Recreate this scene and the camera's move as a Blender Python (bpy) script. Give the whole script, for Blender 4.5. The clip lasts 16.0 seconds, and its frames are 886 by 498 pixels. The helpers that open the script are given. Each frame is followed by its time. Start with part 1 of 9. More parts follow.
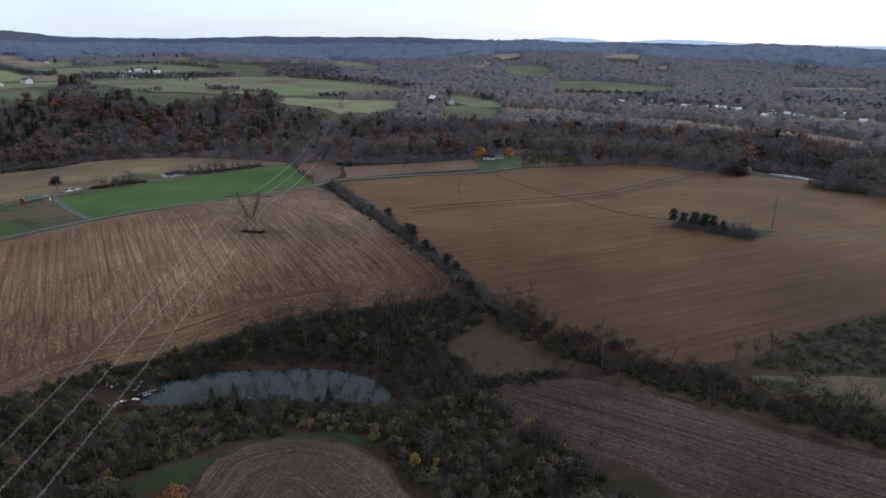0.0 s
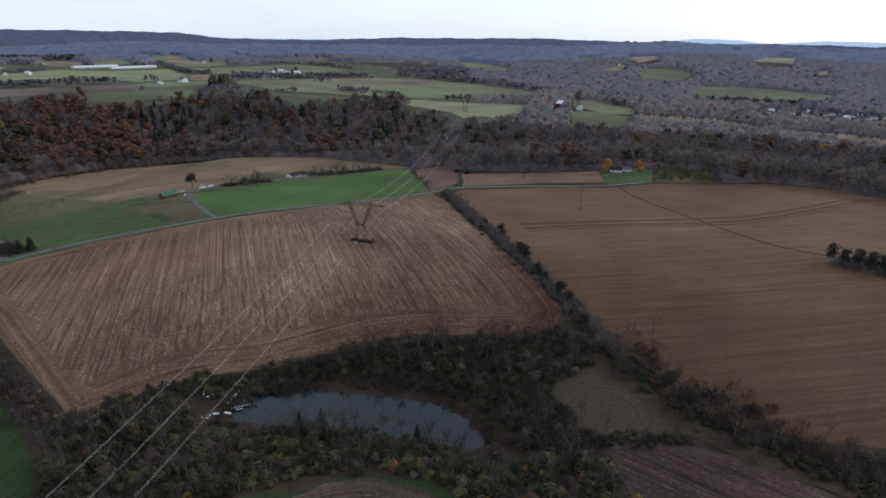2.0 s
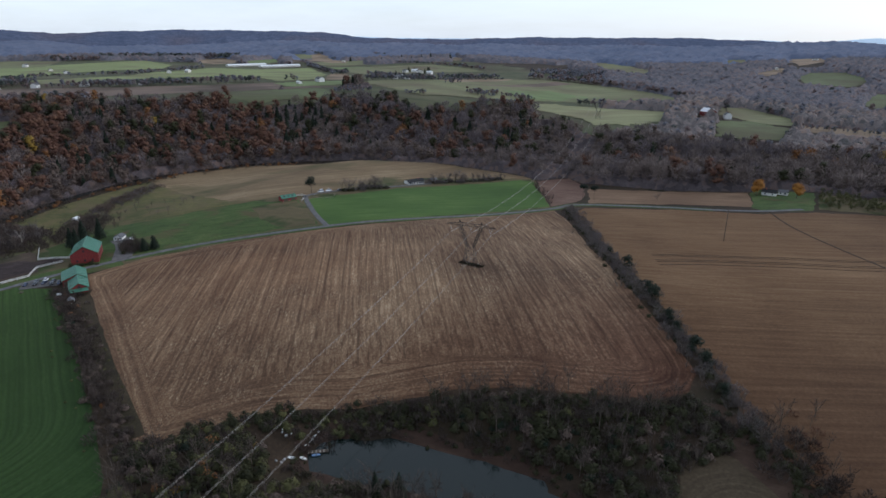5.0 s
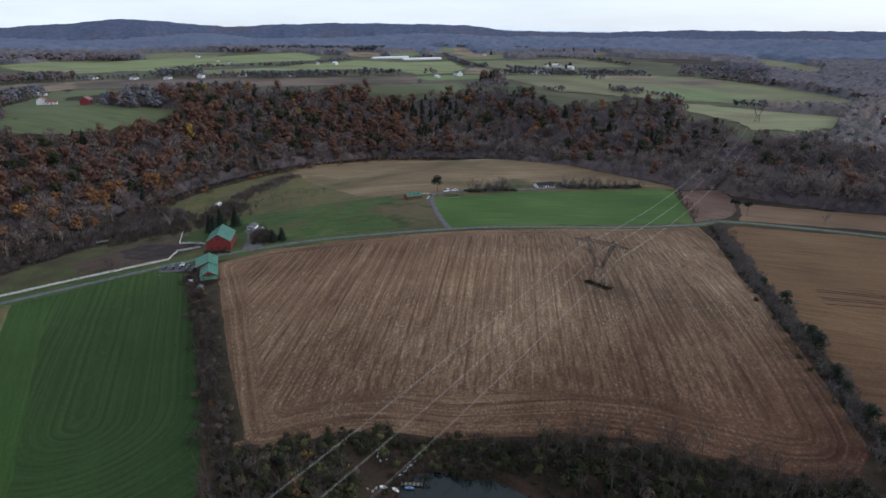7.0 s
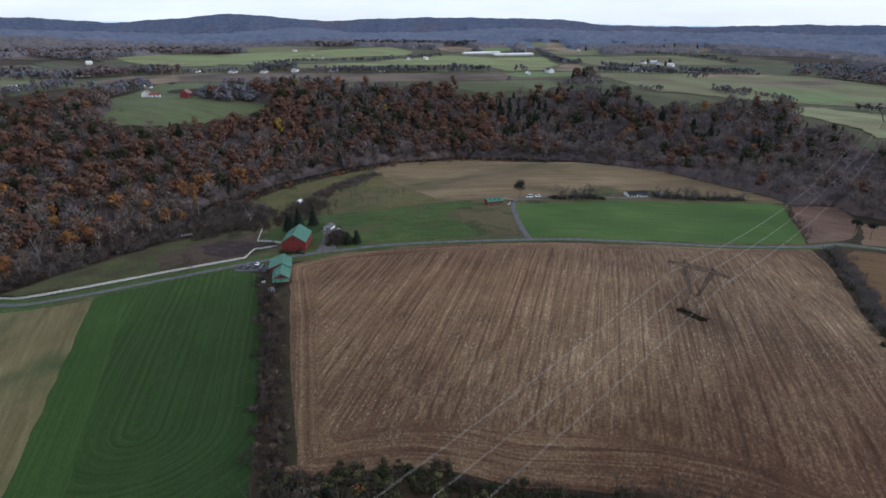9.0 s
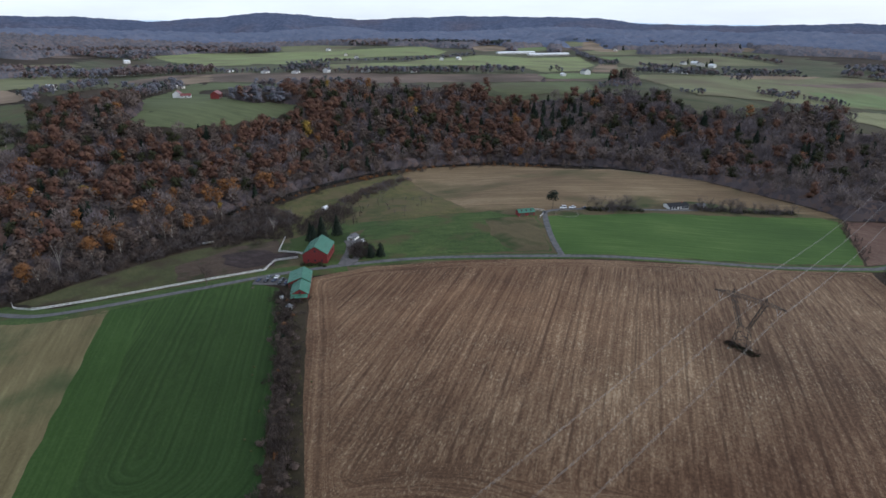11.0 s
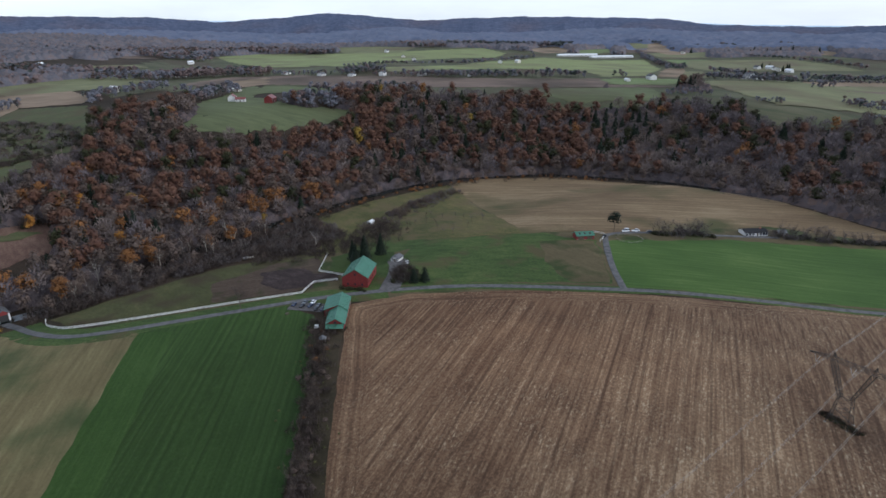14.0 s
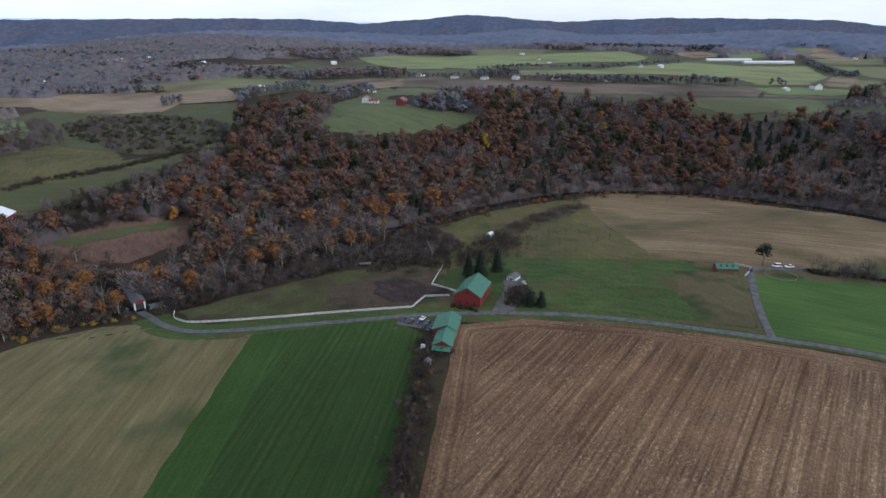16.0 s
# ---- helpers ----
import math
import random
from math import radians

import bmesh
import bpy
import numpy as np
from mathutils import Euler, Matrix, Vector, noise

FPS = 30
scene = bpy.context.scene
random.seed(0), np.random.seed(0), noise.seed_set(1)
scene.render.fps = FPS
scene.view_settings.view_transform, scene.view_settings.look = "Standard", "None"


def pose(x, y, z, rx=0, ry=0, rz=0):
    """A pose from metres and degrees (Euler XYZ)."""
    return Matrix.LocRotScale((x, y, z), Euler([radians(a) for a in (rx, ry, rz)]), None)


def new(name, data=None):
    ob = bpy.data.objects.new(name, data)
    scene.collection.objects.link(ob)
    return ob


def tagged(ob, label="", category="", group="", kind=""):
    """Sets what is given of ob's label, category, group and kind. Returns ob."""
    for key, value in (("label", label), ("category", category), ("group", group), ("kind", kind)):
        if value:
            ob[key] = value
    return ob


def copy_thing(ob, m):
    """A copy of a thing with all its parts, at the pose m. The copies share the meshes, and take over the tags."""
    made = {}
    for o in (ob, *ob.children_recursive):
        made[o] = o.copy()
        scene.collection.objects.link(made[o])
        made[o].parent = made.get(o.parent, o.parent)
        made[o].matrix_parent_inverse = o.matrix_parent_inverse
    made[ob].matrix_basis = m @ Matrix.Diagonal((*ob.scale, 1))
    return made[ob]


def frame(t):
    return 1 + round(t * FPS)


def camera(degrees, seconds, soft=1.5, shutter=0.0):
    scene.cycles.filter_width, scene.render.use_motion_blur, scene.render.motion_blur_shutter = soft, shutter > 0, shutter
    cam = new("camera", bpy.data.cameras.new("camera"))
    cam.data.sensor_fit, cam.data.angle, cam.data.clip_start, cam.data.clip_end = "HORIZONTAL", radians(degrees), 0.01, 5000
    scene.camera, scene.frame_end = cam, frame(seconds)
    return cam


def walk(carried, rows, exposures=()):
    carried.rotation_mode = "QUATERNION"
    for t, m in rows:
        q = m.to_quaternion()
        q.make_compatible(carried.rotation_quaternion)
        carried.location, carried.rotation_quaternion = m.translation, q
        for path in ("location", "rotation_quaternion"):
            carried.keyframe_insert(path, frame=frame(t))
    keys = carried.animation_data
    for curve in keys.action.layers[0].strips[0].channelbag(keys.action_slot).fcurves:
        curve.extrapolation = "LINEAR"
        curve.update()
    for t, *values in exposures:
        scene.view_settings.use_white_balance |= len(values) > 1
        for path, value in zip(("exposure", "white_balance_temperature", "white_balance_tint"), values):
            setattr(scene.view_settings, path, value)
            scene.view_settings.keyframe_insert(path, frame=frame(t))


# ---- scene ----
from mathutils import geometry

cam = camera(71.71, 16.0, soft=1.55)

# seconds, place, tilt from straight down, turn
PATH = [
    (0.0, 0.00, -0.00, 122.20, 70.83, -0.00),
    (0.5, 0.80, 5.78, 122.91, 70.89, 3.29),
    (1.0, 1.46, 11.53, 123.64, 70.90, 6.62),
    (1.5, 1.90, 17.20, 124.39, 70.92, 9.33),
    (2.0, 2.12, 22.84, 125.14, 70.91, 11.66),
    (2.5, 2.08, 28.49, 125.88, 70.90, 13.90),
    (3.0, 1.85, 34.16, 126.62, 70.90, 16.08),
    (5.5, -3.60, 61.44, 129.51, 70.70, 26.52),
    (6.0, -5.44, 66.76, 130.11, 70.52, 29.97),
    (6.5, -7.40, 71.99, 130.63, 70.32, 33.21),
    (7.0, -9.56, 77.00, 131.07, 70.21, 36.30),
    (7.5, -11.94, 81.82, 131.56, 70.09, 38.75),
    (8.0, -14.42, 86.40, 132.11, 69.96, 40.93),
    (8.5, -17.07, 90.77, 132.71, 69.84, 42.78),
    (9.0, -19.97, 94.99, 133.34, 69.71, 44.52),
    (9.5, -23.12, 99.09, 134.00, 69.59, 45.92),
    (10.0, -26.42, 103.13, 134.64, 69.55, 46.98),
    (12.5, -43.62, 122.08, 137.73, 69.59, 48.01),
    (13.0, -47.27, 125.83, 138.46, 69.59, 48.71),
    (13.5, -50.99, 129.52, 139.21, 69.57, 50.25),
    (14.0, -54.86, 133.11, 139.94, 69.57, 52.87),
    (14.5, -58.88, 136.55, 140.65, 69.56, 55.95),
    (15.0, -62.92, 139.84, 141.35, 69.60, 59.18),
    (15.5, -66.98, 143.00, 141.98, 69.64, 62.33),
    (16.0, -71.03, 146.07, 142.64, 69.66, 64.97),
]
walk(cam, [(t, pose(x, y, z, tilt, 0, turn)) for t, x, y, z, tilt, turn in PATH],
     [(0, 0.0, 5700, 11), (5, 0.0, 5700, 11), (9, 0.10, 5700, 11), (12, 0.13, 5700, 11), (16, 0.13, 5700, 11)])

# ---- sky and sun ----
SUN_TURN, SUN_UP = 52.0, 23.0      # degrees clockwise from +y, degrees above the horizon
world = bpy.data.worlds.new("world")
scene.world = world
world.use_nodes = True
wn, wl = world.node_tree.nodes, world.node_tree.links
sky = wn.new("ShaderNodeTexSky")
sky.sky_type = "NISHITA"
sky.sun_disc = False
sky.sun_elevation, sky.sun_rotation = radians(SUN_UP), radians(SUN_TURN)
sky.dust_density, sky.air_density, sky.ozone_density = 1.0, 1.0, 2.0
veil = wn.new("ShaderNodeMix")       # thin high cloud over the whole sky
veil.data_type = "RGBA"
place = wn.new("ShaderNodeTexCoord")
drawn = wn.new("ShaderNodeMapping")
drawn.inputs["Scale"].default_value = (1.2, 2.2, 9.0)
wl.new(place.outputs["Generated"], drawn.inputs["Vector"])
wisps = wn.new("ShaderNodeTexNoise")
wisps.inputs["Scale"].default_value, wisps.inputs["Detail"].default_value, wisps.inputs["Roughness"].default_value = 2.0, 6, 0.6
wl.new(drawn.outputs[0], wisps.inputs["Vector"])
cover = wn.new("ShaderNodeMapRange")
cover.inputs[1].default_value, cover.inputs[2].default_value, cover.inputs[3].default_value, cover.inputs[4].default_value = 0.35, 0.7, 0.56, 0.74
wl.new(wisps.outputs[0], cover.inputs[0])
wl.new(cover.outputs[0], veil.inputs[0])
wl.new(sky.outputs[0], veil.inputs[6])
veil.inputs[7].default_value = (8.0, 8.3, 8.45, 1)
wl.new(veil.outputs[2], wn["Background"].inputs[0])
wn["Background"].inputs[1].default_value = 0.135
sun_data = bpy.data.lights.new("sun", "SUN")
sun_data.energy, sun_data.angle, sun_data.color = 1.7, radians(15), (1.0, 0.95, 0.89)
sun = new("sun", sun_data)
sun.rotation_euler = (radians(90 - SUN_UP), 0, radians(180 - SUN_TURN))
scene.view_settings.exposure = 0.0


# ---- the lie of the land ----
POND = [(-106, 184), (-111, 192), (-109, 200), (-100, 207), (-88, 211), (-70, 213), (-56, 214), (-44, 213), (-34, 210), (-25, 203), (-18, 193), (-15, 184), (-28, 188),
        (-45, 189), (-64, 190), (-78, 190), (-90, 186)]
POND_LEVEL = -1.4
RIVER = [(560, 250), (470, 400), (410, 510), (345, 592), (262, 652), (150, 692), (40, 706), (-90, 700), (-240, 694),
         (-380, 662), (-480, 590), (-525, 490), (-520, 400), (-500, 320), (-480, 250), (-450, 190), (-425, 125), (-450, 20), (-520, -150)]


def smooth(a):
    a = np.clip(a, 0.0, 1.0)
    return a * a * (3 - 2 * a)


def bell(x, y, cx, cy, rx, ry):
    return np.exp(-((x - cx) / rx) ** 2 - ((y - cy) / ry) ** 2)


def river_side(x, y):
    """Distance to the river, negative on the side of the farm."""
    best, side = np.full(np.shape(x), 1e9), np.zeros(np.shape(x))
    for (ax, ay), (bx, by) in zip(RIVER, RIVER[1:]):
        ux, uy = bx - ax, by - ay
        k = np.clip(((x - ax) * ux + (y - ay) * uy) / (ux * ux + uy * uy), 0, 1)
        d = np.hypot(x - ax - k * ux, y - ay - k * uy)
        s = np.where(ux * (y - ay) - uy * (x - ax) > 0, -1.0, 1.0)
        side = np.where(d < best, s, side)
        best = np.minimum(best, d)
    return best * side


# far hills: place, reach across and along, height
FAR_HILLS = ((450, 2330, 430, 380, 42), (1150, 2350, 420, 330, 26), (60, 2750, 380, 300, 30), (-330, 2900, 420, 260, 26), (700, 3000, 520, 300, 34), (1500, 2900, 500, 300, 30),
             (250, 3450, 620, 260, 38), (1100, 3600, 700, 280, 30), (-700, 3150, 520, 260, 44), (-1300, 2900, 560, 260, 46), (-1900, 2500, 520, 280, 44), (-2350, 2000, 380, 480, 44),
             (-2600, 1350, 330, 460, 40), (-2500, 700, 300, 460, 36), (-2350, 120, 300, 380, 30), (-2900, 350, 320, 620, 42), (-2150, -420, 340, 360, 30), (-1750, 1950, 300, 200, 12),
             (-2950, 1900, 380, 500, 56), (-2250, 2850, 520, 320, 56), (-1150, 3500, 600, 260, 54), (1950, 2300, 360, 420, 24), (-1850, 250, 260, 300, 14))


def far_hills(x, y):
    """Wooded hills and spurs at the foot of the ridge."""
    z = np.zeros(np.shape(x))
    for cx, cy, rx, ry, h in FAR_HILLS:
        z = z + h * bell(x, y, cx, cy, rx, ry)
    r = np.hypot(x, y)
    spur = np.abs(np.sin(x / 230 + 1.1 * np.sin(y / 310)) * np.sin(y / 260 + 1.3 * np.sin(x / 290 + 2.0)))
    return z + 20 * (1 - spur) * smooth((r - 2100) / 1100)


def height(x, y):
    """The lie of the land."""
    x, y = np.asarray(x, float), np.asarray(y, float)
    near = (1.0 + 12 * bell(x, y, -95, 335, 140, 120) + 7 * bell(x, y, 160, 380, 150, 120)
            + 6.5 * bell(x, y, -290, 445, 110, 110) - 9 * smooth((-330 - x) / 130)
            + 3 * bell(x, y, 40, 120, 200, 110) - 5.5 * bell(x, y, -70, 200, 95, 40) - 4.5 * bell(x, y, 322, 562, 24, 20))
    d = river_side(x, y)
    turn = np.degrees(np.arctan2(y - 350, x + 150)) % 360
    rise = 0.12 + 0.33 * smooth((turn - 62) / 26) + 0.55 * smooth((turn - 92) / 24) - 0.55 * smooth((turn - 178) / 20)
    rise = np.where(turn > 262, 0.12 + 0.33 * (1 - smooth((turn - 262) / 60)), rise)
    far = np.hypot(x, y)
    out = -9 + 54 * rise * smooth((d - 15) / 260)
    roll = (7 * np.sin(x / 310 + 1.3) * np.cos(y / 270 + 0.4) + 5 * np.sin((x + 1.7 * y) / 420)) * smooth((d - 300) / 500)
    out = out + roll + 22 * smooth((far - 1700) / 1600) * (1 - smooth((rise - 0.3) / 0.3)) - 42 * rise * smooth((far - 2350) / 700) + far_hills(x, y)
    z = np.where(d > 0, out, near + (-9 - near) * smooth((d + 45) / 45))
    shore, wet = np.full(x.shape, 1e9), np.zeros(x.shape, bool)
    for (ax, ay), (bx, by) in zip(POND, POND[1:] + POND[:1]):
        ux, uy = bx - ax, by - ay
        k = np.clip(((x - ax) * ux + (y - ay) * uy) / (ux * ux + uy * uy), 0, 1)
        shore = np.minimum(shore, np.hypot(x - ax - k * ux, y - ay - k * uy))
        wet ^= ((ay > y) != (by > y)) & (x < (bx - ax) * (y - ay) / (by - ay + 1e-12) + ax)
    bank = POND_LEVEL + 0.5 + (z - POND_LEVEL - 0.5) * smooth((shore - 1.5) / 13)
    return np.where(wet, POND_LEVEL - 1.2 * smooth((shore - 0.5) / 4) + 0.5 * (1 - smooth(shore / 2)), np.where(shore < 16, bank, z))


def noise2(x, y, seed=0.0):
    """A cheap smooth noise, about -1 to 1."""
    s = seed * 7.13
    return (np.sin(x * 1.00 + 1.7 * np.sin(y * 0.61 + s) + s) + np.sin(y * 1.13 + 1.9 * np.sin(x * 0.53 + 2.1 * s) + 1.3 + s)
            + 0.6 * np.sin((x + y) * 1.9 + s) * np.cos((x - y) * 1.7 + 0.5 * s)) / 2.6


def inside(x, y, poly):
    """Which of the points lie in the polygon."""
    x, y = np.asarray(x, float), np.asarray(y, float)
    hit = np.zeros(x.shape, bool)
    for (ax, ay), (bx, by) in zip(poly, poly[1:] + poly[:1]):
        cross = (ay > y) != (by > y)
        hit ^= cross & (x < (bx - ax) * (y - ay) / (by - ay + 1e-12) + ax)
    return hit


# ---- materials ----
def material(name):
    m = bpy.data.materials.new(name)
    m.use_nodes = True
    return m, m.node_tree.nodes, m.node_tree.links, m.node_tree.nodes["Principled BSDF"]


def ramp(nodes, stops):
    r = nodes.new("ShaderNodeValToRGB")
    while len(r.color_ramp.elements) > 1:
        r.color_ramp.elements.remove(r.color_ramp.elements[-1])
    for i, (p, c) in enumerate(stops):
        e = r.color_ramp.elements[0] if i == 0 else r.color_ramp.elements.new(p)
        e.position, e.color = p, (*c, 1)
    return r


def mixer(nodes, links, kind, fac, a, b):
    m = nodes.new("ShaderNodeMix")
    m.data_type, m.blend_type = "RGBA", kind
    for socket, value in ((m.inputs[0], fac), (m.inputs[6], a), (m.inputs[7], b)):
        if hasattr(value, "links"):
            links.new(value, socket)
        else:
            socket.default_value = value if isinstance(value, float) else (*value, 1)
    return m.outputs[2]


def plain(name, colour, rough=0.8, metal=0.0, vary=0.12, scale=3.0):
    """A surface of one paint or stuff, with grain and faint stains."""
    m, n, l, b = material(name)
    tc = n.new("ShaderNodeTexCoord")
    t = n.new("ShaderNodeTexNoise")
    t.inputs["Scale"].default_value, t.inputs["Detail"].default_value = scale, 5
    l.new(tc.outputs["Object"], t.inputs["Vector"])
    lo, hi = [c * (1 - 2 * vary) for c in colour], [min(1, c * (1 + 2 * vary)) for c in colour]
    r = ramp(n, [(0.3, lo), (0.7, hi)])
    l.new(t.outputs[0], r.inputs[0])
    l.new(r.outputs[0], b.inputs["Base Color"])
    b.inputs["Roughness"].default_value, b.inputs["Metallic"].default_value = rough, metal
    b.inputs["Specular IOR Level"].default_value = 0.15 if rough > 0.8 else 0.5
    return m


def land(name, stops, turn=0.0, row=3.0, stretch=14.0, patch=None, patch_scale=0.02, patch_at=(0.5, 0.62), rows=0.5, lines=0.0, line_gap=9.0,
         fine=0.6, bend=0.0, rings=None, straw=None, hard=0.1):
    """Farmland seen from above: streaks along the rows, clods, bare or green patches and wheel lines.
    turn: degrees of the rows from +x; row: width of a streak in metres; rings: centre and reach of turning circles;
    straw: centre, inner and outer reach and tone of a stretch with more pale straw, or with damper soil."""
    m, n, l, b = material(name)
    tc = n.new("ShaderNodeTexCoord")
    warp = n.new("ShaderNodeTexNoise")
    warp.inputs["Scale"].default_value = 0.012
    l.new(tc.outputs["Object"], warp.inputs["Vector"])
    off = n.new("ShaderNodeVectorMath")
    off.operation = "MULTIPLY_ADD"
    l.new(warp.outputs["Color"], off.inputs[0])
    off.inputs[1].default_value = (bend, bend, 0)
    l.new(tc.outputs["Object"], off.inputs[2])
    mp = n.new("ShaderNodeMapping")
    mp.inputs["Rotation"].default_value = (0, 0, radians(-turn))
    l.new(off.outputs[0], mp.inputs["Vector"])
    place = mp.outputs[0]
    if rings:
        (cx, cy), reach = rings
        sub = n.new("ShaderNodeVectorMath")
        sub.operation = "SUBTRACT"
        l.new(tc.outputs["Object"], sub.inputs[0])
        sub.inputs[1].default_value = (cx, cy, 0)
        flat = n.new("ShaderNodeVectorMath")
        flat.operation = "MULTIPLY"
        l.new(sub.outputs[0], flat.inputs[0])
        flat.inputs[1].default_value = (1, 1, 0)
        ln = n.new("ShaderNodeVectorMath")
        ln.operation = "LENGTH"
        l.new(flat.outputs[0], ln.inputs[0])
        cmb = n.new("ShaderNodeCombineXYZ")
        l.new(ln.outputs["Value"], cmb.inputs[1])
        near = n.new("ShaderNodeMath")
        near.operation = "LESS_THAN"
        l.new(ln.outputs["Value"], near.inputs[0])
        near.inputs[1].default_value = reach
        mv = n.new("ShaderNodeMix")
        mv.data_type = "VECTOR"
        l.new(near.outputs[0], mv.inputs[0])
        l.new(place, mv.inputs[4])
        l.new(cmb.outputs[0], mv.inputs[5])
        place = mv.outputs[1]
    sc = n.new("ShaderNodeMapping")
    sc.inputs["Scale"].default_value = (1 / (row * stretch), 1 / row, 1 / row)
    l.new(place, sc.inputs["Vector"])
    streak = n.new("ShaderNodeTexNoise")
    streak.inputs["Scale"].default_value, streak.inputs["Detail"].default_value, streak.inputs["Roughness"].default_value = 1.0, 4, 0.65
    l.new(sc.outputs[0], streak.inputs["Vector"])
    clod = n.new("ShaderNodeTexNoise")
    clod.inputs["Scale"].default_value, clod.inputs["Detail"].default_value, clod.inputs["Roughness"].default_value = 0.75, 7, 0.85
    l.new(tc.outputs["Object"], clod.inputs["Vector"])
    wide = n.new("ShaderNodeTexNoise")
    wide.inputs["Scale"].default_value, wide.inputs["Detail"].default_value = 0.015, 4
    l.new(tc.outputs["Object"], wide.inputs["Vector"])

    def part_of(a, k, c):
        q = n.new("ShaderNodeMath")
        q.operation = "MULTIPLY_ADD"
        l.new(a, q.inputs[0])
        q.inputs[1].default_value = k
        if hasattr(c, "links"):
            l.new(c, q.inputs[2])
        else:
            q.inputs[2].default_value = c
        return q.outputs[0]
    total = rows + fine + 0.5
    mixed = part_of(streak.outputs[0], rows / total, part_of(clod.outputs[0], fine / total, part_of(wide.outputs[0], 0.5 / total, 0.0)))
    spread = n.new("ShaderNodeMapRange")
    l.new(mixed, spread.inputs[0])
    spread.inputs[1].default_value, spread.inputs[2].default_value = 0.5 - hard, 0.5 + hard
    r = ramp(n, stops)
    l.new(spread.outputs[0], r.inputs[0])
    colour = r.outputs[0]
    if patch:
        pn = n.new("ShaderNodeTexNoise")
        pn.inputs["Scale"].default_value, pn.inputs["Detail"].default_value = patch_scale, 6
        l.new(tc.outputs["Object"], pn.inputs["Vector"])
        pr = n.new("ShaderNodeMapRange")
        pr.inputs[1].default_value, pr.inputs[2].default_value = patch_at
        l.new(pn.outputs[0], pr.inputs[0])
        colour = mixer(n, l, "MIX", pr.outputs[0], colour, mixer(n, l, "MULTIPLY", 0.5, patch, r.outputs[0]))
    if lines:
        ls = n.new("ShaderNodeMapping")
        ls.inputs["Scale"].default_value = (0.0, 1 / line_gap, 0.0)
        l.new(place, ls.inputs["Vector"])
        w = n.new("ShaderNodeTexWave")
        w.wave_type, w.bands_direction, w.wave_profile = "BANDS", "Y", "SIN"
        w.inputs["Scale"].default_value, w.inputs["Distortion"].default_value = 0.314, 0.0
        l.new(ls.outputs[0], w.inputs["Vector"])
        wr = n.new("ShaderNodeMapRange")
        wr.inputs[1].default_value, wr.inputs[2].default_value = 0.86, 0.99
        l.new(w.outputs[1], wr.inputs[0])
        worn = n.new("ShaderNodeMath")
        worn.operation = "MULTIPLY"
        l.new(wr.outputs[0], worn.inputs[0])
        wk = n.new("ShaderNodeMapRange")
        wk.inputs[1].default_value, wk.inputs[2].default_value, wk.inputs[4].default_value = 0.38, 0.6, lines
        l.new(streak.outputs[0], wk.inputs[0])
        l.new(wk.outputs[0], worn.inputs[1])
        colour = mixer(n, l, "MIX", worn.outputs[0], colour, stops[0][1])
    if straw:
        at, inner, outer, tone = straw
        far = n.new("ShaderNodeVectorMath")
        far.operation = "DISTANCE"
        l.new(off.outputs[0], far.inputs[0])
        far.inputs[1].default_value = (*at, 8)
        fade = n.new("ShaderNodeMapRange")
        fade.interpolation_type = "SMOOTHSTEP"
        fade.inputs[1].default_value, fade.inputs[2].default_value, fade.inputs[3].default_value, fade.inputs[4].default_value = inner, outer, 1.0, 0.0
        l.new(far.outputs["Value"], fade.inputs[0])
        colour = mixer(n, l, "MIX", fade.outputs[0], colour, mixer(n, l, "MULTIPLY", 1.0, colour, tone))
    l.new(colour, b.inputs["Base Color"])
    b.inputs["Roughness"].default_value = 0.95
    b.inputs["Specular IOR Level"].default_value = 0.15
    bump = n.new("ShaderNodeBump")
    bump.inputs["Strength"].default_value, bump.inputs["Distance"].default_value = 0.7, 0.35
    l.new(mixed, bump.inputs["Height"])
    l.new(bump.outputs[0], b.inputs["Normal"])
    return m


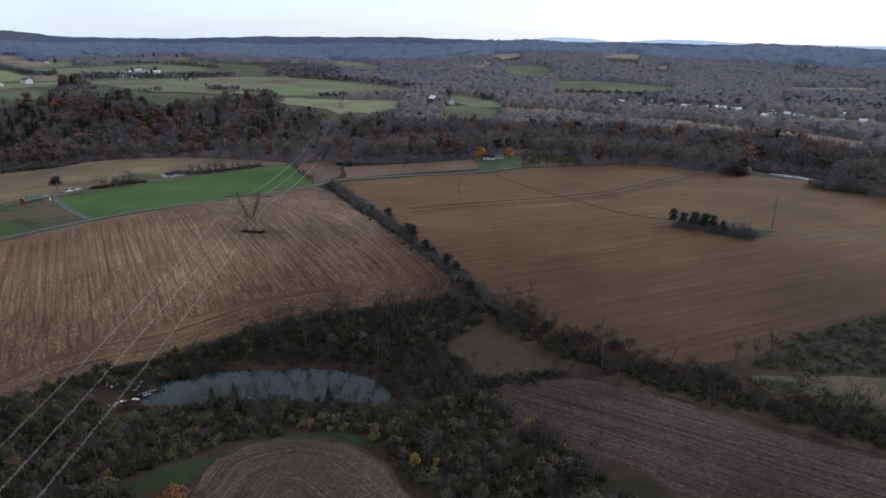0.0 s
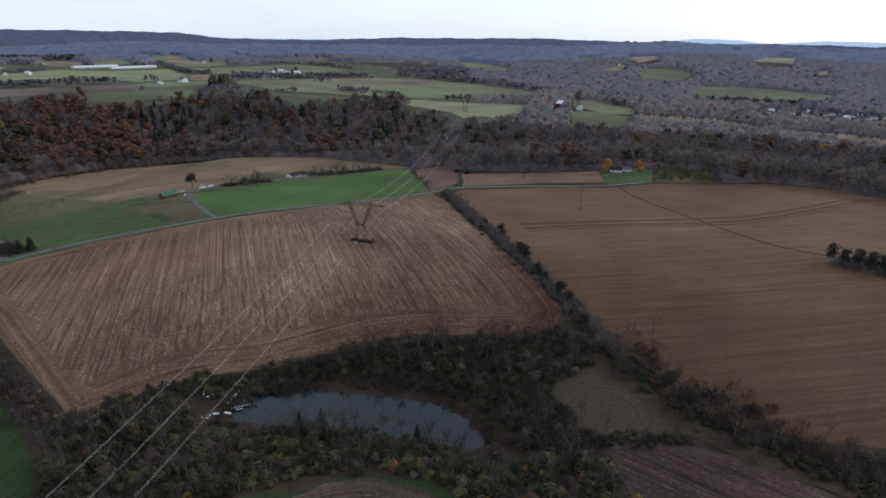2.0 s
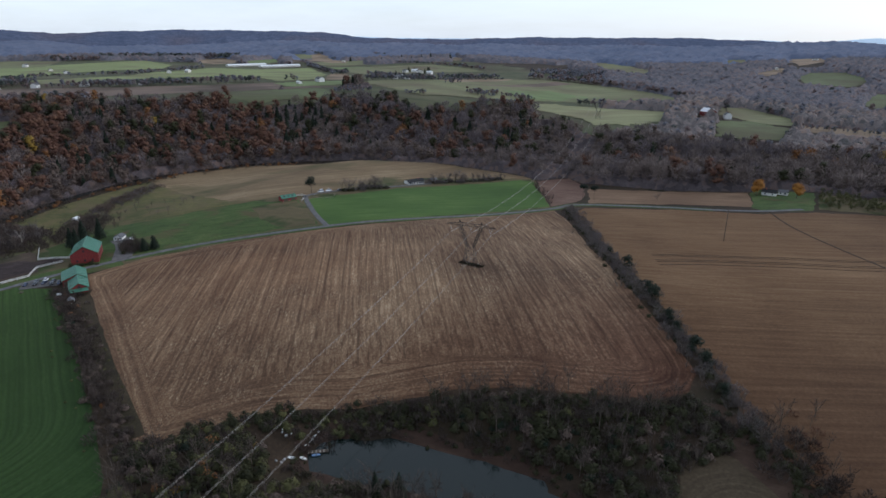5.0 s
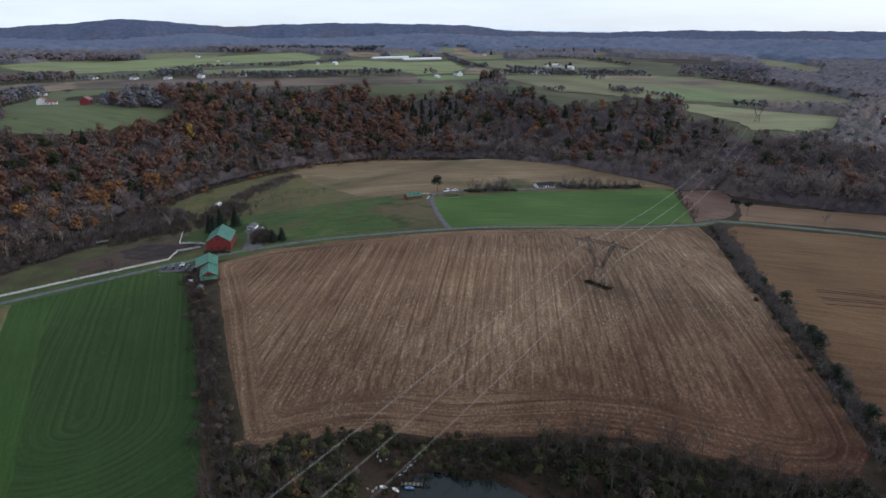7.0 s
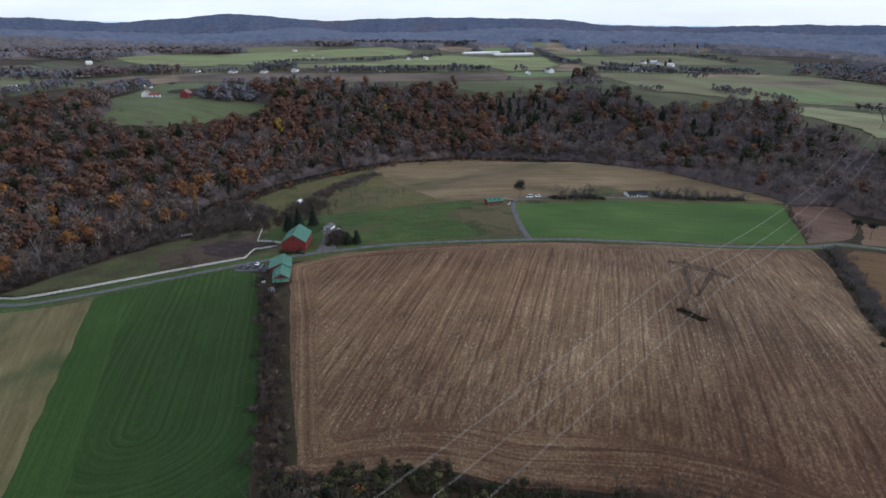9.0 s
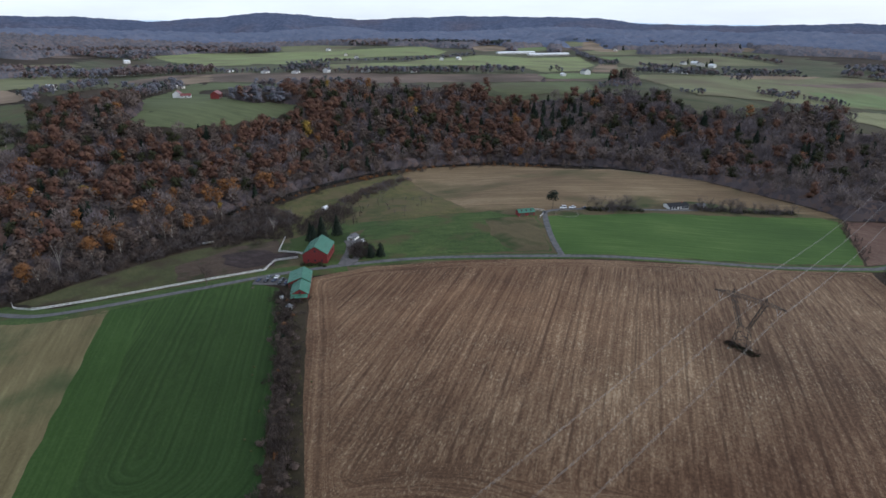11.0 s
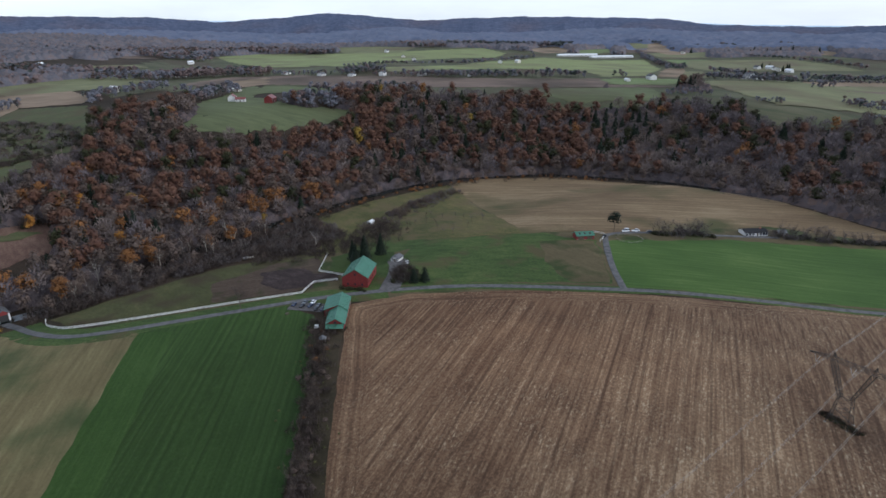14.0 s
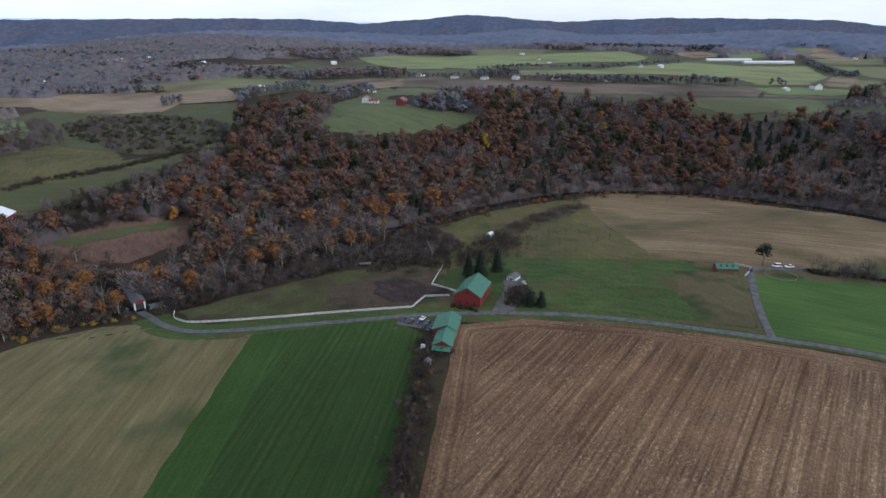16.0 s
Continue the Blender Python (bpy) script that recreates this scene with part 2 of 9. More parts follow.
def cropland(name, stops, turn=0.0, row=1.5, spots=(), fleck=(0.34, 0.27, 0.18), flecks=0.7, line=0.75, band=None, gap=0.0):
    """Harvested or sown land: straight rows in the field, rows that follow its edge on the headland, wheel lines, short
    straw bits and clods.
    turn: degrees of the rows from +x; spots: centre, inner and outer reach and tone of darker or paler areas; band:
    tone of the headland; gap: metres between wheel lines."""
    m, n, l, b = material(name)
    tc = n.new("ShaderNodeTexCoord")

    def calc(kind, a, c, d=None):
        q = n.new("ShaderNodeMath")
        q.operation = kind
        for socket, value in zip(q.inputs, (a, c, d)):
            if value is None:
                continue
            if hasattr(value, "links"):
                l.new(value, socket)
            else:
                socket.default_value = value
        return q.outputs[0]

    def noise(vector, scale, detail, rough, size=(1, 1, 1), angle=0.0):
        mp = n.new("ShaderNodeMapping")
        mp.inputs["Rotation"].default_value = (0, 0, radians(-angle))
        l.new(vector, mp.inputs["Vector"])
        sc = n.new("ShaderNodeMapping")
        sc.inputs["Scale"].default_value = size
        l.new(mp.outputs[0], sc.inputs["Vector"])
        t = n.new("ShaderNodeTexNoise")
        t.inputs["Scale"].default_value, t.inputs["Detail"].default_value, t.inputs["Roughness"].default_value = scale, detail, rough
        l.new(sc.outputs[0], t.inputs["Vector"])
        return t.outputs[0]

    def fit(value, a, c, lo=0.0, hi=1.0):
        q = n.new("ShaderNodeMapRange")
        q.inputs[1].default_value, q.inputs[2].default_value, q.inputs[3].default_value, q.inputs[4].default_value = a, c, lo, hi
        l.new(value, q.inputs[0])
        return q.outputs[0]

    def blend(f, a, c):
        q = n.new("ShaderNodeMix")
        l.new(f, q.inputs[0])
        l.new(a, q.inputs[2])
        l.new(c, q.inputs[3])
        return q.outputs[0]
    spot = tc.outputs["Object"]
    edge, head = n.new("ShaderNodeAttribute"), n.new("ShaderNodeAttribute")
    edge.attribute_name, head.attribute_name = "edge_distance", "headland"
    wide = noise(spot, 0.013, 4, 0.6)
    sep = n.new("ShaderNodeSeparateXYZ")
    l.new(spot, sep.inputs[0])
    round_way = n.new("ShaderNodeCombineXYZ")
    l.new(calc("MULTIPLY_ADD", sep.outputs[0], 0.012, calc("MULTIPLY", sep.outputs[1], 0.016)), round_way.inputs[0])
    l.new(calc("ADD", edge.outputs["Fac"], calc("MULTIPLY", wide, 7.0)), round_way.inputs[1])
    lay = calc("MULTIPLY", fit(calc("ADD", head.outputs["Fac"], calc("MULTIPLY_ADD", wide, 0.5, -0.25)), 0.35, 0.65), 1.0)
    streak = blend(lay, noise(spot, 1.0, 4, 0.6, (1 / (row * 70), 1 / row, 1), turn), noise(round_way.outputs[0], 1.0, 4, 0.6, (1, 1 / row, 1)))
    ruts = blend(lay, noise(spot, 1.0, 3, 0.6, (1 / 300, 1 / 1.25, 1), turn), noise(round_way.outputs[0], 1.0, 3, 0.6, (0.4, 1 / 1.25, 1)))
    clod = noise(spot, 0.9, 8, 0.85)
    bits = noise(spot, 1.0, 4, 0.75, (1 / 1.8, 1 / 0.8, 1), turn)
    drift = noise(spot, 0.05, 5, 0.65)
    mixed = calc("MULTIPLY_ADD", streak, 0.27, calc("MULTIPLY_ADD", clod, 0.45, calc("MULTIPLY", wide, 0.28)))
    r = ramp(n, stops)
    l.new(fit(mixed, 0.415, 0.585), r.inputs[0])
    colour = r.outputs[0]
    colour = mixer(n, l, "MIX", calc("MULTIPLY", fit(bits, 0.53, 0.66), calc("MULTIPLY", fit(calc("MULTIPLY_ADD", streak, 0.5, calc("MULTIPLY", drift, 0.5)), 0.42, 0.60), flecks)), colour, fleck)
    colour = mixer(n, l, "MIX", calc("MULTIPLY", fit(ruts, 0.56, 0.70), calc("MULTIPLY", fit(drift, 0.30, 0.55), line)), colour, tuple(c * 0.72 for c in stops[0][1]))
    if gap:
        tilt = n.new("ShaderNodeMapping")
        tilt.inputs["Rotation"].default_value = (0, 0, radians(-turn))
        l.new(spot, tilt.inputs["Vector"])
        across = n.new("ShaderNodeSeparateXYZ")
        l.new(tilt.outputs[0], across.inputs[0])
        phase = calc("PINGPONG", calc("MULTIPLY_ADD", wide, 3.0, calc("ADD", blend(lay, across.outputs[1], edge.outputs["Fac"]), calc("MULTIPLY", clod, 1.0))), gap / 2)
        worn = calc("MULTIPLY", fit(phase, 0.15, 0.75, 1.0, 0.0), fit(noise(spot, 1.0, 3, 0.6, (1 / 60, 1 / 5, 1), turn), 0.36, 0.60, 0.08, 0.58))
        colour = mixer(n, l, "MIX", worn, colour, tuple(c * 0.85 for c in stops[0][1]))
    if band:
        colour = mixer(n, l, "MIX", lay, colour, mixer(n, l, "MULTIPLY", 1.0, colour, band))
    for at, inner, outer, tone in spots:
        far = n.new("ShaderNodeVectorMath")
        far.operation = "DISTANCE"
        l.new(spot, far.inputs[0])
        far.inputs[1].default_value = (*at, 6)
        fade = fit(calc("ADD", far.outputs["Value"], calc("MULTIPLY_ADD", drift, 40.0, -20.0)), inner, outer, 1.0, 0.0)
        colour = mixer(n, l, "MIX", fade, colour, mixer(n, l, "MULTIPLY", 1.0, colour, tone))
    l.new(colour, b.inputs["Base Color"])
    b.inputs["Roughness"].default_value = 0.95
    b.inputs["Specular IOR Level"].default_value = 0.12
    bump = n.new("ShaderNodeBump")
    bump.inputs["Strength"].default_value, bump.inputs["Distance"].default_value = 0.8, 0.4
    l.new(mixed, bump.inputs["Height"])
    l.new(bump.outputs[0], b.inputs["Normal"])
    return m


def foliage(name, stops, rough=0.8):
    """Leaves or twigs, each clump a little different."""
    m, n, l, b = material(name)
    g = n.new("ShaderNodeNewGeometry")
    r = ramp(n, stops)
    tc = n.new("ShaderNodeTexCoord")
    t = n.new("ShaderNodeTexNoise")
    t.inputs["Scale"].default_value, t.inputs["Detail"].default_value = 0.13, 2
    l.new(tc.outputs["Object"], t.inputs["Vector"])
    a = n.new("ShaderNodeMath")
    a.operation = "MULTIPLY_ADD"
    l.new(g.outputs["Random Per Island"], a.inputs[0])
    a.inputs[1].default_value = 0.35
    k = n.new("ShaderNodeMapRange")
    k.inputs[1].default_value, k.inputs[2].default_value, k.inputs[4].default_value = 0.3, 0.7, 0.65
    l.new(t.outputs[0], k.inputs[0])
    l.new(k.outputs[0], a.inputs[2])
    l.new(a.outputs[0], r.inputs[0])
    l.new(r.outputs[0], b.inputs["Base Color"])
    b.inputs["Roughness"].default_value = rough
    b.inputs["Specular IOR Level"].default_value = 0.2
    return m


M = {}
M["ground"] = land("rough_ground", [(0.0, (0.0173, 0.0118, 0.0076)), (0.5, (0.0314, 0.0210, 0.0131)), (1.0, (0.0503, 0.0349, 0.0207))], patch=(0.034, 0.027, 0.014), patch_scale=0.03, rows=0.1, row=4, stretch=2)
# spots: redder south soil and pale middle, plus view-edge darkening put into the colour
M["stubble"] = cropland("corn_stubble", [(0.0, (0.0484, 0.0270, 0.0162)), (0.4, (0.0947, 0.0558, 0.0324)), (0.75, (0.1431, 0.0902, 0.0523)), (1.0, (0.2177, 0.1469, 0.0884))], -60,
                        spots=(((-95, 350), 10, 150, (1.24, 1.30, 1.34)), ((20, 255), 30, 120, (0.62, 0.50, 0.50)), ((-75, 238), 8, 82, (0.68, 0.60, 0.57)), ((-172, 320), 10, 85, (1.20, 1.19, 1.17)), ((-30, 312), 10, 70, (0.84, 0.80, 0.79)), ((-165, 178), 5, 75, (0.90, 0.88, 0.86)), ((-240, 300), 10, 110, (1.10, 1.02, 0.98)),
                               ((-104, 339), 5, 20, (0.72, 0.72, 0.73))), line=0.4, gap=9.3)
# south spot: redder soil, with the view's vignette painted in as darker colour
M["tilled"] = cropland("tilled_soil", [(0.0, (0.064, 0.035, 0.017)), (0.4, (0.090, 0.051, 0.025)), (0.75, (0.112, 0.067, 0.034)), (1.0, (0.142, 0.090, 0.050))], 21, 2.2, fleck=(0.160, 0.108, 0.066), flecks=0.3, line=0.14,
                       spots=(((150, 180), 20, 215, (0.54, 0.46, 0.46)), ((-10, 270), 10, 120, (0.80, 0.74, 0.74)), ((60, 440), 20, 170, (1.10, 1.06, 1.0))))
M["tilled_far"] = land("tilled_soil_pale", [(0.0, (0.0868, 0.0530, 0.0326)), (0.5, (0.1240, 0.0781, 0.0474)), (1.0, (0.1674, 0.1116, 0.0711))], turn=10, row=3, stretch=20, rows=0.5)
M["stubble_red"] = cropland("reddish_stubble", [(0.0, (0.0183, 0.0096, 0.0076)), (0.4, (0.0366, 0.0213, 0.0165)), (0.75, (0.0621, 0.0413, 0.0330)), (1.0, (0.0987, 0.0716, 0.0592))], -31, 1.3, fleck=(0.1720, 0.1290, 0.1032), flecks=0.5, line=0.6)
M["stubble_hill"] = cropland("brown_stubble", [(0.0, (0.026, 0.017, 0.012)), (0.4, (0.050, 0.034, 0.024)), (0.75, (0.086, 0.062, 0.045)), (1.0, (0.140, 0.108, 0.080))], 42, 1.2, fleck=(0.19, 0.15, 0.11), flecks=0.5, line=0.5)
M["small_field"] = land("mown_rough_grass", [(0.0, (0.0275, 0.0190, 0.0113)), (0.6, (0.0457, 0.0341, 0.0203)), (1.0, (0.0732, 0.0586, 0.0346))], turn=0, row=1.6, stretch=20, rows=0.55, fine=0.9,
                        rings=((22, 212), 40), bend=0)
# both spots paint the soft shade beside the east hedge into the green
M["winter_green"] = cropland("sown_green_field", [(0.0, (0.0193, 0.0349, 0.0084)), (0.5, (0.0263, 0.0496, 0.0113)), (1.0, (0.0369, 0.0661, 0.0167))], -30, 1.4, fleck=(0.0643, 0.0833, 0.0263), flecks=0.4, line=0.2,
                             spots=(((-170, 168), 10, 105, (0.66, 0.70, 0.78)), ((-255, 215), 5, 80, (0.80, 0.80, 0.84))), gap=3.4)
M["strip_green"] = cropland("bright_sown_strip", [(0.0, (0.0205, 0.0406, 0.0086)), (0.5, (0.0274, 0.0537, 0.0112)), (1.0, (0.0381, 0.0667, 0.0174))], -27, 1.4, fleck=(0.0534, 0.0732, 0.0243), flecks=0.35, line=0.25)
M["lush_green"] = land("lush_green_field", [(0.0, (0.0304, 0.0586, 0.0128)), (0.35, (0.0387, 0.0730, 0.0158)), (0.7, (0.0510, 0.0893, 0.0200)), (1.0, (0.0722, 0.1094, 0.0290))], turn=40, row=2.2, stretch=18, rows=0.45, lines=0.1, line_gap=11,
                       fine=0.3)
M["pale_hay"] = land("pale_hay_stubble", [(0.0, (0.0838, 0.0666, 0.0304)), (0.5, (0.1202, 0.0990, 0.0467)), (1.0, (0.1676, 0.1434, 0.0709))], turn=-24, row=3.2, stretch=16, rows=0.8,
                     patch=(0.082, 0.100, 0.040), patch_scale=0.030, patch_at=(0.47, 0.70), lines=0.35, line_gap=8)
M["hay"] = land("tan_hay_field", [(0.0, (0.0780, 0.0500, 0.0280)), (0.35, (0.1180, 0.0800, 0.0430)), (0.7, (0.1580, 0.1120, 0.0620)), (1.0, (0.2150, 0.1600, 0.0960))], turn=48, row=4.0, stretch=16, rows=0.6, fine=0.8,
                patch=(0.104, 0.102, 0.042), patch_scale=0.016, patch_at=(0.52, 0.70), lines=0.15, line_gap=14)
M["pasture"] = land("grazed_pasture", [(0.0, (0.0321, 0.0357, 0.0122)), (0.5, (0.0670, 0.0649, 0.0223)), (1.0, (0.1314, 0.1052, 0.0445))], row=5, stretch=3, rows=0.4, fine=1.0,
                    patch=(0.1648, 0.1295, 0.0660), patch_scale=0.06, patch_at=(0.48, 0.66))
M["paddock"] = land("green_paddock", [(0.0, (0.0200, 0.0360, 0.0100)), (0.5, (0.0400, 0.0640, 0.0170)), (1.0, (0.0820, 0.0980, 0.0300))], row=5, stretch=3, rows=0.5, fine=1.0, turn=40,
                    patch=(0.1200, 0.1000, 0.0460), patch_scale=0.05, patch_at=(0.53, 0.68))
M["worn_paddock"] = land("worn_brown_paddock", [(0.0, (0.057, 0.047, 0.023)), (0.5, (0.077, 0.061, 0.031)), (1.0, (0.104, 0.083, 0.044))], row=4, stretch=3, rows=0.3,
                         patch=(0.053, 0.077, 0.023), patch_scale=0.04)
M["horse_grass"] = land("cropped_horse_grass", [(0.0, (0.027, 0.030, 0.010)), (0.5, (0.049, 0.051, 0.018)), (1.0, (0.084, 0.074, 0.031))], row=5, stretch=3, rows=0.4, fine=1.0,
                        patch=(0.070, 0.052, 0.028), patch_scale=0.04, patch_at=(0.48, 0.66))
M["valley_grass"] = land("rough_valley_grass", [(0.0, (0.036, 0.044, 0.018)), (0.5, (0.058, 0.066, 0.027)), (1.0, (0.088, 0.088, 0.040))], turn=70, row=5, stretch=5, rows=0.5, fine=1.0,
                         patch=(0.115, 0.100, 0.052), patch_scale=0.035, patch_at=(0.46, 0.64))
M["bare_paddock"] = land("trampled_brown_ground", [(0.0, (0.032, 0.020, 0.014)), (0.5, (0.056, 0.038, 0.026)), (1.0, (0.092, 0.068, 0.046))], row=4, stretch=3, rows=0.4, fine=1.0, turn=70,
                         patch=(0.050, 0.050, 0.020), patch_scale=0.06, patch_at=(0.52, 0.64))
M["mud"] = land("trodden_mud", [(0.0, (0.012, 0.008, 0.008)), (0.55, (0.032, 0.021, 0.019)), (0.85, (0.06, 0.044, 0.041)), (1.0, (0.12, 0.096, 0.09))], row=4, stretch=3, rows=0.5, fine=0.9, turn=10)
M["bare_earth"] = land("bare_earth_bank", [(0.0, (0.0198, 0.0107, 0.0075)), (0.5, (0.0324, 0.0192, 0.0134)), (1.0, (0.0509, 0.0327, 0.0231))], row=3, stretch=6, rows=0.5)
M["lawn"] = land("lawn_grass", [(0.0, (0.0178, 0.0329, 0.0077)), (0.5, (0.0290, 0.0474, 0.0107)), (1.0, (0.0468, 0.0601, 0.0174))], row=4, stretch=2, rows=0.2, fine=0.4)
M["scrub_land"] = land("scrubby_ground", [(0.0, (0.0157, 0.0128, 0.0064)), (0.5, (0.0276, 0.0219, 0.0117)), (1.0, (0.0465, 0.0341, 0.0208))], row=4, stretch=3, rows=0.5,
                       patch=(0.060, 0.046, 0.026), patch_scale=0.05)
for key, name, tone, bits in (("far_bright", "distant_bright_green_field", (0.160, 0.182, 0.076), (0.215, 0.204, 0.114)), ("far_green", "distant_green_field", (0.116, 0.150, 0.062), (0.165, 0.156, 0.084)),
                              ("far_dull", "distant_dull_green_field", (0.082, 0.094, 0.044), (0.120, 0.112, 0.060)), ("far_olive", "distant_olive_field", (0.128, 0.130, 0.066), (0.182, 0.150, 0.094)),
                              ("far_pale", "distant_pale_green_field", (0.176, 0.176, 0.092), (0.226, 0.198, 0.120)), ("far_tan", "distant_tan_field", (0.200, 0.146, 0.100), (0.160, 0.124, 0.080)),
                              ("far_brown", "distant_ploughed_field", (0.128, 0.093, 0.073), (0.104, 0.082, 0.062))):
    M[key] = land(name, [(0.0, tuple(c * 0.72 for c in tone)), (0.5, tone), (1.0, tuple(c * 1.3 for c in tone))], turn=35, row=7, stretch=12, rows=1.0, fine=0.5, patch=bits, patch_scale=0.008,
                  patch_at=(0.47, 0.66), hard=0.13, lines=0.25, line_gap=26)
M["road"] = plain("worn_asphalt", (0.088, 0.086, 0.086), 0.9, vary=0.16, scale=0.35)
M["gravel"] = plain("grey_gravel", (0.089, 0.083, 0.081), 0.95, vary=0.2, scale=0.5)
M["track"] = plain("dirt_track", (0.0347, 0.0239, 0.0156), 0.95, vary=0.2, scale=0.3)
M["pale_track"] = plain("pale_dirt_track", (0.1152, 0.1008, 0.0720), 0.95, vary=0.15, scale=0.3)
M["red_siding"] = plain("red_board_siding", (0.143, 0.014, 0.012), 0.7, vary=0.18, scale=1.5)
M["green_roof"] = plain("green_metal_roof", (0.046, 0.146, 0.096), 0.45, 0.25, vary=0.07, scale=0.6)
M["grey_roof"] = plain("grey_shingle_roof", (0.10, 0.10, 0.105), 0.85, vary=0.2)
M["dark_roof"] = plain("dark_shingle_roof", (0.022, 0.022, 0.024), 0.85, vary=0.2)
M["red_roof"] = plain("red_metal_roof", (0.17, 0.05, 0.045), 0.5, 0.2, vary=0.1)
M["white_metal"] = plain("white_metal_roof", (0.60, 0.61, 0.62), 0.7, 0.0, vary=0.05)
M["white_paint"] = plain("white_paint", (0.576, 0.568, 0.544), 0.6, vary=0.06)
M["cream_siding"] = plain("cream_siding", (0.55, 0.52, 0.45), 0.7, vary=0.06)
M["dark_wood"] = plain("weathered_wood", (0.0825, 0.0638, 0.0488), 0.85, vary=0.2)
M["stone"] = plain("rubble_stone", (0.25, 0.23, 0.2), 0.9, vary=0.2, scale=1.2)
M["brick"] = plain("brick_chimney", (0.25, 0.11, 0.08), 0.9, vary=0.15)
M["glass"] = plain("window_glass", (0.03, 0.035, 0.045), 0.08, vary=0.05)
M["steel"] = plain("dark_weathered_steel", (0.034, 0.027, 0.022), 0.7, 0.2, vary=0.1)
M["wire"] = plain("aluminium_cable", (0.1248, 0.1217, 0.1186), 0.65, 0.1, vary=0.05)
# paler copy of the cable, sunlight put into its base colour
M["bright_wire"] = plain("sunlit_aluminium_cable", (0.1722, 0.1615, 0.1476), 0.65, 0.1, vary=0.05)
M["insulator"] = plain("pale_glass_insulator", (0.24, 0.235, 0.225), 0.3, vary=0.05)
M["bark"] = plain("bark", (0.085, 0.068, 0.054), 0.9, vary=0.2)
M["pale_bark"] = plain("pale_bark", (0.3060, 0.2805, 0.2380), 0.85, vary=0.2)
M["rubber"] = plain("black_rubber", (0.02, 0.02, 0.02), 0.8)
M["russet"] = foliage("russet_leaves", [(0, (0.0488, 0.0239, 0.0177)), (0.3, (0.0742, 0.0354, 0.0239)), (0.65, (0.0996, 0.0499, 0.0312)), (1, (0.1314, 0.0728, 0.0426))])
M["rust_brown"] = foliage("brown_leaves", [(0, (0.0493, 0.0358, 0.0302)), (0.3, (0.0694, 0.0493, 0.0403)), (0.65, (0.0918, 0.0661, 0.0526)), (1, (0.1187, 0.0885, 0.0694))])
M["orange"] = foliage("orange_leaves", [(0, (0.1017, 0.0449, 0.0158)), (0.5, (0.1485, 0.0648, 0.0216)), (1, (0.1895, 0.0882, 0.0286))])
M["yellow"] = foliage("yellow_leaves", [(0, (0.1088, 0.0666, 0.0122)), (0.5, (0.1700, 0.1054, 0.0177)), (1, (0.2244, 0.1564, 0.0306))])
M["olive"] = foliage("olive_leaves", [(0, (0.0150, 0.0161, 0.0061)), (0.5, (0.0218, 0.0226, 0.0079)), (1, (0.0320, 0.0308, 0.0112))])
M["sage"] = foliage("yellowish_olive_leaves", [(0, (0.0325, 0.0338, 0.0120)), (0.5, (0.0575, 0.0572, 0.0204)), (1, (0.1000, 0.0936, 0.0336))])
# bare grey and pale crowns, toned lighter to hold the eastern haze as well
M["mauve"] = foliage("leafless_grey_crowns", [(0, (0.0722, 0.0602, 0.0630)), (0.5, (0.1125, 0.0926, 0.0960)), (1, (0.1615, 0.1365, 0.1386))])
M["ash"] = foliage("pale_hazed_crowns", [(0, (0.1028, 0.0805, 0.0732)), (0.5, (0.1524, 0.1198, 0.1076)), (1, (0.2133, 0.1709, 0.1527))])
M["pine"] = foliage("dark_conifer_needles", [(0, (0.004, 0.008, 0.004)), (0.5, (0.008, 0.014, 0.007)), (1, (0.016, 0.022, 0.011))])
M["twig"] = foliage("bare_grey_twigs", [(0, (0.056, 0.047, 0.046)), (0.5, (0.098, 0.083, 0.081)), (1, (0.15, 0.131, 0.128))])
M["twig_dark"] = foliage("bare_brown_twigs", [(0, (0.0254, 0.0188, 0.0159)), (0.5, (0.0441, 0.0332, 0.0281)), (1, (0.0688, 0.0535, 0.0448))])
# far tree tones: paler copies of the near ones, haze put into the colour
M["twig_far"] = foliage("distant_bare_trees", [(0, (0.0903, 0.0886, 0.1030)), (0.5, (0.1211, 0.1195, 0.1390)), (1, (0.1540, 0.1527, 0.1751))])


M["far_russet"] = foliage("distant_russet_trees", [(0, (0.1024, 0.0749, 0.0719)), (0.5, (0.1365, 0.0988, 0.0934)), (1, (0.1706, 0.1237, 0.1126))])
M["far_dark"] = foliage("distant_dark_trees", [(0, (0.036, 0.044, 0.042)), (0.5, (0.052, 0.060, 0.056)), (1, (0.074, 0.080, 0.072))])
M["dark_weed"] = foliage("dark_dead_weeds", [(0, (0.014, 0.009, 0.007)), (0.5, (0.024, 0.015, 0.011)), (1, (0.040, 0.026, 0.018))])
M["golden"] = foliage("golden_maple_leaves", [(0, (0.17, 0.072, 0.016)), (0.5, (0.27, 0.12, 0.022)), (1, (0.36, 0.17, 0.036))])
M["plateau"] = land("plateau_grass", [(0.0, (0.0380, 0.0440, 0.0220)), (0.5, (0.0620, 0.0660, 0.0350)), (1.0, (0.0930, 0.0870, 0.0520))], row=16, stretch=8, rows=0.6, fine=0.5,
                    patch=(0.1023, 0.0809, 0.0517), patch_scale=0.006)
M["dark_verge"] = land("shaded_verge_grass", [(0.0, (0.010, 0.019, 0.006)), (0.5, (0.018, 0.030, 0.009)), (1.0, (0.030, 0.040, 0.014))], row=4, stretch=2, rows=0.2, fine=0.6)
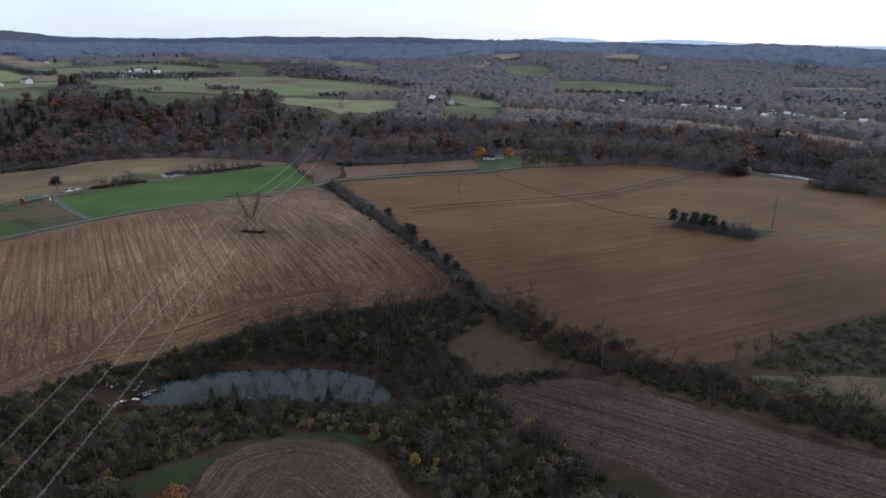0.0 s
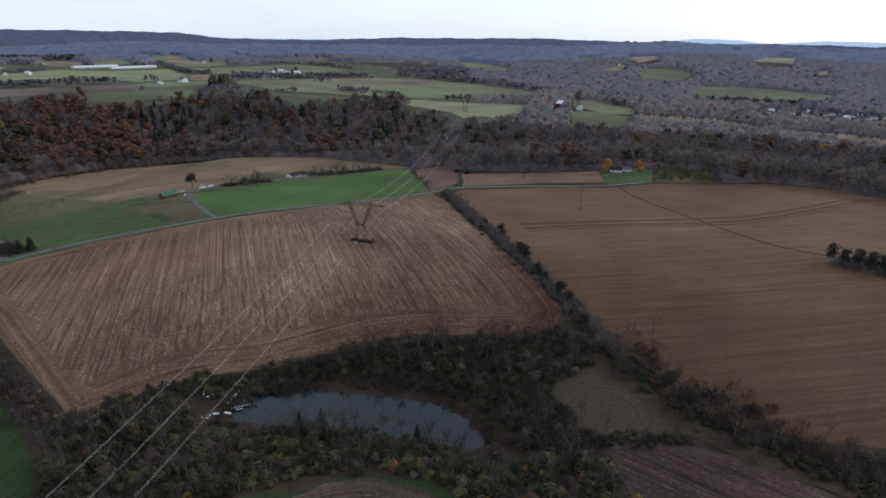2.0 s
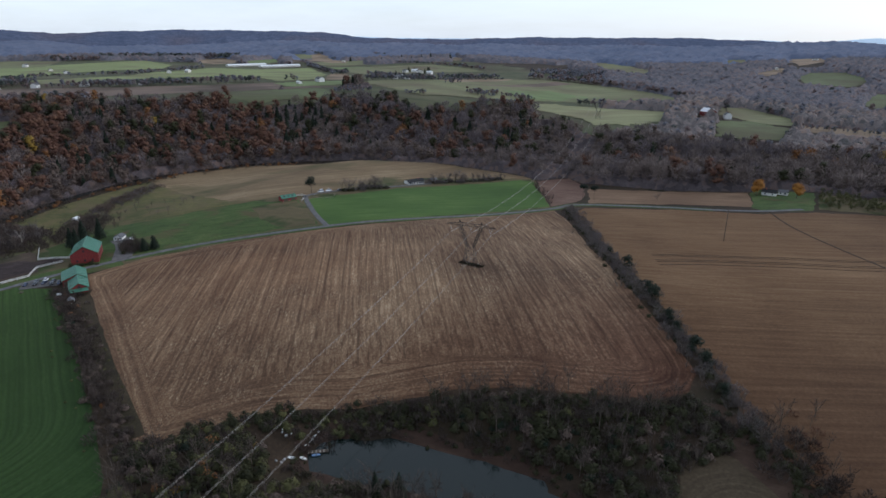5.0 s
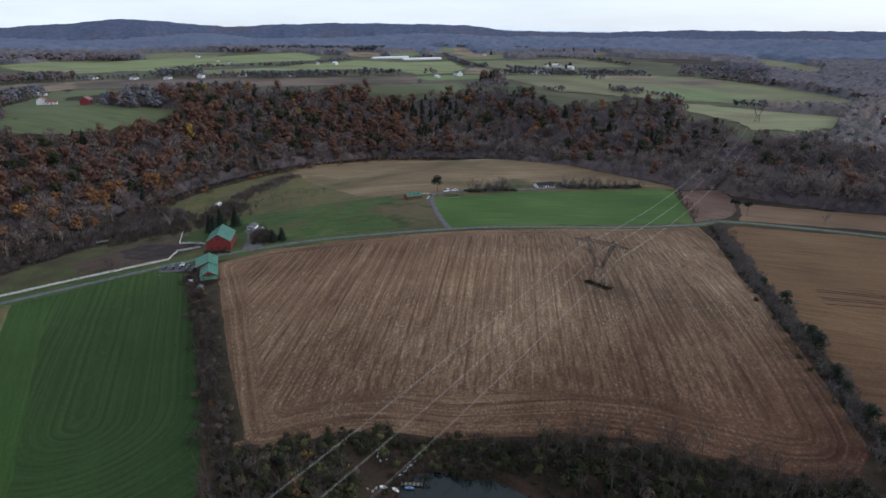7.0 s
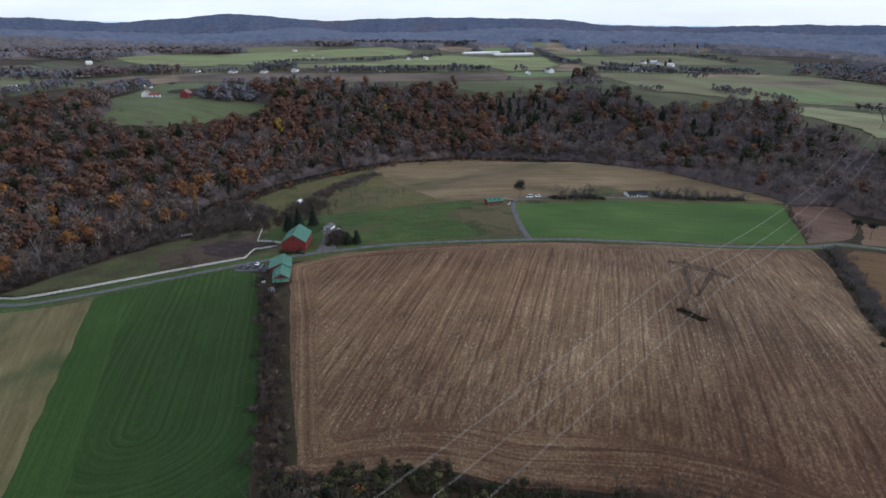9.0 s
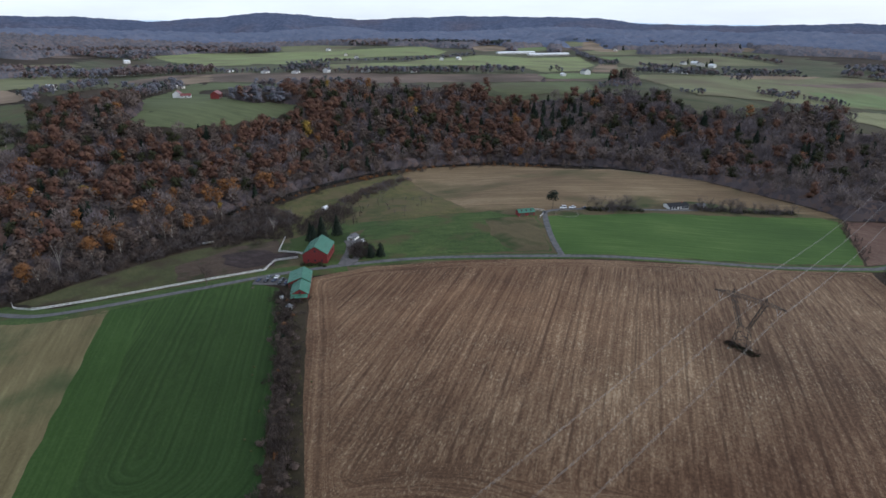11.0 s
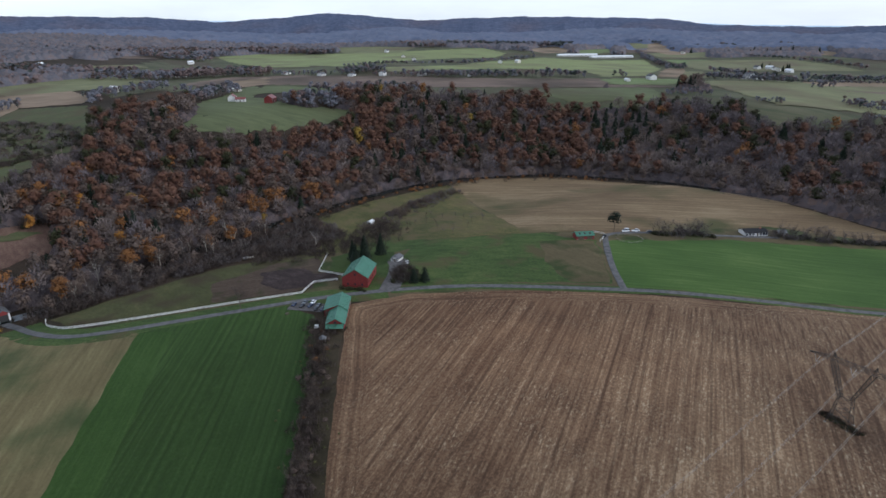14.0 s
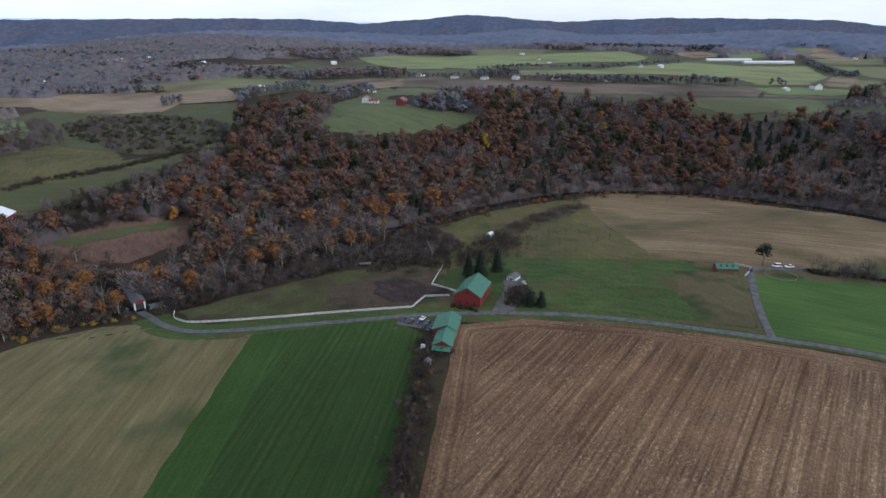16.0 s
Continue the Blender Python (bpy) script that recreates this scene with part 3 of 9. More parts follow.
M["path_soil"] = land("trodden_earth_path", [(0.0, (0.0260, 0.0156, 0.0106)), (0.5, (0.0391, 0.0241, 0.0165)), (1.0, (0.0553, 0.0361, 0.0253))], row=2, stretch=6, rows=0.5)
M["red_earth"] = land("bare_reddish_slope", [(0.0, (0.0585, 0.0325, 0.0238)), (0.5, (0.0936, 0.0550, 0.0400)), (1.0, (0.1430, 0.0925, 0.0675))], row=3, stretch=4, rows=0.4)


def canopy_material(name, stops, cell, grain=0.6):
    """The top of a leafless autumn wood, every crown a little different."""
    m, n, l, b = material(name)
    tc = n.new("ShaderNodeTexCoord")
    v = n.new("ShaderNodeTexVoronoi")
    v.inputs["Scale"].default_value = 1 / cell
    l.new(tc.outputs["Object"], v.inputs["Vector"])
    sep = n.new("ShaderNodeSeparateColor")
    l.new(v.outputs["Color"], sep.inputs[0])
    t = n.new("ShaderNodeTexNoise")
    t.inputs["Scale"].default_value, t.inputs["Detail"].default_value = 0.009, 4
    l.new(tc.outputs["Object"], t.inputs["Vector"])
    f = n.new("ShaderNodeTexNoise")
    f.inputs["Scale"].default_value, f.inputs["Detail"].default_value, f.inputs["Roughness"].default_value = 0.45, 6, 0.8
    l.new(tc.outputs["Object"], f.inputs["Vector"])
    mixed = None
    for socket, k in ((sep.outputs[0], grain * 0.85), (t.outputs[0], 0.6), (f.outputs[0], grain)):
        q = n.new("ShaderNodeMath")
        q.operation = "MULTIPLY_ADD"
        l.new(socket, q.inputs[0])
        q.inputs[1].default_value = k
        if mixed:
            l.new(mixed, q.inputs[2])
        else:
            q.inputs[2].default_value = 0.2 - grain * 0.925
        mixed = q.outputs[0]
    r = ramp(n, stops)
    l.new(mixed, r.inputs[0])
    l.new(r.outputs[0], b.inputs["Base Color"])
    b.inputs["Roughness"].default_value = 1.0
    b.inputs["Specular IOR Level"].default_value = 0.05
    bump = n.new("ShaderNodeBump")
    bump.inputs["Strength"].default_value, bump.inputs["Distance"].default_value = 0.8, 2.5
    l.new(f.outputs[0], bump.inputs["Height"])
    l.new(bump.outputs[0], b.inputs["Normal"])
    return m


# wood canopies beyond the river: aerial haze is put into their pale, bluish colours
M["canopy_near"] = canopy_material("hazed_bare_canopy", [(0.0, (0.0583, 0.0632, 0.0576)), (0.3, (0.1086, 0.0991, 0.0970)), (0.55, (0.1668, 0.1431, 0.1393)), (0.8, (0.2012, 0.1472, 0.1212)), (1.0, (0.2515, 0.2338, 0.2226))], 9, 0.6)
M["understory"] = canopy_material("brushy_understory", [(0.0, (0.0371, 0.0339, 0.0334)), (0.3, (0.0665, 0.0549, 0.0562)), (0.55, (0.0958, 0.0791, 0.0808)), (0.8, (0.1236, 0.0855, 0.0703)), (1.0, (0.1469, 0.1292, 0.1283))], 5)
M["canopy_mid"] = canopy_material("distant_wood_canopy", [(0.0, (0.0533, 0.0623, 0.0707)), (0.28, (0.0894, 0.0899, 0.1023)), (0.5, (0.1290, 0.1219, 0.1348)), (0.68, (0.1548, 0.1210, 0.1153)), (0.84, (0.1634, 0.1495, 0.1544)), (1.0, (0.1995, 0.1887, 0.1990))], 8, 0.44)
M["canopy_far"] = canopy_material("blue_hazed_canopy", [(0.0, (0.0707, 0.0941, 0.1351)), (0.4, (0.1082, 0.1270, 0.1810)), (0.7, (0.1391, 0.1482, 0.1962)), (1.0, (0.1832, 0.2023, 0.2626))], 18, 0.34)


def water_material():
    m, n, l, b = material("pond_water")
    b.inputs["Base Color"].default_value = (0.006, 0.010, 0.009, 1)
    b.inputs["Roughness"].default_value, b.inputs["IOR"].default_value = 0.06, 1.33
    tc = n.new("ShaderNodeTexCoord")
    t = n.new("ShaderNodeTexNoise")
    t.inputs["Scale"].default_value, t.inputs["Detail"].default_value = 1.2, 3
    l.new(tc.outputs["Object"], t.inputs["Vector"])
    bump = n.new("ShaderNodeBump")
    bump.inputs["Strength"].default_value, bump.inputs["Distance"].default_value = 0.12, 0.05
    l.new(t.outputs[0], bump.inputs["Height"])
    l.new(bump.outputs[0], b.inputs["Normal"])
    return m


M["water"] = water_material()
# sky glints on the water, painted as pale flecks in the base colour
M["riffle"] = land("painted_river_glints", [(0.0, (0.020, 0.024, 0.026)), (0.52, (0.045, 0.050, 0.052)), (0.60, (0.26, 0.28, 0.29)), (1.0, (0.42, 0.44, 0.45))], turn=-52, row=3.0, stretch=4, rows=0.6, fine=0.7)


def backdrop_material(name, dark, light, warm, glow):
    """Far wooded ridges, kilometres away: crowns, drifts of russet and dark stands. Blue haze is put into the colour
    and a glow.
    """
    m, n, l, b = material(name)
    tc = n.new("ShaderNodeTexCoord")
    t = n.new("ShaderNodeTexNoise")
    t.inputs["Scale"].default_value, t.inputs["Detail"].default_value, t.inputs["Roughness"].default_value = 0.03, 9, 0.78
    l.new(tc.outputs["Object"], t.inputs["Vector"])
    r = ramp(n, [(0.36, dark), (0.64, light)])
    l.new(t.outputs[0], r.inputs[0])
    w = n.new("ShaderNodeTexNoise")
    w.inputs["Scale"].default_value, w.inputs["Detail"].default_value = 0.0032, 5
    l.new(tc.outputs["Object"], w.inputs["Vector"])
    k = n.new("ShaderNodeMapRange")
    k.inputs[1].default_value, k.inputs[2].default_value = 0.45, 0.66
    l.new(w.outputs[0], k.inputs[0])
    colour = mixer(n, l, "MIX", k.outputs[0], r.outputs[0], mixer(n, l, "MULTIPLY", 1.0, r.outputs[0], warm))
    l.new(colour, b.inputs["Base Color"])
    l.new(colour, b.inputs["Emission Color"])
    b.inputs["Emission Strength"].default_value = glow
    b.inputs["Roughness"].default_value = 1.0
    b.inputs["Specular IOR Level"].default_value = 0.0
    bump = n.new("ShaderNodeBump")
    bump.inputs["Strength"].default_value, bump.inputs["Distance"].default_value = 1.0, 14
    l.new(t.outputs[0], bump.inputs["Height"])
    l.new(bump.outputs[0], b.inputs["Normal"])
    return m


# both ridges glow faintly in a blue tone that stands in for haze
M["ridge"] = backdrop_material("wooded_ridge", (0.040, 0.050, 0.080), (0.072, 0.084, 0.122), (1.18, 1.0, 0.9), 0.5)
M["pale_ridge"] = backdrop_material("pale_hazed_ridge", (0.3, 0.37, 0.44), (0.34, 0.41, 0.48), (1.0, 1.0, 1.0), 0.9)


# ---- building helpers ----
def mesh_object(name, verts, faces, mat, parent=None, label="", slots=None):
    me = bpy.data.meshes.new(name)
    me.from_pydata([tuple(v) for v in verts], [], faces)
    me.update()
    for m in ([mat] if slots is None else slots):
        me.materials.append(m)
    ob = new(name, me)
    if parent:
        ob.parent = parent
    if label:
        tagged(ob, label)
    return ob


def part(name, bm, mat, parent=None, label="", smooth_faces=False):
    """A bmesh as one mesh object under a thing or a part."""
    me = bpy.data.meshes.new(name)
    bmesh.ops.recalc_face_normals(bm, faces=bm.faces)
    bm.to_mesh(me)
    bm.free()
    me.materials.append(mat)
    if smooth_faces:
        for p in me.polygons:
            p.use_smooth = True
    ob = new(name, me)
    if parent:
        ob.parent = parent
    if label:
        tagged(ob, label)
    return ob


def thing(name, m, label, category, group="", kind=""):
    ob = new(name)
    ob.matrix_world = m
    return tagged(ob, label, category, group, kind)


def box(bm, x0, x1, y0, y1, z0, z1, bevel=0.0):
    r = bmesh.ops.create_cube(bm, size=1.0)
    for v in r["verts"]:
        v.co = ((x0 + x1) / 2 + v.co.x * (x1 - x0), (y0 + y1) / 2 + v.co.y * (y1 - y0), (z0 + z1) / 2 + v.co.z * (z1 - z0))
    if bevel:
        edges = list({e for v in r["verts"] for e in v.link_edges})
        bmesh.ops.bevel(bm, geom=edges, offset=bevel, segments=1, affect="EDGES")
    return bm


def boxed(*size, bevel=0.0):
    return box(bmesh.new(), *size, bevel=bevel)


def strut(bm, a, b, r0, r1=None, sides=4):
    """A tapered bar from a to b."""
    a, b = Vector(a), Vector(b)
    r1 = r0 if r1 is None else r1
    q = (b - a).to_track_quat("Z", "Y")
    rings = []
    for p, r in ((a, r0), (b, r1)):
        rings.append([bm.verts.new(p + q @ Vector((r * math.cos(2 * math.pi * (i + 0.5) / sides), r * math.sin(2 * math.pi * (i + 0.5) / sides), 0))) for i in range(sides)])
    for i in range(sides):
        bm.faces.new((rings[0][i], rings[0][(i + 1) % sides], rings[1][(i + 1) % sides], rings[1][i]))
    bm.faces.new(rings[0][::-1])
    bm.faces.new(rings[1])


def ground_at(x, y):
    return float(height(x, y))


# ---- ground ----
def graded(lo, hi, a, b, step, grow=1.16, most=150):
    mid = list(np.arange(a, b + 1, step))
    left, s, v = [], step, a
    while v > lo:
        s = min(s * grow, most)
        v -= s
        left.append(max(v, lo))
    right, s, v = [], step, mid[-1]
    while v < hi:
        s = min(s * grow, most)
        v += s
        right.append(min(v, hi))
    return np.array(left[::-1] + mid + right)


PLATEAU = [(-1000, 500), (-850, 590), (-760, 650), (-620, 700), (-500, 790), (-380, 860), (-200, 870), (-60, 860), (-40, 1350), (-250, 1700), (-600, 2000), (-1000, 2250), (-1500, 2250), (-2050, 1500),
           (-2050, 650), (-1400, 330), (-1050, 290)]


def build_ground():
    xs, ys = graded(-4950, 4950, -760, 460, 8, 1.12, 62), graded(-1500, 4950, 40, 760, 8, 1.12, 62)
    gx, gy = np.meshgrid(xs, ys)
    gz = height(gx, gy)
    w, h = len(xs), len(ys)
    verts = np.stack([gx, gy, gz], -1).reshape(-1, 3)
    idx = np.arange(w * h).reshape(h, w)
    faces = np.stack([idx[:-1, :-1], idx[:-1, 1:], idx[1:, 1:], idx[1:, :-1]], -1).reshape(-1, 4)
    me = bpy.data.meshes.new("ground")
    me.from_pydata(verts.tolist(), [], faces.tolist())
    for p in me.polygons:
        p.use_smooth = True
    me.materials.append(M["ground"])
    me.materials.append(M["plateau"])
    mid = verts[faces].mean(1)
    # ground beyond 2380 m takes the canopy colour that holds haze
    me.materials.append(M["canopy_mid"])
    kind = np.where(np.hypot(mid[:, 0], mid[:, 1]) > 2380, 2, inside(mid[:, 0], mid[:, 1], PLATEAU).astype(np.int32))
    me.polygons.foreach_set("material_index", kind.astype(np.int32))
    tagged(new("ground", me), "rolling farmland with rough grass and leaf litter", "ground", kind="structure")


build_ground()


def drape(name, poly, mat, label, lift=0.08, step=9.0, ragged=1.1, category="field", edges=()):
    """A sheet of land cover that follows the ground inside a polygon."""
    rim = []
    for (ax, ay), (bx, by) in zip(poly, poly[1:] + poly[:1]):
        n = max(1, int(math.hypot(bx - ax, by - ay) / (step * 0.45)))
        for i in range(n):
            k = i / n
            x, y = ax + (bx - ax) * k, ay + (by - ay) * k
            rim.append(Vector((x + ragged * float(noise2(x / 4, y / 4, 1)), y + ragged * float(noise2(x / 4, y / 4, 2)))))
    px, py = [p[0] for p in poly], [p[1] for p in poly]
    gx, gy = np.meshgrid(np.arange(min(px), max(px), step), np.arange(min(py), max(py), step))
    gx, gy = gx.ravel() + 0.013, gy.ravel() + 0.017
    rp = [tuple(v) for v in rim]
    keep = inside(gx, gy, rp)
    gx, gy = gx[keep], gy[keep]
    rx, ry = np.array([p[0] for p in rp]), np.array([p[1] for p in rp])
    if len(gx):
        d = np.min(np.hypot(gx[:, None] - rx[None], gy[:, None] - ry[None]), axis=1)
        gx, gy = gx[d > step * 0.35], gy[d > step * 0.35]
    pts = rim + [Vector((a, b)) for a, b in zip(gx, gy)]
    out = geometry.delaunay_2d_cdt(pts, [], [list(range(len(rim)))], 1, 0.001)
    v2, faces = out[0], out[2]
    xs, ys = np.array([v[0] for v in v2]), np.array([v[1] for v in v2])
    zs = height(xs, ys) + lift
    ob = mesh_object(name, np.stack([xs, ys, zs], 1), [tuple(f) for f in faces], mat)
    for p in ob.data.polygons:
        p.use_smooth = True
    if edges:
        # how far each place lies from the field's edges, and whether it was worked along them
        near, head = np.full(len(xs), 1e3), np.zeros(len(xs))
        for line, width in edges:
            for (ax, ay), (bx, by) in zip(line, line[1:]):
                ux, uy = bx - ax, by - ay
                k = np.clip(((xs - ax) * ux + (ys - ay) * uy) / (ux * ux + uy * uy), 0, 1)
                d = np.hypot(xs - ax - k * ux, ys - ay - k * uy)
                near = np.minimum(near, d)
                head = np.maximum(head, np.clip(0.5 + (width - d) / 14, 0, 1))
        for key, values in (("edge_distance", near), ("headland", head)):
            ob.data.attributes.new(key, "FLOAT", "POINT").data.foreach_set("value", values.astype(np.float32))
    return tagged(ob, label, category, kind="structure")


def resample(path, step):
    """Evenly spaced points on a smooth curve through the path, with their directions."""
    p = [Vector((*q[:2], 0)) for q in path]
    fine = []
    for i in range(len(p) - 1):
        a, b, c, d = p[max(i - 1, 0)], p[i], p[i + 1], p[min(i + 2, len(p) - 1)]
        for k in range(24):
            u = k / 24
            fine.append(0.5 * ((2 * b) + (c - a) * u + (2 * a - 5 * b + 4 * c - d) * u * u + (3 * b - a - 3 * c + d) * u ** 3))
    fine.append(p[-1])
    out, left = [fine[0]], step
    for a, b in zip(fine, fine[1:]):
        seg = (b - a).length
        while seg > left:
            a = a + (b - a) * (left / seg)
            seg -= left
            out.append(a)
            left = step
        left -= seg
    res = []
    for i, q in enumerate(out):
        t = (out[min(i + 1, len(out) - 1)] - out[max(i - 1, 0)]).normalized()
        res.append((q, t))
    return res


def ribbon(name, path, width, mat, label, lift=0.14, step=4.0, category="road", kind="structure"):
    """A road or track laid on the ground, with a thin edge."""
    pts = resample(path, step)
    verts, faces = [], []
    for q, t in pts:
        s = Vector((-t.y, t.x, 0)) * width / 2
        w = 1 + 0.08 * float(noise2(q.x / 6, q.y / 6, 4))
        for k, dz in ((1.06, -0.12), (1.0, 0.0), (0.0, 0.06), (-1.0, 0.0), (-1.06, -0.12)):
            v = q + s * k * w
            verts.append((v.x, v.y, ground_at(v.x, v.y) + lift + dz))
    for i in range(len(pts) - 1):
        for j in range(4):
            a = i * 5 + j
            faces.append((a, a + 1, a + 6, a + 5))
    return tagged(mesh_object(name, verts, faces, mat), label, category, kind=kind)


# ---- fields, roads, water ----
STUBBLE = [(-313, 269), (-303, 299), (-273, 337), (-231, 377), (-182, 421), (-144, 462), (-106, 503), (-89, 476), (-60, 406), (-43, 374), (-27, 341), (-10, 310),
           (4, 280), (2, 266), (-11, 257), (-34, 251), (-56, 246), (-74, 239), (-86, 231), (-98, 223), (-108, 216), (-127, 208), (-139, 199), (-147, 189), (-155, 176),
           (-162, 170), (-184, 184), (-229, 214), (-273, 242), (-300, 258)]
SOWN = [(-349, 174), (-345, 193), (-339, 220), (-333, 241), (-314, 248), (-298, 244), (-252, 214), (-216, 192), (-188, 175), (-172, 164), (-158, 155), (-140, 137),
        (-150, 108), (-190, 95), (-251, 125)]
PALE = [(-347, 177), (-361, 155), (-375, 141), (-398, 127), (-404, 106), (-397, 82), (-387, 65), (-330, 10), (-200, 10), (-140, 70), (-149, 109), (-189, 97.5), (-250, 127.5)]
LUSH = [(-287, 437), (-263, 472), (-244, 510), (-180, 581), (-162, 601), (-149, 598), (-112, 515), (-150, 467), (-186, 431), (-229, 386), (-258, 408)]
PADDOCK = [(-316, 301), (-347, 318), (-367, 345), (-369, 365), (-343, 394), (-323, 421), (-307, 424), (-291, 435), (-265, 410), (-239, 386), (-263, 363), (-290, 334)]
WORN = [(-312, 405), (-302, 421), (-290, 432), (-265, 410), (-241, 386), (-256, 371), (-282, 381)]
HAY = [(-516, 487), (-507, 534), (-473, 588), (-406, 632), (-306, 652), (-208, 629), (-164, 618), (-152, 608), (-180, 600), (-246, 568), (-272, 499), (-290, 455),
       (-312, 437), (-334, 412), (-381, 433), (-453, 464)]
PASTURE = [(-385, 350), (-426, 363), (-445, 399), (-454, 460), (-381, 433), (-333, 411), (-326, 419), (-345, 393), (-368, 366)]
HORSE = [(-405, 143), (-414, 169), (-421, 209), (-425, 242), (-411, 287), (-397, 295), (-369, 278), (-355, 284), (-346, 280), (-353, 267), (-342, 256), (-355, 219),
         (-368, 178), (-379, 150)]
MUD = [(-377, 243), (-393, 254), (-388, 270), (-369, 276), (-356, 281), (-349, 279), (-354, 267), (-347, 260), (-357, 248)]
MUD_EDGE = [(-363, 213), (-397, 223), (-400, 244), (-406, 268), (-397, 293), (-369, 277.5), (-355, 283), (-346, 279), (-352, 267), (-344, 257)]
TILLED = [(-86, 523), (-17, 549), (40, 562), (78, 584), (126, 594), (180, 607), (222, 594), (258, 560), (293, 547), (324, 535), (352, 466), (352, 380), (300, 310), (240, 272), (204, 256), (178, 244),
          (150, 230), (121, 211), (89, 207), (66, 208), (52, 219), (38, 233), (26, 248), (13, 281), (-13, 333), (-46, 402), (-91, 503)]
STRIP = [(-97, 592), (-36, 608), (32, 632), (34, 583), (-18, 567), (-86, 540)]
RED_EARTH = [(-147, 603), (-122, 628), (-103, 602), (-94, 560), (-96, 540), (-110, 516), (-126, 550)]
EAST_LAWN = [(34, 578), (34, 634), (40, 648), (84, 655), (80, 612), (76, 588), (42, 572)]
NOOK = [(2, 225), (6, 234), (14, 239), (25, 234), (35, 221), (43, 204), (31, 199), (18, 198), (7, 205), (2, 215)]
RED_FIELD = [(10, 191), (24, 196), (42, 198), (57, 195), (78, 184), (96, 171), (115, 159), (140, 144), (190, 110), (120, 60), (70, 122), (57, 145), (47, 151), (37, 156), (26, 163), (22, 176), (17, 186)]
HILL_FIELD = [(-69, 140), (-68, 152), (-60, 159), (-48, 165), (-35, 163), (-25, 157), (-15, 146), (-8, 135), (0, 110), (-30, 60), (-70, 90)]
HILL_VERGE = [(-90, 137), (-82, 148), (-69, 153), (-60, 160.2), (-48, 166.6), (-33, 165.5), (-20, 159), (-24, 157), (-35, 162.5), (-48, 164.5), (-60, 158.5), (-68, 151.5), (-72, 140)]
EAST_TAN = [(113, 199), (138, 198), (170, 199), (175, 165), (140, 165), (124, 174), (115, 182)]
EAST_SCRUB = [(116, 205), (144, 228), (176, 241), (204, 254), (240, 235), (168, 202), (139, 200)]
BANK = [(-108, 178), (-119, 190), (-118, 200), (-108, 212), (-92, 219), (-74, 219), (-56, 219), (-42, 219), (-30, 215), (-20, 205), (-12, 192), (-10, 178), (-30, 184), (-64, 186),
        (-90, 180)]
LANE = [(14, 264), (24, 256), (34, 238), (47, 219), (63, 204), (91, 186), (114, 173), (150, 151), (200, 116), (190, 110), (140, 147), (110, 166), (89, 180), (63, 191), (45, 203), (38, 212),
        (27, 227), (16, 240), (6, 262)]
YARD = [(-362, 281), (-390, 298), (-391, 318), (-366, 330), (-350, 318), (-352, 292)]

